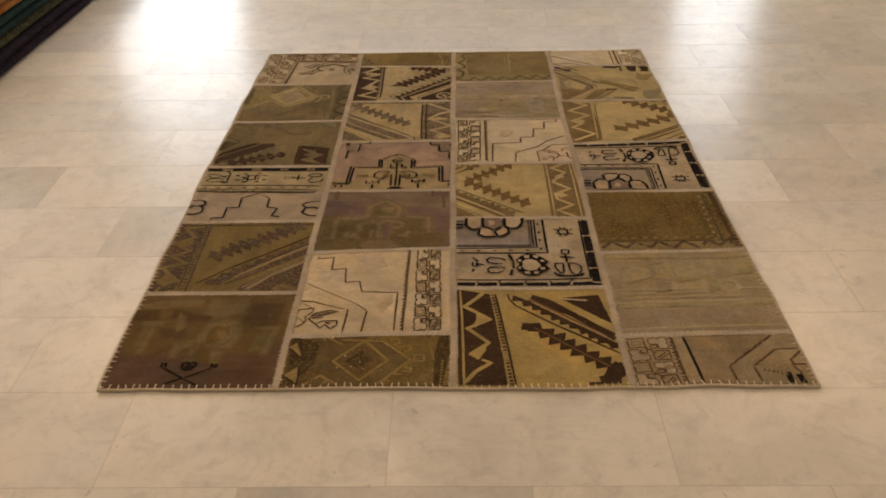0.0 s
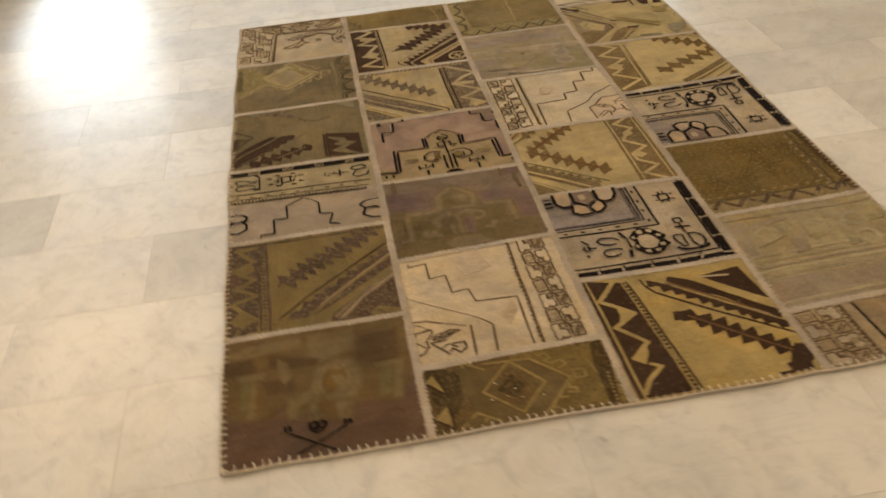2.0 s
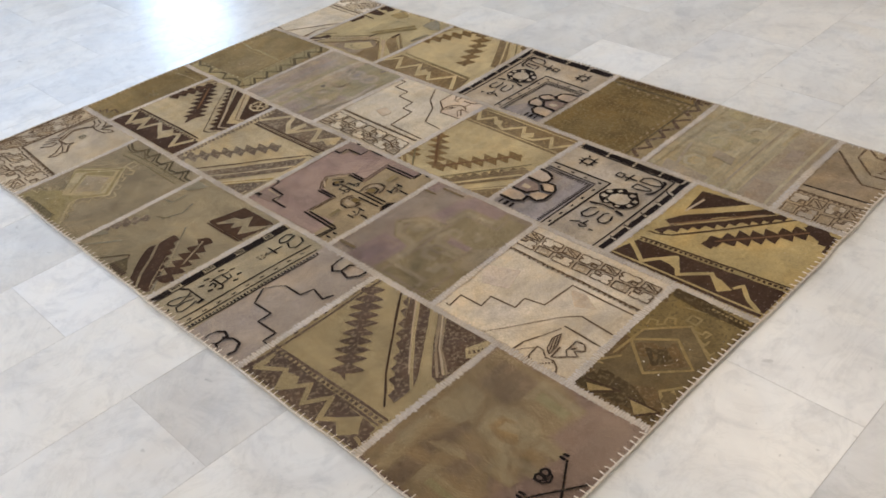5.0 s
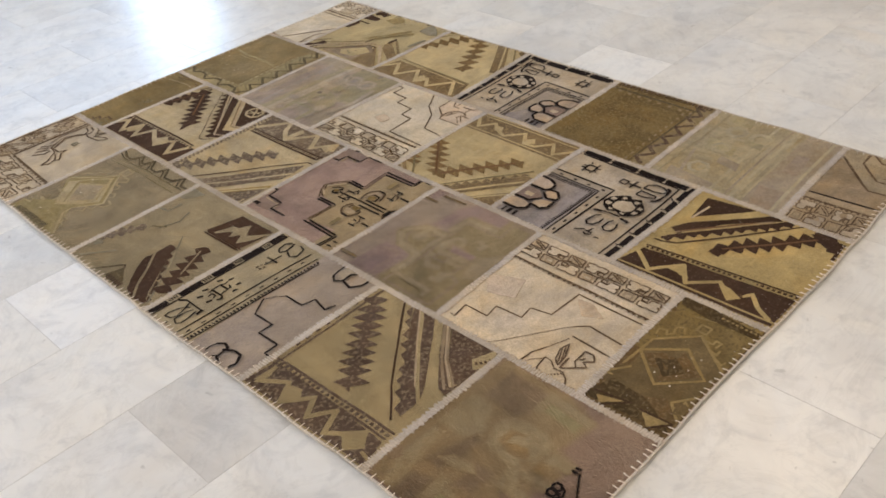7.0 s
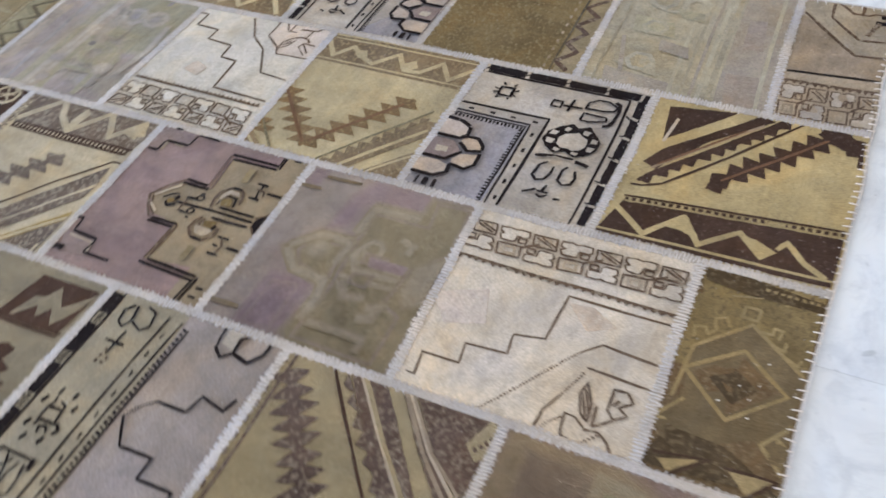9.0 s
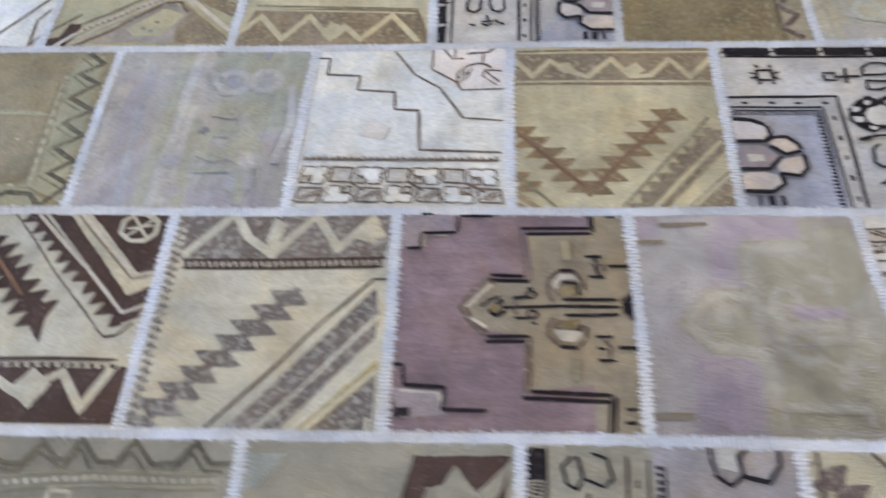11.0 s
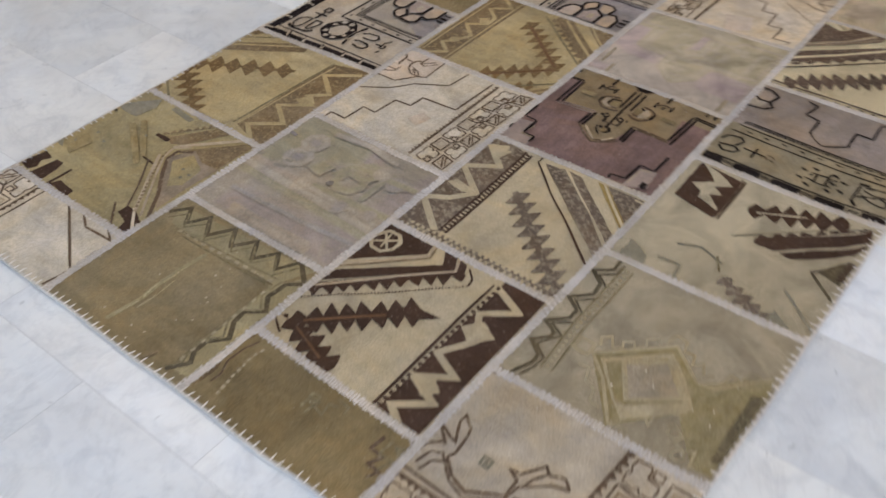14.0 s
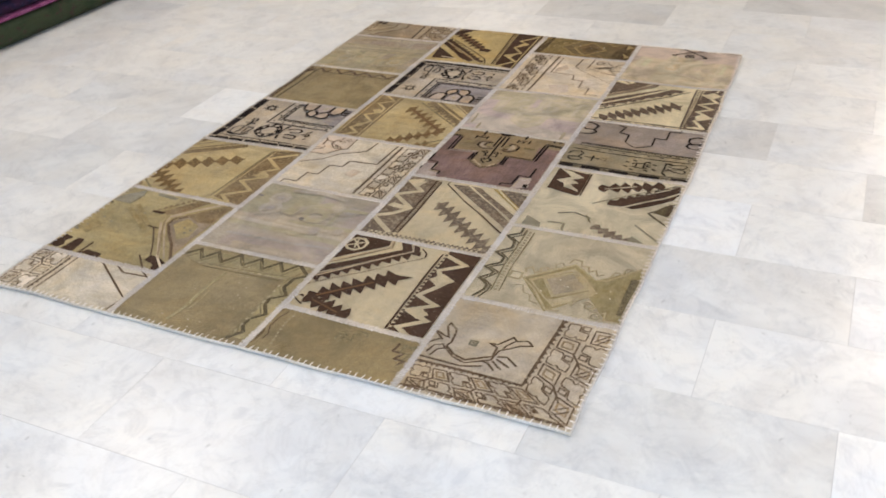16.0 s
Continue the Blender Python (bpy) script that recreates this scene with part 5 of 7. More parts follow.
m.soft(MAUVE_DUN, 0.007, (0.963, 0.255), (0.964, 0.011), (0.386, 0.013), (0.017, 0.020), (-0.009, 0.515), (0.057, 0.576), (0.310, 0.527), (0.368, 0.732), (0.471, 0.854), (0.617, 0.711), (0.623, 0.531), (0.849, 0.519), (0.861, 0.262))
m.soft(MAUVE_DUN, 0.006, (0.782, 0.491), (0.788, 0.187), (0.936, 0.210), (0.945, 0.036), (0.665, 0.022), (0.538, 0.164), (0.330, 0.204), (0.293, 0.105), (0.047, 0.111), (0.052, 0.513), (0.358, 0.482), (0.599, 0.497))
m.soft(MAUVE_DUN, 0.006, (0.540, 0.710), (0.560, 0.533), (0.462, 0.535), (0.356, 0.526), (0.405, 0.709), (0.476, 0.745))
m.line(MAUVE_PALE, 0.014, (0.826, 0.253), (0.814, 0.510), (0.649, 0.531))
m.line(MAUVE_PALE, 0.014, (0.598, 0.520), (0.592, 0.687), (0.486, 0.811))
m.line(MAUVE_PALE, 0.016, (0.466, 0.810), (0.364, 0.709), (0.355, 0.537), (0.266, 0.517), (0.134, 0.527))
m.line(MAUVE_PALE, 0.014, (0.594, 0.627), (0.583, 0.525), (0.450, 0.533))
m.disc(MAUVE_PALE, 0.022, 8, (0.505, 0.662))
m.ring(MAUVE_PALE, 0.020, 0.010, 8, (0.583, 0.394))
m.line(MAUVE_PALE, 0.014, (0.601, 0.439), (0.525, 0.471), (0.455, 0.422), (0.467, 0.192))
m.line(MAUVE_PALE, 0.016, (0.383, 0.459), (0.307, 0.396), (0.335, 0.298))
m.line(MAUVE_PALE, 0.010, (0.494, 0.365), (0.499, 0.189))
m.line(MAUVE_PALE, 0.010, (0.405, 0.480), (0.413, 0.197))
m.line(OLFAINT2, 0.012, (0.424, 0.390), (0.427, 0.324))
m.soft(MAUVE_DUN, 0.006, (0.553, 0.407), (0.557, 0.294), (0.508, 0.319), (0.504, 0.409))
m.soft(MAUVE_DUN, 0.006, (0.432, 0.412), (0.446, 0.323), (0.385, 0.331), (0.385, 0.414))
m.soft(MAUVE_PALE, 0.006, (0.564, 0.136), (0.640, 0.025), (0.386, 0.013), (0.336, 0.100), (0.422, 0.158))
m.soft(MAUVE_PLUM, 0.004, (0.541, 0.384), (0.542, 0.185), (0.502, 0.189), (0.494, 0.365))
m.line(MAUVE_PALE, 0.016, (0.282, 0.266), (0.308, 0.206), (0.242, 0.220), (0.227, 0.285))
m.line(MAUVE_PALE, 0.013, (0.682, 0.286), (0.659, 0.209), (0.609, 0.224))
m.line(MAUVE_PALE, 0.013, (0.137, 0.489), (0.139, 0.200), (0.069, 0.197))
m.line(OLFAINT2, 0.008, (0.843, 0.986), (0.845, 0.854))
m.line(OLFAINT2, 0.008, (0.926, 0.870), (0.933, 0.663))
m.line(OLFAINT2, 0.010, (0.088, 0.978), (0.094, 0.829))

m = patch("b", 3, PLUM)
m.poly(GOLDB, (1.000, -0.005), (0.001, -0.049), (-0.011, 0.195), (0.205, 0.191), (0.175, 0.463), (0.407, 0.455), (0.429, 0.629), (0.529, 0.719), (0.662, 0.605), (0.666, 0.443), (0.878, 0.441), (0.884, 0.179), (0.997, 0.157))
m.poly(LILAC, (0.980, 0.997), (0.985, 0.758), (0.883, 0.744), (0.880, 0.893), (0.805, 0.894), (0.804, 0.968))
m.poly(LILAC, (0.199, 0.995), (0.189, 0.936), (0.180, 0.785), (0.086, 0.759), (0.071, 0.927))
m.line(TANL, 0.006, (0.871, 0.772), (0.892, 0.882), (0.814, 0.883))
m.line(TANL, 0.005, (0.181, 0.946), (0.170, 0.795), (0.109, 0.774))
m.line(INK, 0.0065, (0.909, 0.461), (0.914, 0.171))
m.line(INK, 0.0065, (0.881, 0.441), (0.887, 0.164))
m.line(INK, 0.004, (0.988, 0.172), (0.903, 0.170))
m.line(INK, 0.004, (0.988, 0.157), (0.895, 0.155))
m.line(MAUVED, 0.004, (0.903, 0.466), (0.666, 0.452))
m.line(MAUVED, 0.004, (0.875, 0.440), (0.656, 0.427))
m.line(INK, 0.0065, (0.679, 0.599), (0.676, 0.458))
m.line(INK, 0.0065, (0.654, 0.604), (0.653, 0.436))
m.line(BR, 0.0045, (0.676, 0.599), (0.603, 0.677), (0.529, 0.724), (0.453, 0.680), (0.404, 0.626))
m.line(BR, 0.0045, (0.652, 0.581), (0.587, 0.655), (0.529, 0.700), (0.463, 0.667), (0.424, 0.615))
m.line(INK, 0.0065, (0.401, 0.612), (0.405, 0.443))
m.line(INK, 0.0065, (0.381, 0.623), (0.382, 0.454))
m.line(BR, 0.0045, (0.403, 0.438), (0.183, 0.441))
m.line(BR, 0.0045, (0.382, 0.454), (0.173, 0.458))
m.line(INK, 0.0065, (0.176, 0.440), (0.166, 0.129))
m.line(INK, 0.0065, (0.151, 0.469), (0.140, 0.136))
m.line(INK, 0.0045, (0.157, 0.133), (0.013, 0.144))
m.line(INK, 0.0045, (0.162, 0.115), (0.018, 0.122))
m.line(TANL, 0.006, (0.529, 0.695), (0.582, 0.650), (0.636, 0.594))
m.line(TANL, 0.006, (0.483, 0.679), (0.439, 0.617))
m.line(INK, 0.006, (0.530, 0.552), (0.538, 0.314), (0.537, 0.076))
m.line(INK, 0.006, (0.569, 0.305), (0.571, 0.088))
m.line(INK, 0.006, (0.497, 0.299), (0.501, 0.083))
m.poly(INK, (0.649, -0.017), (0.443, -0.033), (0.467, 0.024), (0.522, 0.066), (0.558, 0.063), (0.596, 0.028))
m.line(BR, 0.0045, (0.649, -0.012), (0.595, 0.032), (0.563, 0.073))
m.line(BR, 0.004, (0.517, 0.070), (0.472, 0.025), (0.438, -0.024))
m.line(INK, 0.007, (0.703, 0.311), (0.704, 0.253))
m.line(BR, 0.0065, (0.703, 0.311), (0.662, 0.355), (0.609, 0.364), (0.558, 0.345))
m.line(BR, 0.006, (0.704, 0.253), (0.670, 0.225), (0.613, 0.211))
m.line(INK, 0.005, (0.648, 0.301), (0.643, 0.247), (0.591, 0.233))
m.line(BR, 0.005, (0.648, 0.301), (0.621, 0.327), (0.579, 0.328))
m.poly(TANL, (0.641, 0.344), (0.684, 0.314), (0.686, 0.256), (0.644, 0.228), (0.659, 0.244), (0.663, 0.302), (0.610, 0.331))
m.poly(BRONZE, (0.621, 0.317), (0.632, 0.266), (0.586, 0.247), (0.579, 0.304))
m.line(INK, 0.007, (0.358, 0.321), (0.354, 0.250))
m.line(BR, 0.0065, (0.358, 0.321), (0.404, 0.367), (0.455, 0.363), (0.486, 0.343))
m.line(BR, 0.006, (0.354, 0.250), (0.392, 0.216), (0.448, 0.212))
m.line(INK, 0.005, (0.415, 0.312), (0.412, 0.251), (0.457, 0.231))
m.line(BR, 0.005, (0.415, 0.312), (0.445, 0.334), (0.476, 0.318))
m.poly(TANL, (0.435, 0.347), (0.385, 0.319), (0.377, 0.257), (0.422, 0.228), (0.397, 0.254), (0.395, 0.315))
m.poly(BRONZE, (0.471, 0.313), (0.478, 0.242), (0.432, 0.253), (0.431, 0.304))
m.line(INK, 0.008, (0.511, 0.607), (0.548, 0.564), (0.564, 0.551))
m.line(INK, 0.008, (0.506, 0.606), (0.491, 0.576), (0.512, 0.540))
m.disc(BRONZE, 0.008, 7, (0.527, 0.585))
m.line(INK, 0.004, (0.531, 0.638), (0.562, 0.604), (0.579, 0.558))
m.line(INK, 0.006, (0.570, 0.509), (0.576, 0.452))
m.line(INK, 0.006, (0.482, 0.504), (0.481, 0.446))
m.line(BR, 0.0045, (0.565, 0.499), (0.487, 0.495))
m.ring(INK, 0.008, 0.004, 6, (0.587, 0.432))
m.ring(INK, 0.008, 0.004, 6, (0.497, 0.427))
m.line(INK, 0.005, (0.613, 0.447), (0.619, 0.423))
m.line(INK, 0.005, (0.458, 0.434), (0.456, 0.411))
m.line(INK, 0.006, (0.768, 0.199), (0.769, 0.136))
m.line(INK, 0.006, (0.671, 0.192), (0.672, 0.129))
m.line(INK, 0.005, (0.763, 0.160), (0.720, 0.166), (0.677, 0.153))
m.line(BR, 0.005, (0.736, 0.182), (0.726, 0.133), (0.699, 0.121))
m.line(INK, 0.006, (0.723, 0.113), (0.723, 0.002))
m.line(INK, 0.006, (0.398, 0.179), (0.400, 0.114))
m.line(INK, 0.006, (0.300, 0.171), (0.299, 0.107))
m.line(BR, 0.005, (0.394, 0.151), (0.350, 0.120), (0.305, 0.135))
m.line(INK, 0.005, (0.349, 0.175), (0.347, 0.143))
m.line(INK, 0.006, (0.353, 0.092), (0.350, -0.006))
m.line(INK, 0.006, (0.106, 0.079), (0.109, 0.038))
m.line(INK, 0.006, (0.055, 0.084), (0.058, 0.044))
m.line(INK, 0.006, (0.961, 0.100), (0.965, 0.060))
m.poly(BRONZE2, (0.842, 0.304), (0.843, 0.264), (0.750, 0.261), (0.749, 0.295))
m.poly(BRONZE2, (0.307, 0.283), (0.308, 0.246), (0.216, 0.247), (0.215, 0.279))
m.line(INK, 0.0065, (0.963, 0.725), (0.965, 0.585))
m.line(INK, 0.0045, (0.957, 0.729), (0.883, 0.734))
m.line(INK, 0.0065, (0.875, 0.882), (0.878, 0.739))
m.line(INK, 0.0045, (0.869, 0.886), (0.803, 0.891))
m.line(INK, 0.0065, (0.799, 0.955), (0.800, 0.891))
m.line(INK, 0.006, (0.971, 0.892), (0.975, 0.842))
m.line(INK, 0.0065, (0.277, 0.986), (0.278, 0.935))
m.line(INK, 0.0045, (0.273, 0.939), (0.196, 0.930))
m.line(INK, 0.0065, (0.196, 0.935), (0.185, 0.767))
m.line(INK, 0.0045, (0.180, 0.771), (0.100, 0.777))
m.line(INK, 0.0065, (0.100, 0.781), (0.094, 0.608))
m.line(INK, 0.014, (0.089, 0.957), (0.090, 0.903))
m.line(INK, 0.005, (0.082, 0.960), (0.068, 0.944))

m = patch("b", 4, STRAW)
m.poly(DBV, (1.00, 1.00), (1.00, 0.00), (0.74, 0.05), (0.73, 0.91))
m.line(STRAW, 0.016, (0.77, 0.92), (0.99, 0.73), (0.87, 0.65), (0.78, 0.53), (0.98, 0.36), (0.81, 0.25), (0.95, 0.11), (0.86, 0.06))
m.poly(STRAW, (0.97, 0.54), (0.93, 0.49), (0.77, 0.52), (0.85, 0.57))
m.poly(STRAW, (0.99, 0.10), (0.93, 0.07), (0.83, 0.09), (0.86, 0.19))
m.line(DB, 0.005, (0.75, 0.91), (0.76, 0.04))
m.line(STRAW, 0.009, (0.73, 0.91), (0.74, 0.05))
m.dashes(DB, 30, 0.01, (0.73, 0.91), (0.74, 0.05))
m.line(DB, 0.005, (0.71, 0.91), (0.72, 0.05))
m.line(DB, 0.005, (0.95, 0.99), (0.64, 0.94), (0.03, 0.97))
m.line(STRAW, 0.008, (0.95, 0.97), (0.02, 0.96))
m.dashes(DBV, 26, 0.008, (0.95, 0.97), (0.02, 0.96))
m.line(DBV, 0.01, (0.92, 0.94), (-0.00, 0.94))
m.dashes(STRAW, 26, 0.007, (0.92, 0.94), (-0.01, 0.93))
m.serrated(DBV, 9, 0.024, 0.026, (0.61, 0.40), (-0.00, 0.94))
m.line(DB, 0.004, (0.66, 0.03), (0.66, 0.08), (0.46, 0.28), (0.30, 0.41), (-0.02, 0.70))
m.poly(DBV, (0.62, 0.07), (0.48, 0.05), (-0.05, 0.52), (-0.03, 0.63))
m.teeth(DBV, 11, 0.018, (0.62, 0.07), (-0.03, 0.63))
m.line(STRAW, 0.008, (0.49, 0.05), (0.21, 0.29), (-0.04, 0.54))
m.poly(DBV, (0.48, 0.05), (0.39, 0.06), (-0.06, 0.46), (-0.05, 0.52))
m.poly(OCHREB, (0.30, 0.04), (0.24, 0.04), (-0.04, 0.33), (-0.04, 0.38))
m.line(STRAW, 0.005, (0.26, 0.04), (0.13, 0.18), (-0.04, 0.35))
m.poly(DBV, (0.24, 0.04), (0.04, 0.04), (-0.01, 0.05), (-0.02, 0.31))
m.line(STRAW, 0.006, (0.07, 0.06), (-0.01, 0.06), (-0.01, 0.10))

m = patch("b", 5, STRAW)
m.poly(DB, (1.009, 0.398), (0.986, 0.011), (0.701, 0.028), (0.683, 0.092))
m.ring(STRAW, 0.033, 0.008, 8, (0.914, 0.142))
m.line(STRAW, 0.005, (0.963, 0.178), (0.865, 0.103))
m.line(STRAW, 0.005, (0.953, 0.093), (0.868, 0.188))
m.line(STRAW, 0.004, (0.904, 0.194), (0.925, 0.083))
m.line(STRAW, 0.007, (0.981, 0.135), (0.957, 0.091))
m.line(TANL, 0.007, (1.003, 0.437), (0.820, 0.257), (0.664, 0.096), (0.689, 0.025))
m.line(MB, 0.003, (0.994, 0.450), (0.654, 0.111), (0.677, 0.022))
m.poly(DB, (0.983, 0.568), (0.968, 0.461), (0.769, 0.280), (0.573, 0.110), (0.635, 0.002), (0.552, 0.013), (0.504, 0.105), (0.715, 0.306))
m.poly(DB, (0.989, 0.668), (0.977, 0.588), (0.707, 0.310), (0.489, 0.104), (0.520, 0.029), (0.478, 0.037), (0.448, 0.102), (0.670, 0.327))
m.line(TANL, 0.006, (0.974, 0.612), (0.703, 0.312), (0.496, 0.109), (0.530, 0.029))
m.teeth(DB, 11, 0.024, (0.442, 0.092), (0.992, 0.654))
m.dashes(DB, 52, 0.004, (1.003, 0.743), (0.690, 0.451), (0.385, 0.152))
m.line(DB, 0.004, (0.385, 0.152), (0.397, 0.101), (0.451, 0.052))
m.line(DB, 0.004, (0.983, 0.890), (0.894, 0.945))
m.pine(DB, 8, 0.018, 0.040, (0.899, 0.868), (0.458, 0.427))
m.poly(DB, (0.552, 0.457), (0.501, 0.415), (0.355, 0.406), (0.408, 0.450), (0.457, 0.488))
m.line(BR2, 0.006, (0.871, 0.836), (0.572, 0.548))
m.pine(DB, 5, 0.018, 0.034, (0.918, 0.856), (0.553, 0.959))
m.poly(DB, (0.968, 0.863), (0.944, 0.837), (0.922, 0.864))
m.line(BR2, 0.004, (0.851, 0.874), (0.637, 0.938))
m.poly(DB, (0.03, 0.01), (0.26, 0.01), (0.26, 0.99), (0.03, 0.99))
m.line(STRAW, 0.015, (0.26, 0.08), (0.09, 0.16), (0.23, 0.27), (0.14, 0.42), (0.24, 0.58), (0.09, 0.65), (0.24, 0.75), (0.08, 0.82), (0.22, 0.93), (0.12, 1.00))
m.poly(STRAW, (0.25, 0.39), (0.18, 0.30), (0.08, 0.36), (0.16, 0.46))
m.poly(STRAW, (0.23, 0.75), (0.17, 0.69), (0.09, 0.76), (0.15, 0.82))
m.line(STRAW, 0.008, (0.26, 1.02), (0.26, 0.06))
m.dashes(DB, 24, 0.008, (0.26, 1.02), (0.26, 0.06))
m.line(DB, 0.005, (0.28, 1.03), (0.29, 0.07))
m.line(TANL, 0.007, (0.01, 0.03), (0.01, 0.78))

m = patch("b", 6, MOSS)
m.line(MB, 0.011, (0.975, 0.067), (0.998, 0.228), (1.004, 0.439), (0.967, 0.591), (0.968, 0.717), (0.970, 0.862))
m.line(BR, 0.004, (0.922, 0.098), (0.951, 0.265), (0.954, 0.464), (0.919, 0.613), (0.926, 0.744))
m.dashes(OLPF, 9, 0.006, (0.870, 0.128), (0.883, 0.291), (0.868, 0.554), (0.845, 0.821))
m.line(OLD, 0.006, (0.483, 0.426), (0.480, 0.311), (0.419, 0.348), (0.430, 0.209), (0.386, 0.185))
m.line(OLD, 0.006, (0.520, 0.396), (0.523, 0.264), (0.462, 0.260))
m.ring(OLD, 0.011, 0.005, 5, (0.503, 0.255))
m.line(OLD, 0.005, (0.414, 0.113), (0.348, 0.126), (0.345, 0.212))
m.line(BR, 0.007, (0.133, 0.160), (0.144, 0.335), (0.074, 0.343), (0.104, 0.476), (0.041, 0.488), (0.069, 0.595))
m.line(OLD, 0.005, (0.091, 0.158), (0.100, 0.326), (0.031, 0.333), (0.057, 0.477))
m.poly(OLD, (0.074, 0.192), (-0.006, 0.071), (0.008, 0.300))

m = patch("c", 0, GOLD)
m.poly(DB, (0.929, 0.915), (0.980, 0.594), (0.870, 0.699), (0.677, 0.886))
m.line(TANL, 0.006, (0.850, 0.853), (0.668, 0.882))
m.poly(DB, (0.506, 0.928), (0.622, 0.864), (0.896, 0.581), (1.000, 0.486), (0.964, 0.422), (0.738, 0.676), (0.477, 0.860))
m.poly(DB, (0.385, 0.920), (0.462, 0.869), (0.693, 0.657), (0.993, 0.388), (0.968, 0.348), (0.658, 0.643), (0.374, 0.902))
m.teeth(DB, 11, 0.018, (0.975, 0.356), (0.382, 0.906))
m.line(TAN, 0.006, (0.479, 0.877), (0.716, 0.667), (0.926, 0.465))
m.line(BR2, 0.004, (0.508, 0.859), (0.863, 0.536))
m.line(DB, 0.0045, (0.349, 0.934), (0.355, 0.881), (0.392, 0.805), (0.649, 0.577), (0.999, 0.286))
m.poly(DB, (0.422, 0.625), (0.520, 0.609), (0.468, 0.551), (0.410, 0.551))
m.pine(DB, 8, 0.016, 0.034, (0.462, 0.603), (0.955, 0.133))
m.poly(DB, (0.937, 0.234), (1.002, 0.147), (0.945, 0.068), (0.934, 0.005), (0.846, 0.098), (0.866, 0.141))
m.pine(DB, 3, 0.018, 0.030, (0.957, 0.151), (0.779, -0.036))
m.line(BR2, 0.005, (0.488, 0.572), (0.901, 0.176))
m.poly(DB, (0.231, 0.931), (0.310, -0.031), (0.031, -0.024), (0.017, 0.985))
m.line(GOLD, 0.012, (0.194, 0.949), (0.135, 0.876), (0.067, 0.789), (0.147, 0.720), (0.215, 0.657), (0.083, 0.557), (0.207, 0.414), (0.101, 0.308), (0.212, 0.222), (0.129, 0.146), (0.069, 0.048))
m.poly(GOLD, (0.139, 0.717), (0.237, 0.649), (0.102, 0.554), (0.133, 0.637))
m.poly(GOLD, (0.195, 0.420), (0.188, 0.343), (0.145, 0.253), (0.087, 0.302))
m.line(GOLD, 0.006, (0.249, 0.934), (0.331, -0.021))
m.dashes(DB, 30, 0.008, (0.249, 0.934), (0.331, -0.021))
m.line(DB, 0.004, (0.268, 0.937), (0.353, -0.020))
m.line(GOLD, 0.005, (0.043, 0.987), (0.063, -0.023))

m = patch("c", 1, STONE)
flower_corner(m)

m = patch("c", 2, GOLDW)
m.poly(MB, (0.96, 1.00), (0.98, 0.01), (0.72, 0.02), (0.73, 1.00))
m.line(GOLDW, 0.012, (0.92, 1.00), (0.79, 0.89), (0.89, 0.80), (0.83, 0.73), (0.78, 0.62), (0.90, 0.50), (0.78, 0.41), (0.79, 0.32), (0.90, 0.22), (0.78, 0.13), (0.92, 0.01))
m.poly(GOLDW, (0.86, 0.78), (0.88, 0.71), (0.82, 0.67), (0.80, 0.73))
m.poly(GOLDW, (0.83, 0.44), (0.88, 0.38), (0.82, 0.34), (0.77, 0.41))
m.line(GOLDW, 0.004, (0.75, 1.00), (0.75, 0.02))
m.line(GOLDW, 0.004, (0.94, 1.00), (0.95, 0.01))
m.serrated(SEPIA, 6, 0.02, 0.026, (0.47, 0.98), (0.10, 0.65))
m.serrated(SEPIA, 7, 0.02, 0.026, (0.09, 0.66), (0.57, 0.23))
m.line(BR2, 0.006, (0.45, 0.98), (0.11, 0.66))
m.line(BR2, 0.006, (0.13, 0.63), (0.53, 0.27))
m.poly(MB, (-0.00, 0.48), (0.44, 0.08), (0.45, 0.01), (0.37, -0.01), (-0.00, 0.34))
m.teeth(MB, 9, 0.016, (-0.00, 0.48), (0.46, 0.07))
m.line(GOLDW, 0.008, (0.01, 0.39), (0.38, 0.04))
m.line(OLD, 0.004, (0.01, 0.53), (0.52, 0.08))
m.poly(MB, (-0.00, 0.25), (0.24, -0.00), (0.01, -0.00))
m.line(GOLDW, 0.005, (0.00, 0.23), (0.22, -0.01))
m.poly(MB, (0.13, 1.00), (0.00, 0.85), (0.00, 1.00))
m.line(GOLDW, 0.005, (0.08, 1.00), (0.00, 0.90))
m.serrated(SEPIA, 2, 0.01, 0.02, (0.21, 0.99), (0.11, 0.90))
m.line(OLD, 0.004, (0.22, 0.99), (0.00, 0.79))

m = patch("c", 3, CREAM2)
m.line(BR, 0.005, (0.93, 1.00), (0.93, 0.92), (0.82, 0.92), (0.81, 0.75), (0.72, 0.75), (0.70, 0.56), (0.59, 0.55), (0.58, 0.43), (0.34, 0.42), (0.32, 0.04))
m.line(BR, 0.004, (0.97, 0.59), (0.81, 0.47), (0.72, 0.34), (0.53, 0.22), (0.51, 0.03))
m.poly(PINKISH, (1.006, 0.394), (0.847, 0.387), (0.760, 0.268), (0.703, 0.235), (0.708, 0.020), (0.971, 0.016))
m.line(BR, 0.004, (0.707, 0.015), (0.703, 0.235), (0.760, 0.268), (0.847, 0.387), (1.006, 0.394))
m.line(BR, 0.0035, (1.002, 0.353), (0.913, 0.293), (0.914, 0.232))
m.line(BR, 0.0035, (1.003, 0.283), (0.912, 0.280))
m.line(BR, 0.006, (0.943, 0.224), (0.948, 0.169), (0.951, 0.115), (0.984, 0.084))
m.line(BR, 0.0035, (0.945, 0.137), (0.871, 0.146))
m.line(BR, 0.0055, (0.863, 0.218), (0.876, 0.164), (0.869, 0.125), (0.842, 0.097))
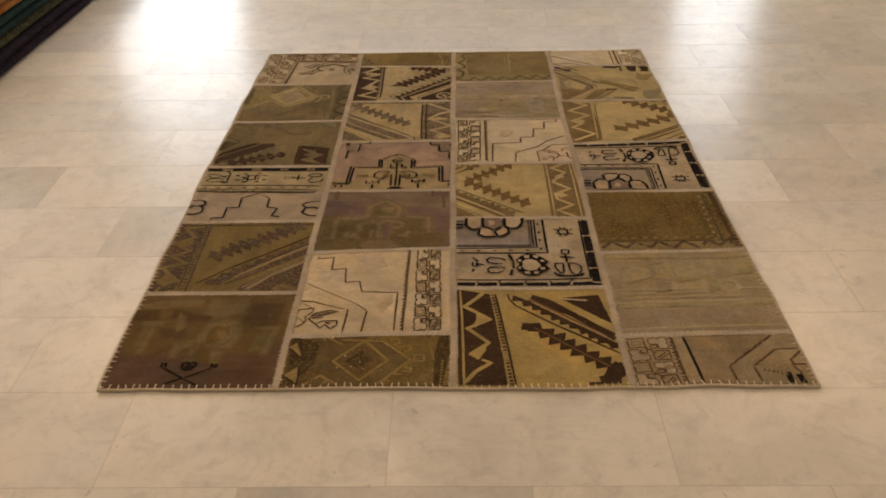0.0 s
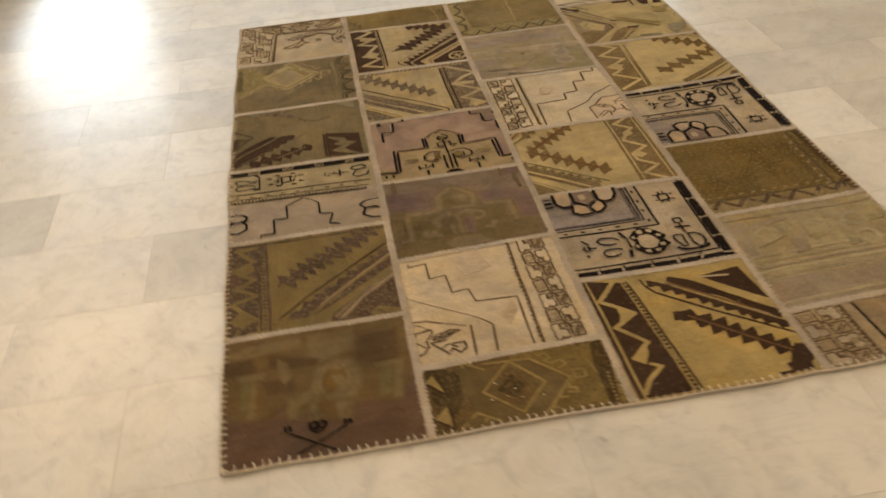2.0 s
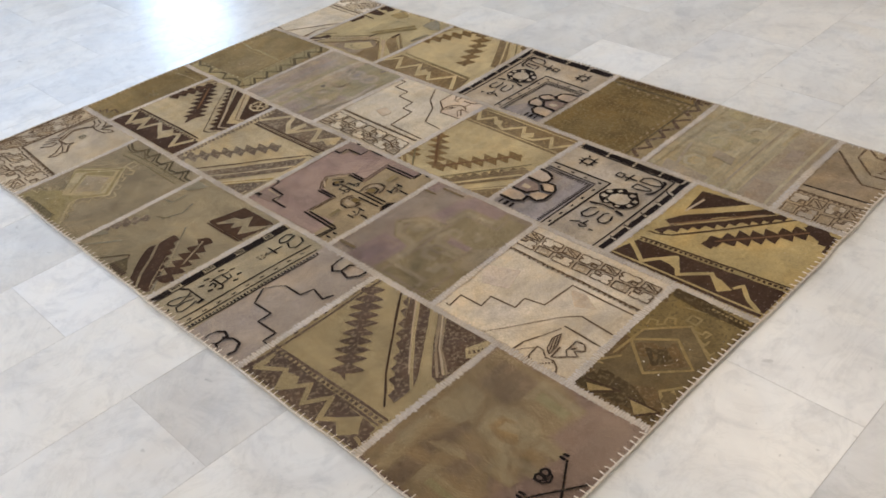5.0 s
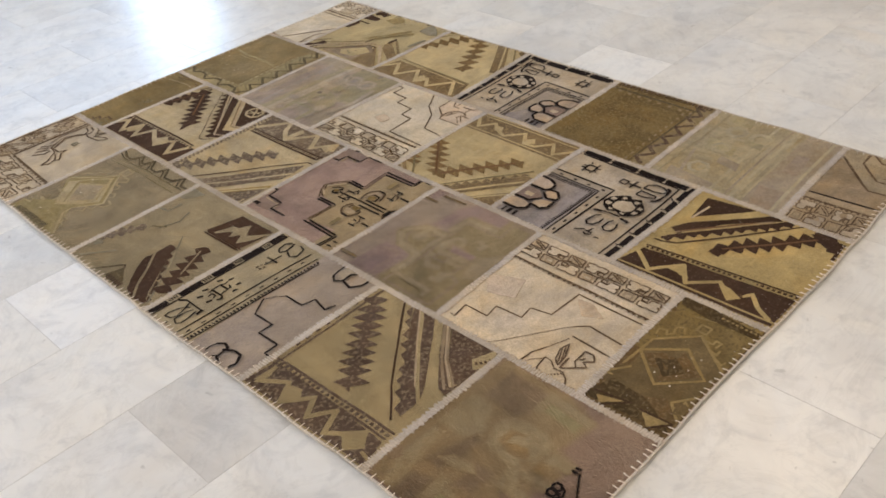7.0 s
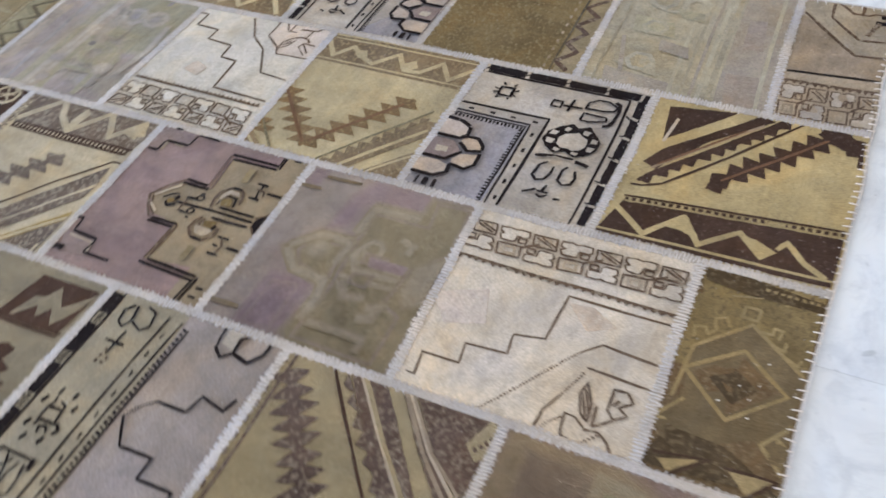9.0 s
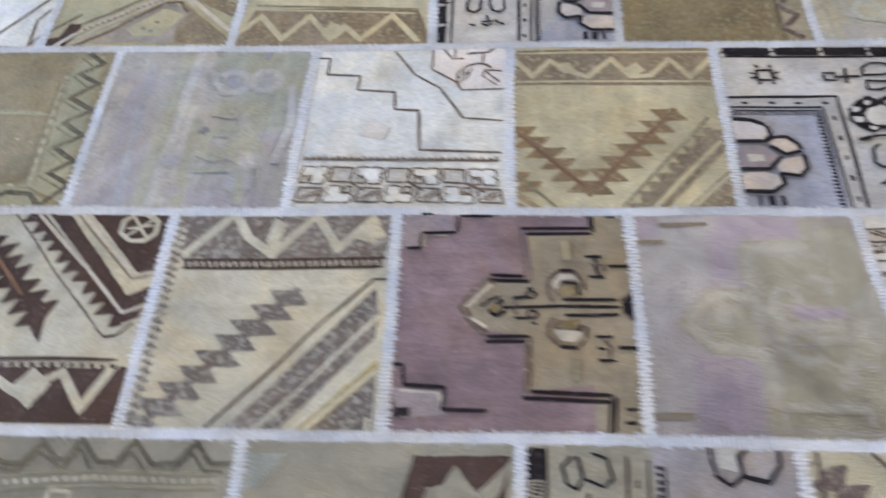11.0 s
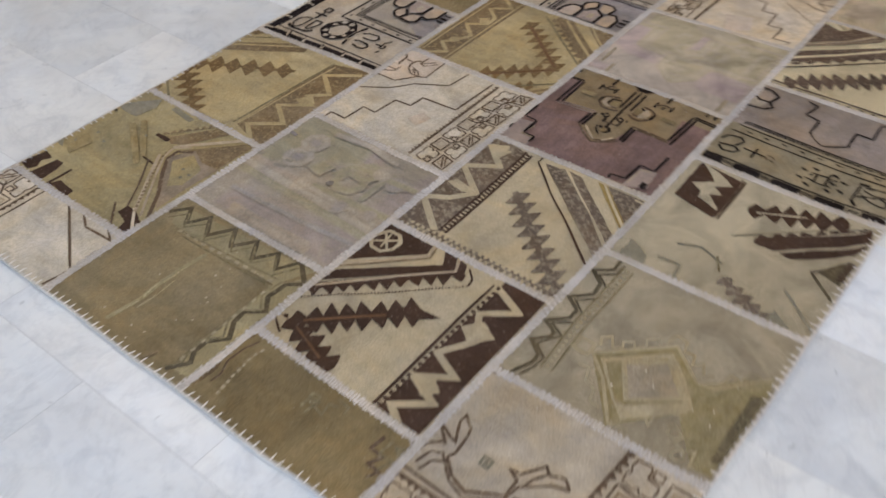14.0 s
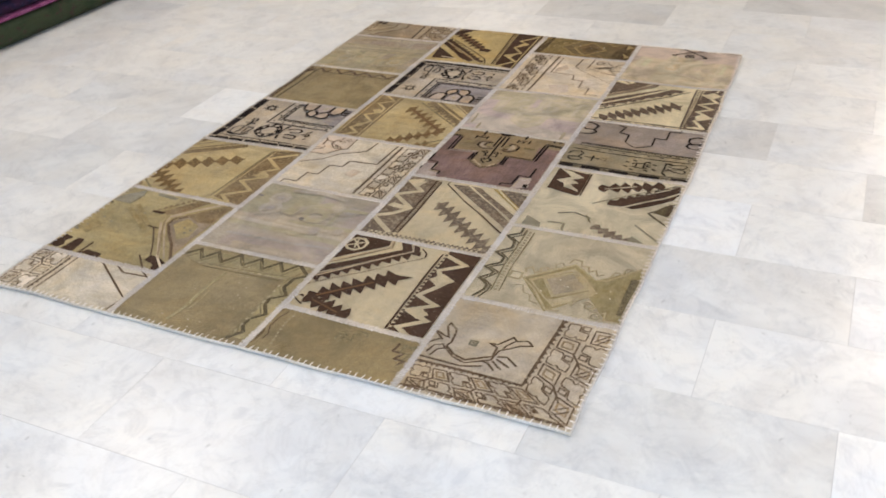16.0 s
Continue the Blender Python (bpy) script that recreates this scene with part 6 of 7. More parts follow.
m.line(BR, 0.0035, (0.863, 0.218), (0.811, 0.263), (0.745, 0.259), (0.789, 0.213), (0.850, 0.193))
m.line(BR, 0.003, (0.806, 0.245), (0.831, 0.214))
m.line(BR, 0.003, (0.779, 0.253), (0.817, 0.210))
m.line(BR, 0.0045, (0.823, 0.046), (0.831, 0.129), (0.790, 0.139), (0.774, 0.115))
m.line(BR, 0.004, (0.823, 0.125), (0.785, 0.088), (0.748, 0.051))
m.line(BR, 0.003, (0.767, 0.111), (0.728, 0.059))
m.poly(PINKISH, (0.52, 0.68), (0.48, 0.57), (0.40, 0.59), (0.43, 0.71))
m.key_band(BR, CREAM2, CREAMG, 7, (0.23, 0.07), (0.03, 0.02), (0.04, 0.99), (0.26, 0.95))
m.line(BR, 0.005, (0.29, 0.96), (0.27, 0.05))
m.teeth(BR, 30, 0.01, (0.29, 0.96), (0.27, 0.05))
m.disc(PALE, 0.015, 9, (0.20, 0.63))

m = patch("c", 4, ASH)
m.soft(ASH_LILAC, 0.010, (0.851, 0.958), (0.847, 0.751), (0.237, 0.710), (-0.021, 0.635), (-0.001, 0.963))
m.soft(ASH_LILAC, 0.010, (0.692, 0.334), (0.715, 0.097), (0.333, 0.023), (0.345, 0.238))
m.soft(ASH_LILAC, 0.010, (0.105, 0.916), (0.024, 0.662), (0.021, 0.463), (0.004, 0.025), (0.076, 0.064), (0.107, 0.418), (0.193, 0.630), (0.159, 0.795))
m.soft(ASH_GREEN, 0.010, (0.977, 0.533), (0.979, 0.017), (0.482, 0.024), (0.451, 0.236), (0.692, 0.334), (0.794, 0.451))
m.line(ASH_GREEN, 0.020, (0.964, 0.632), (0.465, 0.643), (-0.002, 0.670))
m.line(ASH_GREEN, 0.008, (0.957, 0.619), (0.454, 0.635), (0.003, 0.658))
m.line(ASH_WHITE, 0.016, (0.972, 0.574), (0.469, 0.589), (-0.003, 0.614))
m.line(ASH_ROSE, 0.014, (0.966, 0.521), (0.441, 0.537), (0.006, 0.552))
m.line(ASH_GREEN, 0.016, (0.530, 0.507), (0.251, 0.499), (0.011, 0.484))
m.line(ASH_WHITE, 0.010, (0.616, 0.533), (0.311, 0.547), (0.029, 0.560))
m.line(ASH_ROSE, 0.010, (0.756, 0.902), (0.476, 0.905), (0.201, 0.893))
m.line(ASH_ROSE, 0.018, (0.740, 0.950), (0.498, 0.945), (0.175, 0.934))
m.line(ASH_BLUE, 0.010, (0.871, 0.794), (0.408, 0.783), (-0.014, 0.755))
m.ring(ASH_WHITE, 0.030, 0.012, 8, (0.768, 0.375))
m.ring(ASH_WHITE, 0.028, 0.012, 8, (0.778, 0.218))
m.disc(ASH_BLUE, 0.014, 7, (0.768, 0.375))
m.disc(ASH_BLUE, 0.014, 7, (0.778, 0.218))
m.line(ASH_DARK, 0.010, (1.004, 0.488), (0.944, 0.481))
m.line(ASH_DARK, 0.010, (0.828, 0.512), (0.755, 0.490))
m.line(ASH_DARK, 0.008, (0.806, 0.445), (0.759, 0.429))
m.line(SLATE, 0.010, (0.972, 0.225), (0.920, 0.233))
m.ring(ASH_GREEN, 0.034, 0.016, 7, (0.383, 0.369))
m.ring(ASH_GREEN, 0.028, 0.014, 7, (0.357, 0.248))
m.line(ASH_GREEN, 0.014, (0.494, 0.378), (0.463, 0.257), (0.295, 0.211))
m.line(ASH_GREEN, 0.012, (0.228, 0.459), (0.238, 0.295), (0.207, 0.178))
m.disc(ASH_BLUE, 0.024, 7, (0.156, 0.233))
m.disc(ASH_BLUE, 0.018, 7, (0.285, 0.573))
m.disc(ASH_BLUE, 0.016, 7, (0.107, 0.533))
m.soft(ASH_GREEN, 0.006, (0.656, 0.406), (0.632, 0.308), (0.539, 0.328), (0.557, 0.427))
m.line(ASH_WHITE, 0.012, (0.746, 0.080), (0.494, 0.046), (0.264, 0.091))
m.line(ASH_GREEN, 0.012, (0.345, 0.238), (0.032, 0.223))
m.disc(ASH_WHITE, 0.020, 7, (0.276, 0.208))
m.disc(BR2F, 0.010, 5, (0.461, 0.448))

m = patch("c", 5, MOSS2)
m.poly(MOSSL, (0.96, 0.08), (0.04, 0.03), (0.14, 0.23), (0.89, 0.23))
m.poly(MOSSL, (0.14, 0.23), (0.01, 0.06), (0.02, 0.92), (0.12, 0.93))
m.line(DBO, 0.011, (0.97, 0.17), (0.90, 0.07), (0.83, 0.18), (0.76, 0.06), (0.67, 0.18), (0.59, 0.04), (0.51, 0.16), (0.43, 0.04), (0.36, 0.16), (0.28, 0.04), (0.21, 0.14), (0.14, 0.02), (0.02, 0.13), (0.09, 0.19), (0.10, 0.31), (0.04, 0.39), (0.12, 0.46), (0.11, 0.54), (0.05, 0.63), (0.12, 0.71), (0.12, 0.79), (0.08, 0.85), (0.14, 0.95))
m.line(OLD, 0.004, (0.94, 0.21), (0.87, 0.11), (0.81, 0.21), (0.73, 0.10), (0.65, 0.22), (0.57, 0.08), (0.48, 0.19), (0.41, 0.08), (0.34, 0.19), (0.26, 0.08), (0.19, 0.18), (0.12, 0.06))
m.line(OLD, 0.004, (0.12, 0.20), (0.13, 0.32), (0.07, 0.40), (0.15, 0.47), (0.14, 0.55), (0.08, 0.64), (0.15, 0.72), (0.14, 0.80), (0.11, 0.87), (0.17, 0.96))
m.line(OLD, 0.003, (0.87, 0.25), (0.14, 0.19))
m.line(OLD, 0.003, (0.77, 0.27), (0.14, 0.25), (0.14, 0.88))
m.dashes(OLPF, 12, 0.008, (0.83, 0.25), (0.14, 0.22))
m.dashes(OLPF, 9, 0.006, (0.14, 0.27), (0.13, 0.89))
m.line(MOSSL, 0.012, (0.60, 0.92), (0.57, 0.73), (0.58, 0.62), (0.58, 0.45), (0.56, 0.29))
m.dashes(OLP, 14, 0.005, (0.59, 0.87), (0.57, 0.74))
m.dashes(OLP, 14, 0.005, (0.57, 0.71), (0.59, 0.60))
m.dashes(OLP, 14, 0.005, (0.57, 0.58), (0.57, 0.39))
m.dashes(OLP, 16, 0.004, (0.54, 0.78), (0.53, 0.67), (0.54, 0.53))
m.dashes(OLP, 16, 0.004, (0.57, 0.34), (0.55, 0.23))
m.disc(PALE, 0.0022, 5, (0.39, 0.86))
m.disc(PALE, 0.0022, 5, (0.47, 0.87))
m.disc(PALE, 0.0022, 5, (0.33, 0.41))
m.disc(PALE, 0.0022, 5, (0.41, 0.37))
m.disc(PALE, 0.0022, 5, (0.33, 0.51))
m.disc(PALE, 0.0022, 5, (0.63, 0.55))
m.disc(PALE, 0.0022, 5, (0.14, 0.30))
m.disc(PALE, 0.0022, 5, (0.43, 0.94))
m.disc(PALE, 0.0022, 5, (0.30, 0.53))
m.disc(PALE, 0.0022, 5, (0.27, 0.66))
m.disc(PALE, 0.0022, 5, (0.66, 0.88))
m.disc(PALE, 0.0022, 5, (0.33, 0.71))
m.disc(PALE, 0.0022, 5, (0.39, 0.29))
m.line(OLD, 0.006, (0.02, 0.44), (0.00, 0.65), (0.00, 0.90))
m.line(OLFAINT, 0.006, (0.28, 0.98), (0.24, 0.90))

m = patch("d", 0, OLTAN)
m.poly(RUSSET, (0.37, 0.94), (0.85, 0.93), (0.56, 0.34), (0.56, -0.03), (0.39, -0.01))
m.poly(GREYO, (0.85, 0.96), (1.00, 1.00), (1.00, -0.00), (0.57, -0.04), (0.57, 0.32))
m.poly(STONE2, (-0.00, 1.00), (0.36, 0.97), (0.38, 0.00), (-0.00, -0.00))
m.key_band(BR, STONE, OLTAN, 4, (0.02, 0.01), (0.27, -0.00), (0.27, 0.94), (0.02, 0.96))
m.line(BR, 0.006, (0.29, 0.94), (0.30, -0.01))
m.teeth(BR, 14, 0.012, (0.30, -0.01), (0.29, 0.94))
m.line(INK, 0.006, (0.36, 0.94), (0.39, 0.00))
m.line(BR, 0.006, (0.86, 0.93), (0.56, 0.34), (0.57, -0.02))
m.line(BR, 0.006, (1.01, 0.69), (0.85, 0.66), (0.69, 0.34), (0.70, -0.02))
m.line(BR, 0.006, (1.00, 0.67), (0.91, 0.47), (0.91, 0.31), (0.93, 0.25), (0.93, 0.03))
m.line(INK, 0.016, (0.91, 0.20), (0.92, 0.03))
m.line(INK, 0.014, (0.86, 0.24), (0.85, 0.02))
m.line(BR, 0.006, (0.90, 0.38), (1.01, 0.39))
m.dashes(BR, 6, 0.012, (0.73, 0.28), (0.86, 0.20))

m = patch("d", 1, SAGE)
m.poly(DUSTY, (-0.00, 0.28), (1.02, 0.28), (1.00, 0.02), (-0.00, 0.02))
m.poly(ROSED, (0.00, 0.23), (0.25, 0.26), (0.26, 0.09), (-0.00, 0.06))
m.poly(ROSED, (0.46, 0.22), (0.71, 0.23), (0.73, 0.14), (0.47, 0.11))
m.poly(DUSTY, (0.01, 0.86), (0.14, 0.88), (0.09, 0.50), (-0.01, 0.49))
m.line(SAGEP, 0.01, (0.00, 0.36), (0.99, 0.36))
m.line(SAGED, 0.012, (0.00, 0.31), (0.99, 0.31))
m.line(SAGED, 0.006, (0.00, 0.45), (0.99, 0.45))
m.line(SAGEP, 0.007, (0.00, 0.51), (0.99, 0.51))
m.line(SAGEP, 0.008, (0.00, 0.07), (0.99, 0.08))
m.line(DUSTY, 0.006, (0.00, 0.40), (0.99, 0.40))
m.line(SAGED, 0.004, (0.00, 0.92), (0.99, 0.90))
m.ring(SAGEP, 0.028, 0.014, 8, (0.77, 0.73))
m.ring(SAGEP, 0.028, 0.014, 8, (0.76, 0.54))
m.disc(SAGED, 0.012, 8, (0.77, 0.73))
m.disc(SAGED, 0.012, 8, (0.76, 0.54))
m.line(SAGEP, 0.008, (0.74, 0.81), (0.68, 0.69), (0.69, 0.60))
m.poly(SAGEG, (0.47, 0.83), (0.61, 0.85), (0.58, 0.62), (0.45, 0.58))
m.poly(SAGEG, (0.64, 0.60), (0.72, 0.64), (0.70, 0.48), (0.62, 0.46))
m.poly(SAGED, (0.18, 0.85), (0.33, 0.87), (0.26, 0.64), (0.12, 0.60))
m.ring(SAGEP, 0.03, 0.01, 6, (0.22, 0.71))
m.ring(SAGEP, 0.026, 0.009, 6, (0.52, 0.71))
m.poly(DUSTY, (0.33, 0.64), (0.42, 0.65), (0.39, 0.49), (0.30, 0.47))
m.line(DUSTY, 0.01, (0.12, 0.79), (0.41, 0.86))
m.poly(SAGEG, (0.87, 0.85), (0.97, 0.88), (0.98, 0.70), (0.86, 0.67))

m = patch("d", 2, BRONZE)
m.poly(BRONZE2, (0.00, 0.00), (1.00, 0.00), (1.03, 0.14), (0.01, 0.15))
m.line(DBW, 0.013, (0.041, 0.071), (0.106, 0.161), (0.200, 0.067), (0.263, 0.153), (0.367, 0.070), (0.428, 0.153), (0.525, 0.056), (0.599, 0.152), (0.696, 0.043), (0.768, 0.162), (0.837, 0.073), (0.928, 0.176), (0.915, 0.083))
m.line(DBO, 0.004, (0.01, 0.17), (1.02, 0.16))
m.dashes(OLTAN, 14, 0.006, (0.02, 0.21), (1.04, 0.22))
m.dashes(DB, 34, 0.02, (0.95, 0.96), (0.96, 0.05))
m.line(DBO, 0.006, (0.89, 0.96), (0.87, 0.09))
m.dashes(OLTAN, 8, 0.008, (0.86, 0.94), (0.83, 0.12))

m = patch("d", 3, STONE, flip=True)
flower_corner(m)
m.dashes(INK, 22, 0.022, (0.99, 0.91), (1.01, 0.04))

m = patch("d", 4, GOLDW)
m.poly(MB, (0.02, 0.99), (0.00, 0.00), (0.28, 0.08), (0.29, 0.92))
m.line(GOLDW, 0.013, (0.10, 0.99), (0.24, 0.88), (0.07, 0.75), (0.23, 0.63), (0.07, 0.51), (0.16, 0.45), (0.06, 0.36), (0.23, 0.21), (0.04, 0.07))
m.poly(GOLDW, (0.19, 0.52), (0.14, 0.42), (0.06, 0.49), (0.10, 0.56))
m.line(OLD, 0.005, (0.32, 0.92), (0.27, 0.07))
m.line(GOLDW, 0.004, (0.29, 0.92), (0.24, 0.09))
m.serrated(SEPIA, 6, 0.02, 0.026, (0.42, 0.29), (1.03, 0.60))
m.serrated(SEPIA, 6, 0.02, 0.026, (1.03, 0.66), (0.58, 1.00))
m.poly(MB, (1.07, 0.30), (0.55, -0.05), (0.52, 0.07), (1.04, 0.40))
m.teeth(MB, 8, 0.014, (1.07, 0.41), (0.52, 0.07))
m.line(GOLDW, 0.006, (1.05, 0.31), (0.54, 0.00))
m.poly(MB, (1.10, 0.05), (0.96, -0.16), (0.79, -0.12), (0.94, 0.08))
m.line(OLD, 0.004, (1.06, 0.21), (0.61, -0.10))
m.poly(MB, (1.01, 0.99), (1.03, 0.90), (0.95, 0.93), (0.94, 1.00))
m.line(OLD, 0.004, (1.05, 0.81), (0.81, 1.00))
m.serrated(MB, 2, 0.012, 0.02, (0.65, 1.00), (0.52, 1.04))

m = patch("d", 5, KHAKI)
m.poly(DB, (0.994, 0.953), (0.956, 0.795), (0.872, 0.814), (0.902, 0.870), (0.873, 0.918), (0.898, 0.969))
m.poly(DB, (0.863, 0.977), (0.836, 0.806), (0.783, 0.802), (0.761, 0.854), (0.753, 0.980))
m.line(DB, 0.007, (0.697, 0.988), (0.691, 0.811))
m.poly(DB, (0.696, 0.971), (0.655, 0.909), (0.523, 0.925), (0.521, 0.978), (0.619, 0.995))
m.line(KHAKI, 0.006, (0.652, 0.971), (0.564, 0.986))
m.poly(DB, (0.184, 0.888), (0.183, 0.820), (0.114, 0.821), (0.008, 0.873), (-0.034, 0.968), (0.039, 0.995), (0.072, 0.992), (0.089, 0.919))
m.line(PALE, 0.006, (0.138, 0.809), (-0.040, 0.990))
m.line(BR, 0.005, (0.261, 0.840), (0.134, 0.981))
m.poly(RUSSET, (0.343, 0.370), (0.278, 0.256), (0.042, 0.030), (0.039, 0.302), (0.049, 0.547), (0.043, 0.739), (0.266, 0.498))
m.poly(KHAKI, (0.301, 0.391), (0.248, 0.285), (0.108, 0.351), (0.086, 0.512), (0.147, 0.572))
m.poly(MB, (0.288, 0.246), (0.036, 0.017), (0.045, 0.291), (0.156, 0.304))
m.line(BR, 0.009, (0.265, 0.264), (0.346, 0.321), (0.342, 0.395), (0.259, 0.509), (0.129, 0.651), (0.017, 0.822))
m.line(TANL, 0.006, (0.313, 0.246), (0.390, 0.317), (0.368, 0.404), (0.270, 0.549), (0.057, 0.837))
m.line(TANL, 0.009, (0.406, 0.397), (0.274, 0.600), (0.110, 0.833))
m.dashes(MB, 16, 0.006, (0.398, 0.357), (0.287, 0.561), (0.132, 0.805))
m.line(BR, 0.004, (0.416, 0.472), (0.269, 0.676), (0.179, 0.824))
m.poly(MB, (0.518, 0.266), (0.476, 0.237), (0.282, -0.042), (0.194, -0.031), (0.363, 0.246), (0.434, 0.296))
m.teeth(MB, 9, 0.014, (0.547, 0.268), (0.294, -0.034))
m.line(TANL, 0.008, (0.400, 0.307), (0.086, -0.018))
m.line(MB, 0.006, (0.334, 0.312), (0.057, 0.014))
m.line(TANL, 0.004, (0.382, 0.277), (0.079, -0.040))
m.line(DB, 0.012, (0.580, 0.282), (0.467, 0.284))
m.line(DB, 0.005, (0.466, 0.474), (0.362, 0.484))
m.poly(OLGR, (1.001, 0.242), (0.936, 0.138), (0.838, 0.023), (0.801, 0.106), (0.823, 0.246), (0.905, 0.254))
m.line(OLGR, 0.016, (0.712, 0.046), (0.514, 0.072))
m.line(DBO, 0.008, (1.047, 0.253), (0.950, 0.285))
m.line(KHAKID, 0.016, (0.781, 0.302), (0.442, 0.542))
m.line(KHAKID, 0.014, (0.749, 0.243), (0.466, 0.474))
m.poly(KHAKID, (0.967, 0.670), (0.903, 0.535), (0.807, 0.575), (0.828, 0.731))
m.poly(OLGR, (0.992, 0.705), (0.985, 0.646), (0.912, 0.721))
m.disc(OLGR, 0.005, 5, (0.865, 0.490))
m.disc(OLGR, 0.005, 5, (0.958, 0.443))
m.disc(OLGR, 0.005, 5, (0.763, 0.527))
m.disc(OLGR, 0.005, 5, (0.905, 0.626))
m.disc(OLGR, 0.005, 5, (0.191, 0.411))
m.disc(OLGR, 0.005, 5, (0.125, 0.428))
m.disc(OLGR, 0.005, 5, (0.144, 0.474))
m.disc(OLGR, 0.005, 5, (0.614, 0.333))

m = patch("d", 6, CREAM2)
m.key_band(BR, PALE, TANL, 3, (0.72, 0.02), (0.98, 0.02), (0.98, 0.96), (0.72, 0.96))
m.line(BR, 0.005, (0.70, 0.01), (0.70, 0.98))
m.teeth(BR, 12, 0.010, (0.70, 0.01), (0.70, 0.98))
m.line(BR, 0.004, (0.65, 0.01), (0.65, 0.98))
m.line(BR, 0.005, (0.44, 0.03), (0.02, 0.65))
m.line(BR, 0.005, (0.32, 0.02), (0.22, 0.15), (0.01, 0.13), (0.02, 0.45))
m.line(BR, 0.004, (0.13, 0.01), (0.02, 0.14))
m.line(BR, 0.004, (-0.04, 0.17), (0.05, 1.05))

for m in MOTIFS:
    m.weave()


# backing cloth with a rounded edge, sewn seams and the whipped border
def loop(d, n=60):
    """Places round the rug, d metres inside its outline."""
    x0, x1, y0, y1 = LEFT + d, RIGHT - d, FRONT + d, BACK - d
    pts = [(x0 + (x1 - x0) * k / n, y0) for k in range(n)] + [(x1, y0 + (y1 - y0) * k / n) for k in range(n)]
    return pts + [(x1 - (x1 - x0) * k / n, y1) for k in range(n)] + [(x0, y1 - (y1 - y0) * k / n) for k in range(n)]


bm = bmesh.new()
rings = []
for d, z in ((0.004, -0.0015), (0.0005, 0.0012), (0.0, 0.0035), (0.001, 0.0062), (0.004, 0.0072), (0.012, 0.0066)):
    ring = []
    for x, y in loop(d):
        p = settle(x, y, z)
        p.z = max(p.z, 0.0004)
        ring.append(bm.verts.new(p))
    rings.append(ring)
for low, high in zip(rings, rings[1:]):
    for k in range(len(low)):
        bm.faces.new([low[k], low[(k + 1) % len(low)], high[(k + 1) % len(high)], high[k]])
part("edge_binding", bm, EDGE, rug, "grey-beige cloth edge binding")

bm = bmesh.new()
box(bm, LEFT + 0.006, RIGHT - 0.006, FRONT + 0.006, BACK - 0.006, -0.001, 0.0050)
cut_grid(bm, LEFT, RIGHT, FRONT, BACK, 0.1)
settle_mesh(bm)
for v in bm.verts:
    v.co.z = max(v.co.z, 0.0006)
part("backing", bm, EDGE, rug, "beige backing cloth")


def thread(bm, c, d, length, w, h, z):
    """One stitch: a short, domed thread across the seam."""
    n = Vector((-d.y, d.x))
    sec = [(-0.5, 0.0), (-0.28, 0.85), (0.28, 0.85), (0.5, 0.0)]
    ends = []
    for s, k in ((-0.5, 0.35), (-0.3, 1.0), (0.3, 1.0), (0.5, 0.35)):
        ends.append([bm.verts.new((*(c + d * s * length + n * a * w), z + b * h * k)) for a, b in sec])
    for p, q in zip(ends, ends[1:]):
        for k in range(3):
            bm.faces.new([p[k], q[k], q[k + 1], p[k + 1]])


rnd = random.Random(4)


def seam(a, b):
    """A flat sewn seam from a to b, over-stitched with pale thread."""
    a, b = Vector(a), Vector(b)
    d = (b - a).normalized()
    n = Vector((-d.y, d.x))
    steps = max(2, int((b - a).length / 0.03))
    bm = bmesh.new()
    rows = []
    for k in range(steps + 1):
        p = a + (b - a) * k / steps
        rows.append([bm.verts.new((*(p + n * s), TOP + z)) for s, z in ((-0.0085, -0.0015), (-0.0066, 0.0010), (0.0, 0.0016), (0.0066, 0.0010), (0.0085, -0.0015))])
    for p, q in zip(rows, rows[1:]):
        for k in range(4):
            bm.faces.new([p[k], q[k], q[k + 1], p[k + 1]])
    settle_mesh(bm)
    ob = part("seam", bm, SEAM, rug, "pale over-stitched seam")
    bm = bmesh.new()
    s, k = 0.003, 0
    while s < (b - a).length - 0.002:
        lean = math.radians((5 if k % 2 else -5) + rnd.uniform(-6, 6))
        w = n * math.cos(lean) + d * math.sin(lean)
        thread(bm, a + d * s + n * rnd.uniform(-0.0015, 0.0015), w, rnd.uniform(0.018, 0.025), 0.0036, 0.0016, TOP + 0.0010)
        s, k = s + rnd.uniform(0.0056, 0.0074), k + 1
    settle_mesh(bm)
    tagged(part("stitching", bm, STITCHED, ob), kind="stuff")


for i, c in enumerate("abcd"):
    for lo in SEAMS[c][1:-1]:
        seam((COLS[i] + 0.004, lo[0]), (COLS[i + 1] - 0.004, lo[1]))
for x in COLS[1:-1]:
    seam((x, FRONT + 0.004), (x, BACK - 0.004))

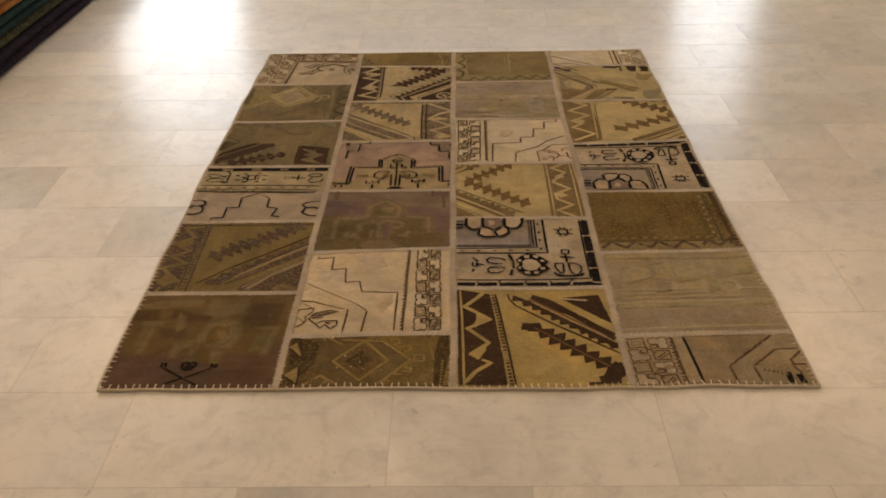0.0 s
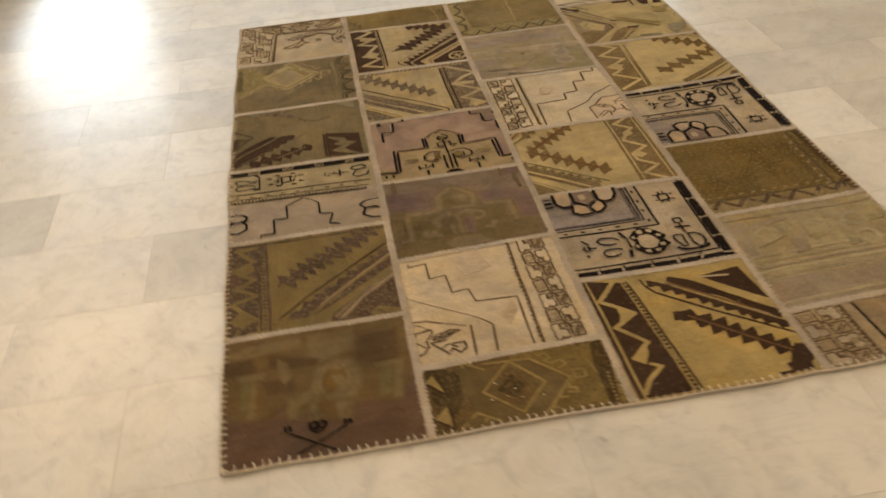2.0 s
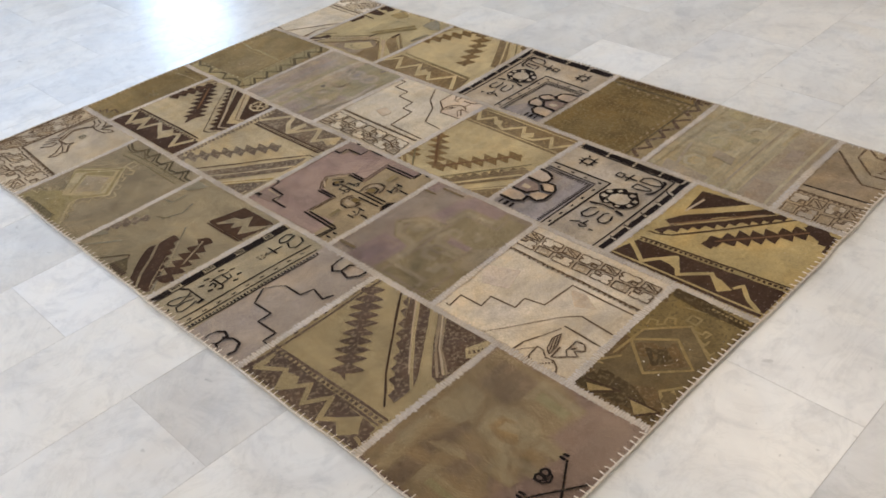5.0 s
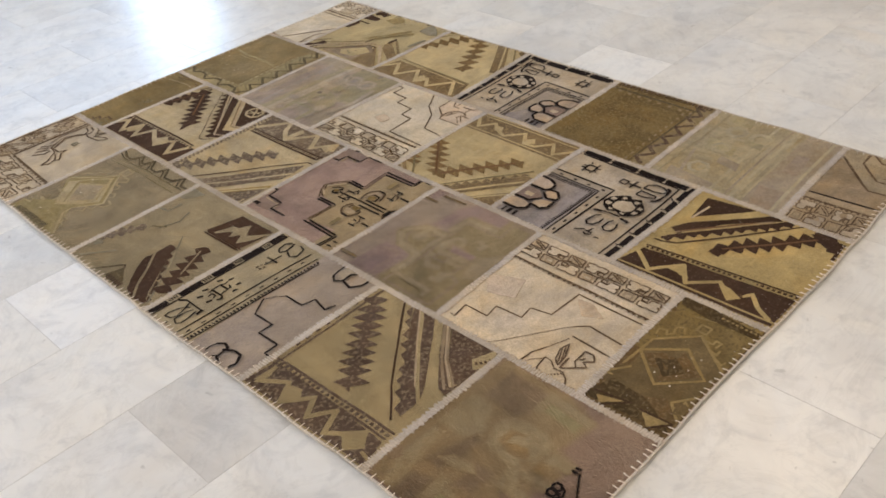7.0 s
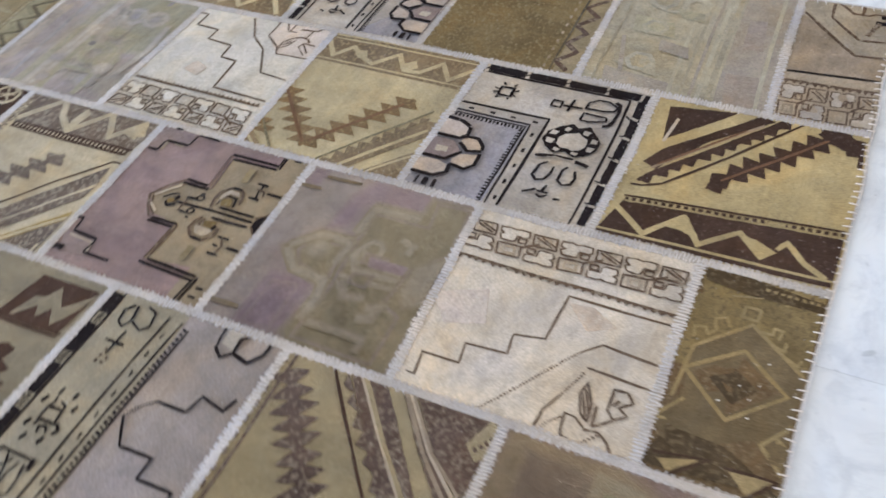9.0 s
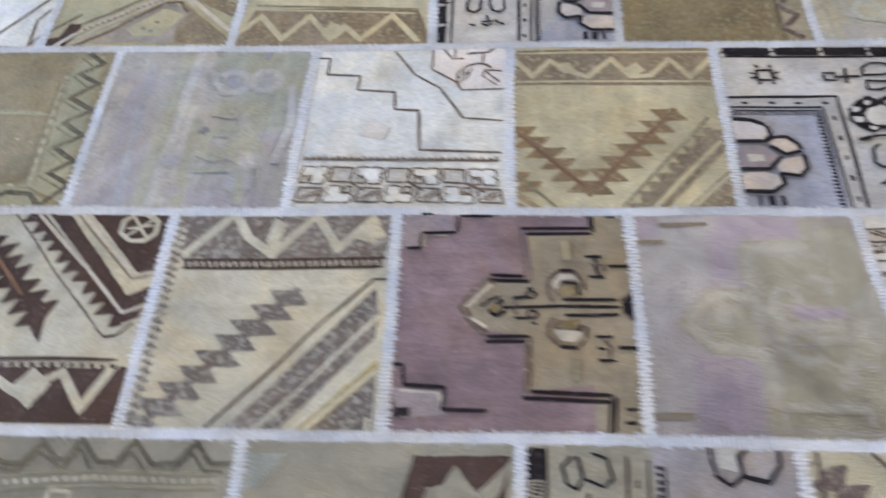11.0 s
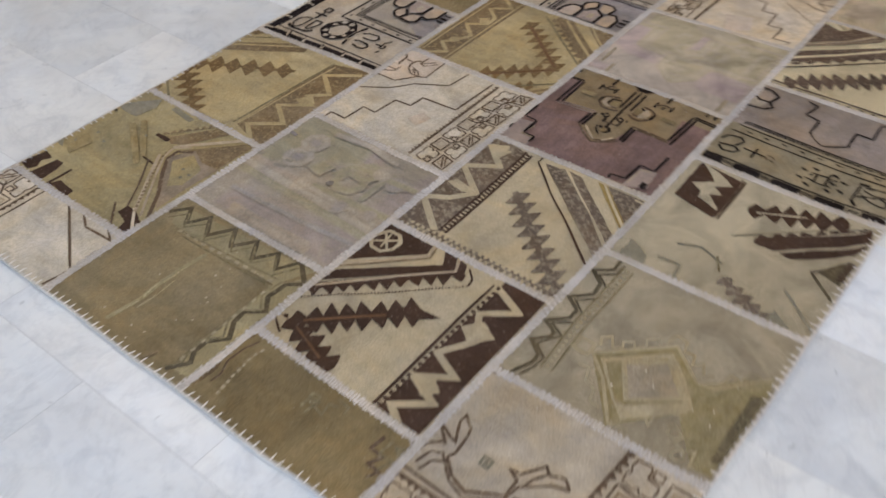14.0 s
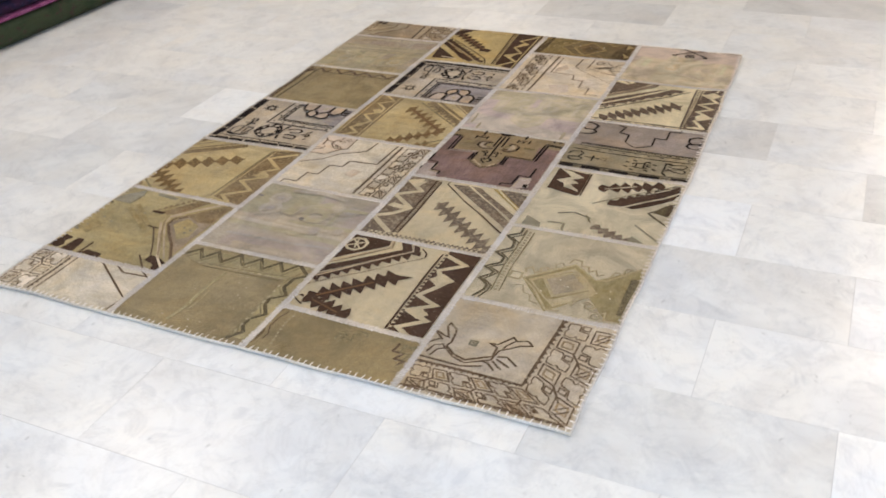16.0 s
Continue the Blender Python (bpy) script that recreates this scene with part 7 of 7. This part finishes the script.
# blanket stitches over the border: single threads along the sides that are seen close, the rest in one piece
bm = bmesh.new()
thread(bm, Vector((0.0, 0.0)), Vector((0.0, 1.0)), 0.017, 0.0026, 0.0016, 0.0)
stitch_mesh = mesh_of(bm, "border_stitch", THREAD)
STITCH = 0.0195
rest = bmesh.new()
for a, d, inward, single in (((LEFT, FRONT), (1, 0), (0, 1), True), ((LEFT, BACK), (1, 0), (0, -1), True),
                             ((LEFT, FRONT), (0, 1), (1, 0), True), ((RIGHT, FRONT), (0, 1), (-1, 0), False)):
    a, d, inward = Vector(a), Vector(d), Vector(inward)
    length = RIGHT - LEFT if d.x else BACK - FRONT
    for k in range(int(length / STITCH)):
        c = a + d * (STITCH * (k + 0.5) + rnd.uniform(-0.003, 0.003)) + inward * (0.0085 + rnd.uniform(-0.0012, 0.0012))
        lean = rnd.uniform(-0.28, 0.12)
        w = (inward + d * lean).normalized()
        p = settle(c.x, c.y, TOP - 0.0002)
        if single:
            o = new("border_stitch", stitch_mesh)
            o.parent = rug
            o.location = p
            o.rotation_euler = (0.05 * (1 if inward.y > 0 else -1), 0, math.atan2(-w.x, w.y))
        else:
            thread(rest, Vector((p.x, p.y)), w, 0.017, 0.0026, 0.0016, p.z)
tagged(part("border_stitching", rest, THREAD, rug), kind="stuff")
bm = bmesh.new()
for d, z in ((0.0012, 0.0072),):
    pts = [settle(x, y, z) for x, y in loop(d, 120)]
    rows = []
    for k, p in enumerate(pts):
        t = (pts[(k + 1) % len(pts)] - pts[k - 1]).normalized()
        s = Vector((-t.y, t.x, 0))
        rows.append([bm.verts.new(p + s * (0.0011 * math.cos(q)) + Vector((0, 0, 0.0011 * math.sin(q)))) for q in (0, 1.57, 3.14, 4.71)])
    for k in range(len(rows)):
        p, q = rows[k], rows[(k + 1) % len(rows)]
        for j in range(4):
            bm.faces.new([p[j], p[(j + 1) % 4], q[(j + 1) % 4], q[j]])
part("border_cord", bm, THREAD, rug, "pale thread running along the edge")
# ---- floor tiles ----
PITCH_Y, PITCH_X, JOINT = 0.311, 0.62, 0.0013
bm = bmesh.new()
box(bm, ROOM_X0, ROOM_X1, ROOM_Y0, ROOM_Y1, -0.1, -0.0006)
floor = structure("floor", bm, GROUT, "polished pale marble tiles in running bond", "floor")
meshes = {}
for key, mat in (("pale", MARBLE), ("white", MARBLE_WHITE), ("grey", MARBLE_GREY), ("mist", MARBLE_MIST)):
    bm = bmesh.new()
    box(bm, 0, PITCH_X - JOINT, 0, PITCH_Y - JOINT, -0.012, 0.0, 0.0003)
    meshes[key] = mesh_of(bm, "tile", mat)
# tiles that stand out, by row and place in the row
SPECIAL = {(4, 0): "white", (3, 3): "white", (7, -1): "white", (2, 0): "grey", (3, -1): "grey", (-3, 0): "grey", (-2, 1): "grey",
           (5, 0): "mist", (7, 0): "mist", (4, 3): "mist", (3, 4): "mist", (8, 4): "mist", (7, 5): "mist", (-7, 1): "mist", (5, 4): "mist"}
far = bmesh.new()
for k in range(-30, 23):
    y = 0.005 + PITCH_Y * k
    shift = -1.07 if k % 2 == 0 else -1.38
    for n in range(-6, 11):
        x = shift + PITCH_X * n
        if x + PITCH_X < ROOM_X0 or x > ROOM_X1 or y > ROOM_Y1 or y + PITCH_Y < ROOM_Y0:
            continue
        if -2.7 < x + 0.3 < 2.9 and -1.4 < y < 3.6:
            t = new("tile", meshes[SPECIAL.get((k, n), "pale")])
            t.location = (x, y, 0)
            t.parent = floor
        else:
            box(far, x, x + PITCH_X - JOINT, y, y + PITCH_Y - JOINT, -0.012, 0.0)
tagged(part("outer_tiles", far, MARBLE, floor), kind="stuff")
